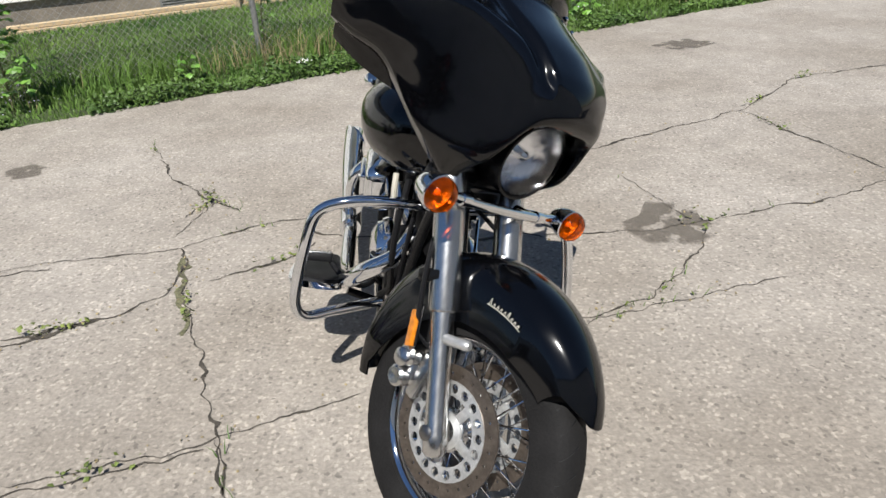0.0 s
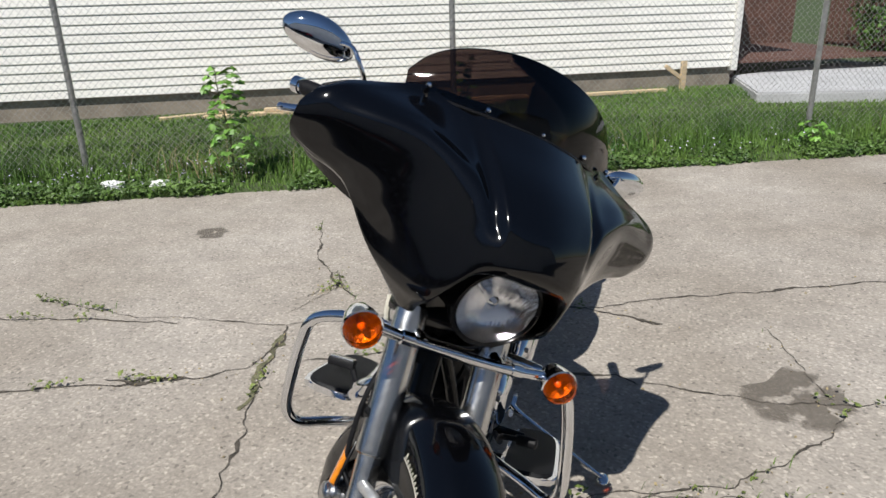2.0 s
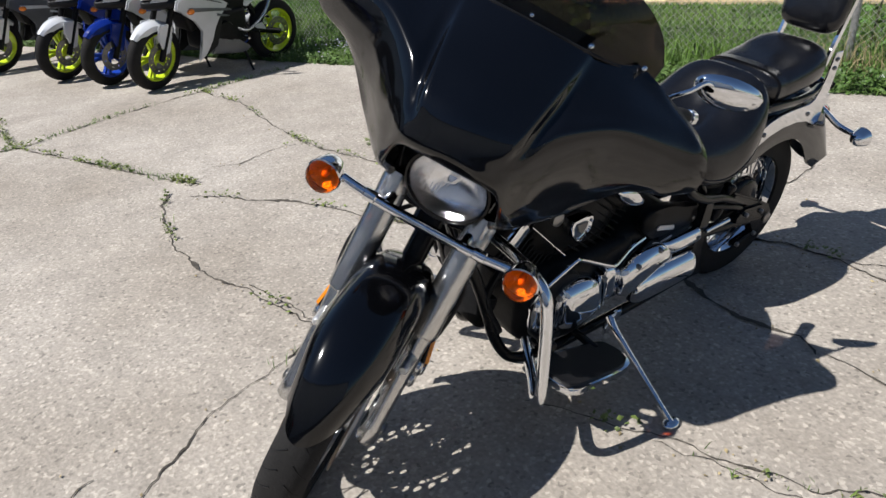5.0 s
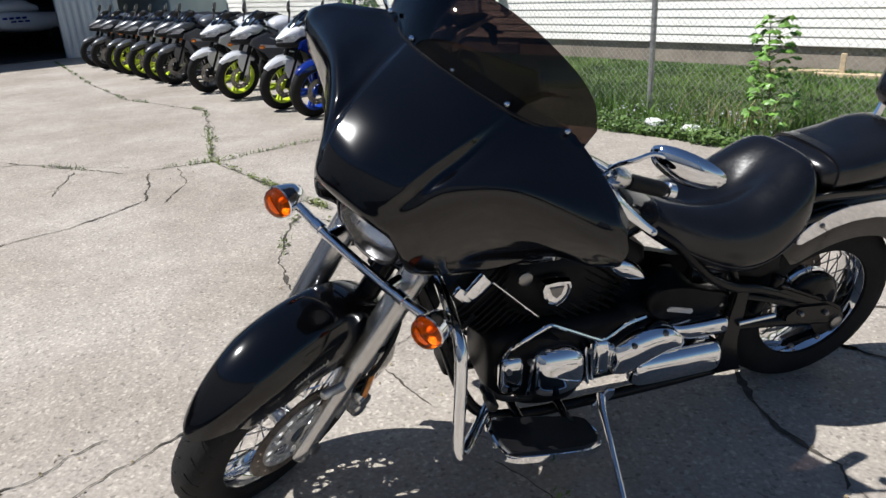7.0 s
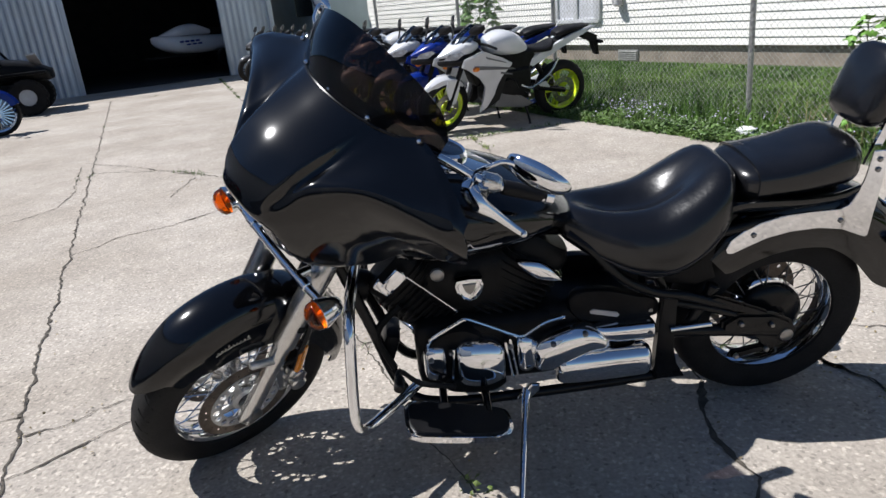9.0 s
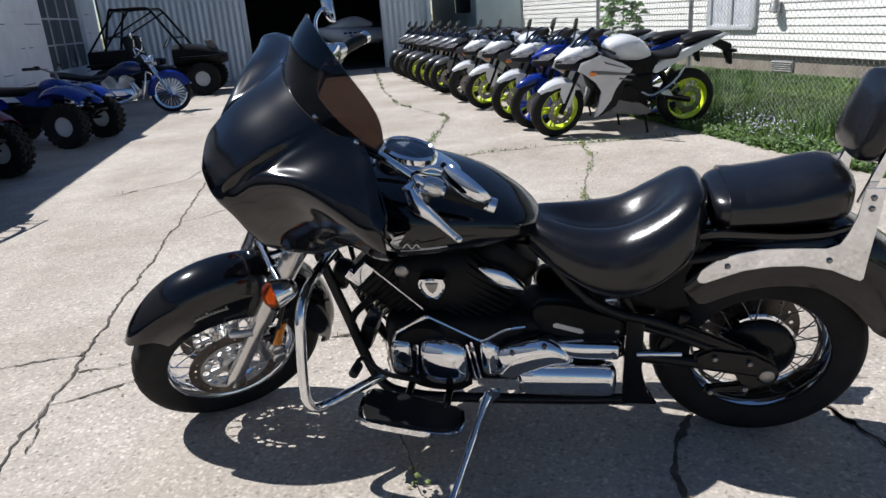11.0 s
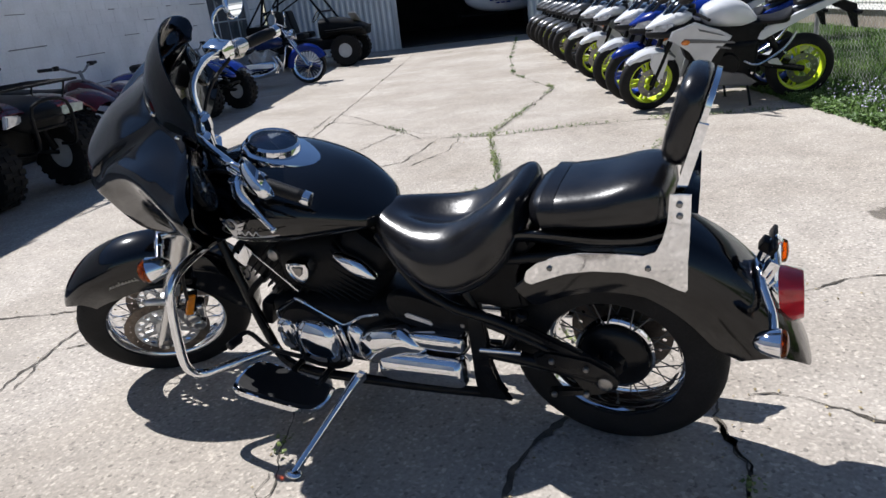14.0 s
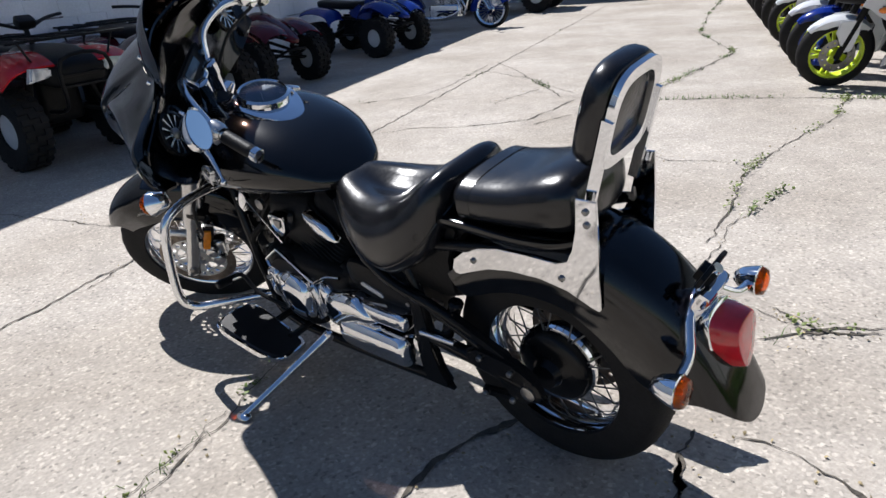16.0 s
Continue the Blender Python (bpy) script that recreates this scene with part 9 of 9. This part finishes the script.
# personal watercraft inside the workshop
def watercraft(m):
    w = thing("watercraft", "white personal watercraft on a low trailer inside the workshop", "watercraft", m)
    bm = bmesh.new()
    loft_x(bm, [(-1.3, 0.4, 0.55, 0.85), (-0.6, 0.5, 0.45, 0.88), (0.2, 0.52, 0.42, 0.92), (0.9, 0.4, 0.5, 0.96), (1.3, 0.16, 0.68, 0.98), (1.42, 0.03, 0.82, 0.94)], 24, 3, 3)
    part("hull", bm, WHITEPAINT, w)
    bm = bmesh.new()
    loft_x(bm, [(-0.2, 0.2, 0.9, 1.05), (0.2, 0.26, 0.9, 1.22), (0.6, 0.28, 0.9, 1.2), (1.0, 0.2, 0.9, 1.06), (1.2, 0.05, 0.92, 0.98)], 22, 2.6, 3)
    part("hood", bm, WHITEPAINT, w)
    bm = bmesh.new()
    for k in range(4):
        box(bm, 0.11, 0.006, 0.05, pose(0.35 + 0.15 * k, 0.515, 0.78))
    for k in range(3):
        box(bm, 0.12, 0.006, 0.04, pose(0.3 + 0.16 * k, 0.52, 0.7))
    part("side_marking", bm, BLUEPAINT, w, "blue bars of lettering")
    bm = bmesh.new()
    loft_x(bm, [(-1.1, 0.16, 0.86, 1.0), (-0.5, 0.18, 0.86, 1.06), (-0.1, 0.12, 0.88, 1.04)], 18, 3, 3)
    part("seat", bm, PLASTIC, w)
    bm = bmesh.new()
    for s in (1, -1):
        rod(bm, (-1.4, s * 0.35, 0.42), (1.6, s * 0.2, 0.42), 0.03)
        lathe(bm, [(0.24, -0.09), (0.26, 0), (0.24, 0.09)], Matrix.Translation((-0.3, s * 0.65, 0.26)) @ ALONG_Y, 24)
    rod(bm, (-0.3, -0.65, 0.3), (-0.3, 0.65, 0.3), 0.025)
    part("trailer", bm, ENGINE, w)
    return w


watercraft(at(-18.0, 4.6, 0.16, -75))

# box trailer and grille gate beyond the workshop corner
def box_trailer(m):
    t = thing("box_trailer", "white and teal box trailer parked beyond the workshop", "trailer", m)
    bm = bmesh.new()
    box(bm, 4.0, 2.0, 2.0, pose(0, 0, 1.45), 0.06, 3)
    part("body", bm, surface("faded_teal_panel", (0.42, 0.5, 0.52), 0.4, vary=0.1, scale=2), t)
    bm = bmesh.new()
    box(bm, 4.05, 2.05, 0.18, pose(0, 0, 2.45), 0.05)
    part("roof_edge", bm, WHITEPAINT, t)
    bm = bmesh.new()
    box(bm, 1.3, 0.03, 0.7, pose(1.0, -1.01, 1.6), 0.02)
    part("window", bm, LAMPDARK, t, "dark window")
    for s in (1, -1):
        for x in (-0.5, 0.3):
            bm = bmesh.new()
            lathe(bm, [(0.3, -0.1), (0.33, 0), (0.3, 0.1)], Matrix.Translation((x, s * 0.9, 0.33)) @ ALONG_Y, 24)
            part("wheel", bm, RUBBER, t)
    return t


box_trailer(at(-18.4, 8.4, 0, 4))
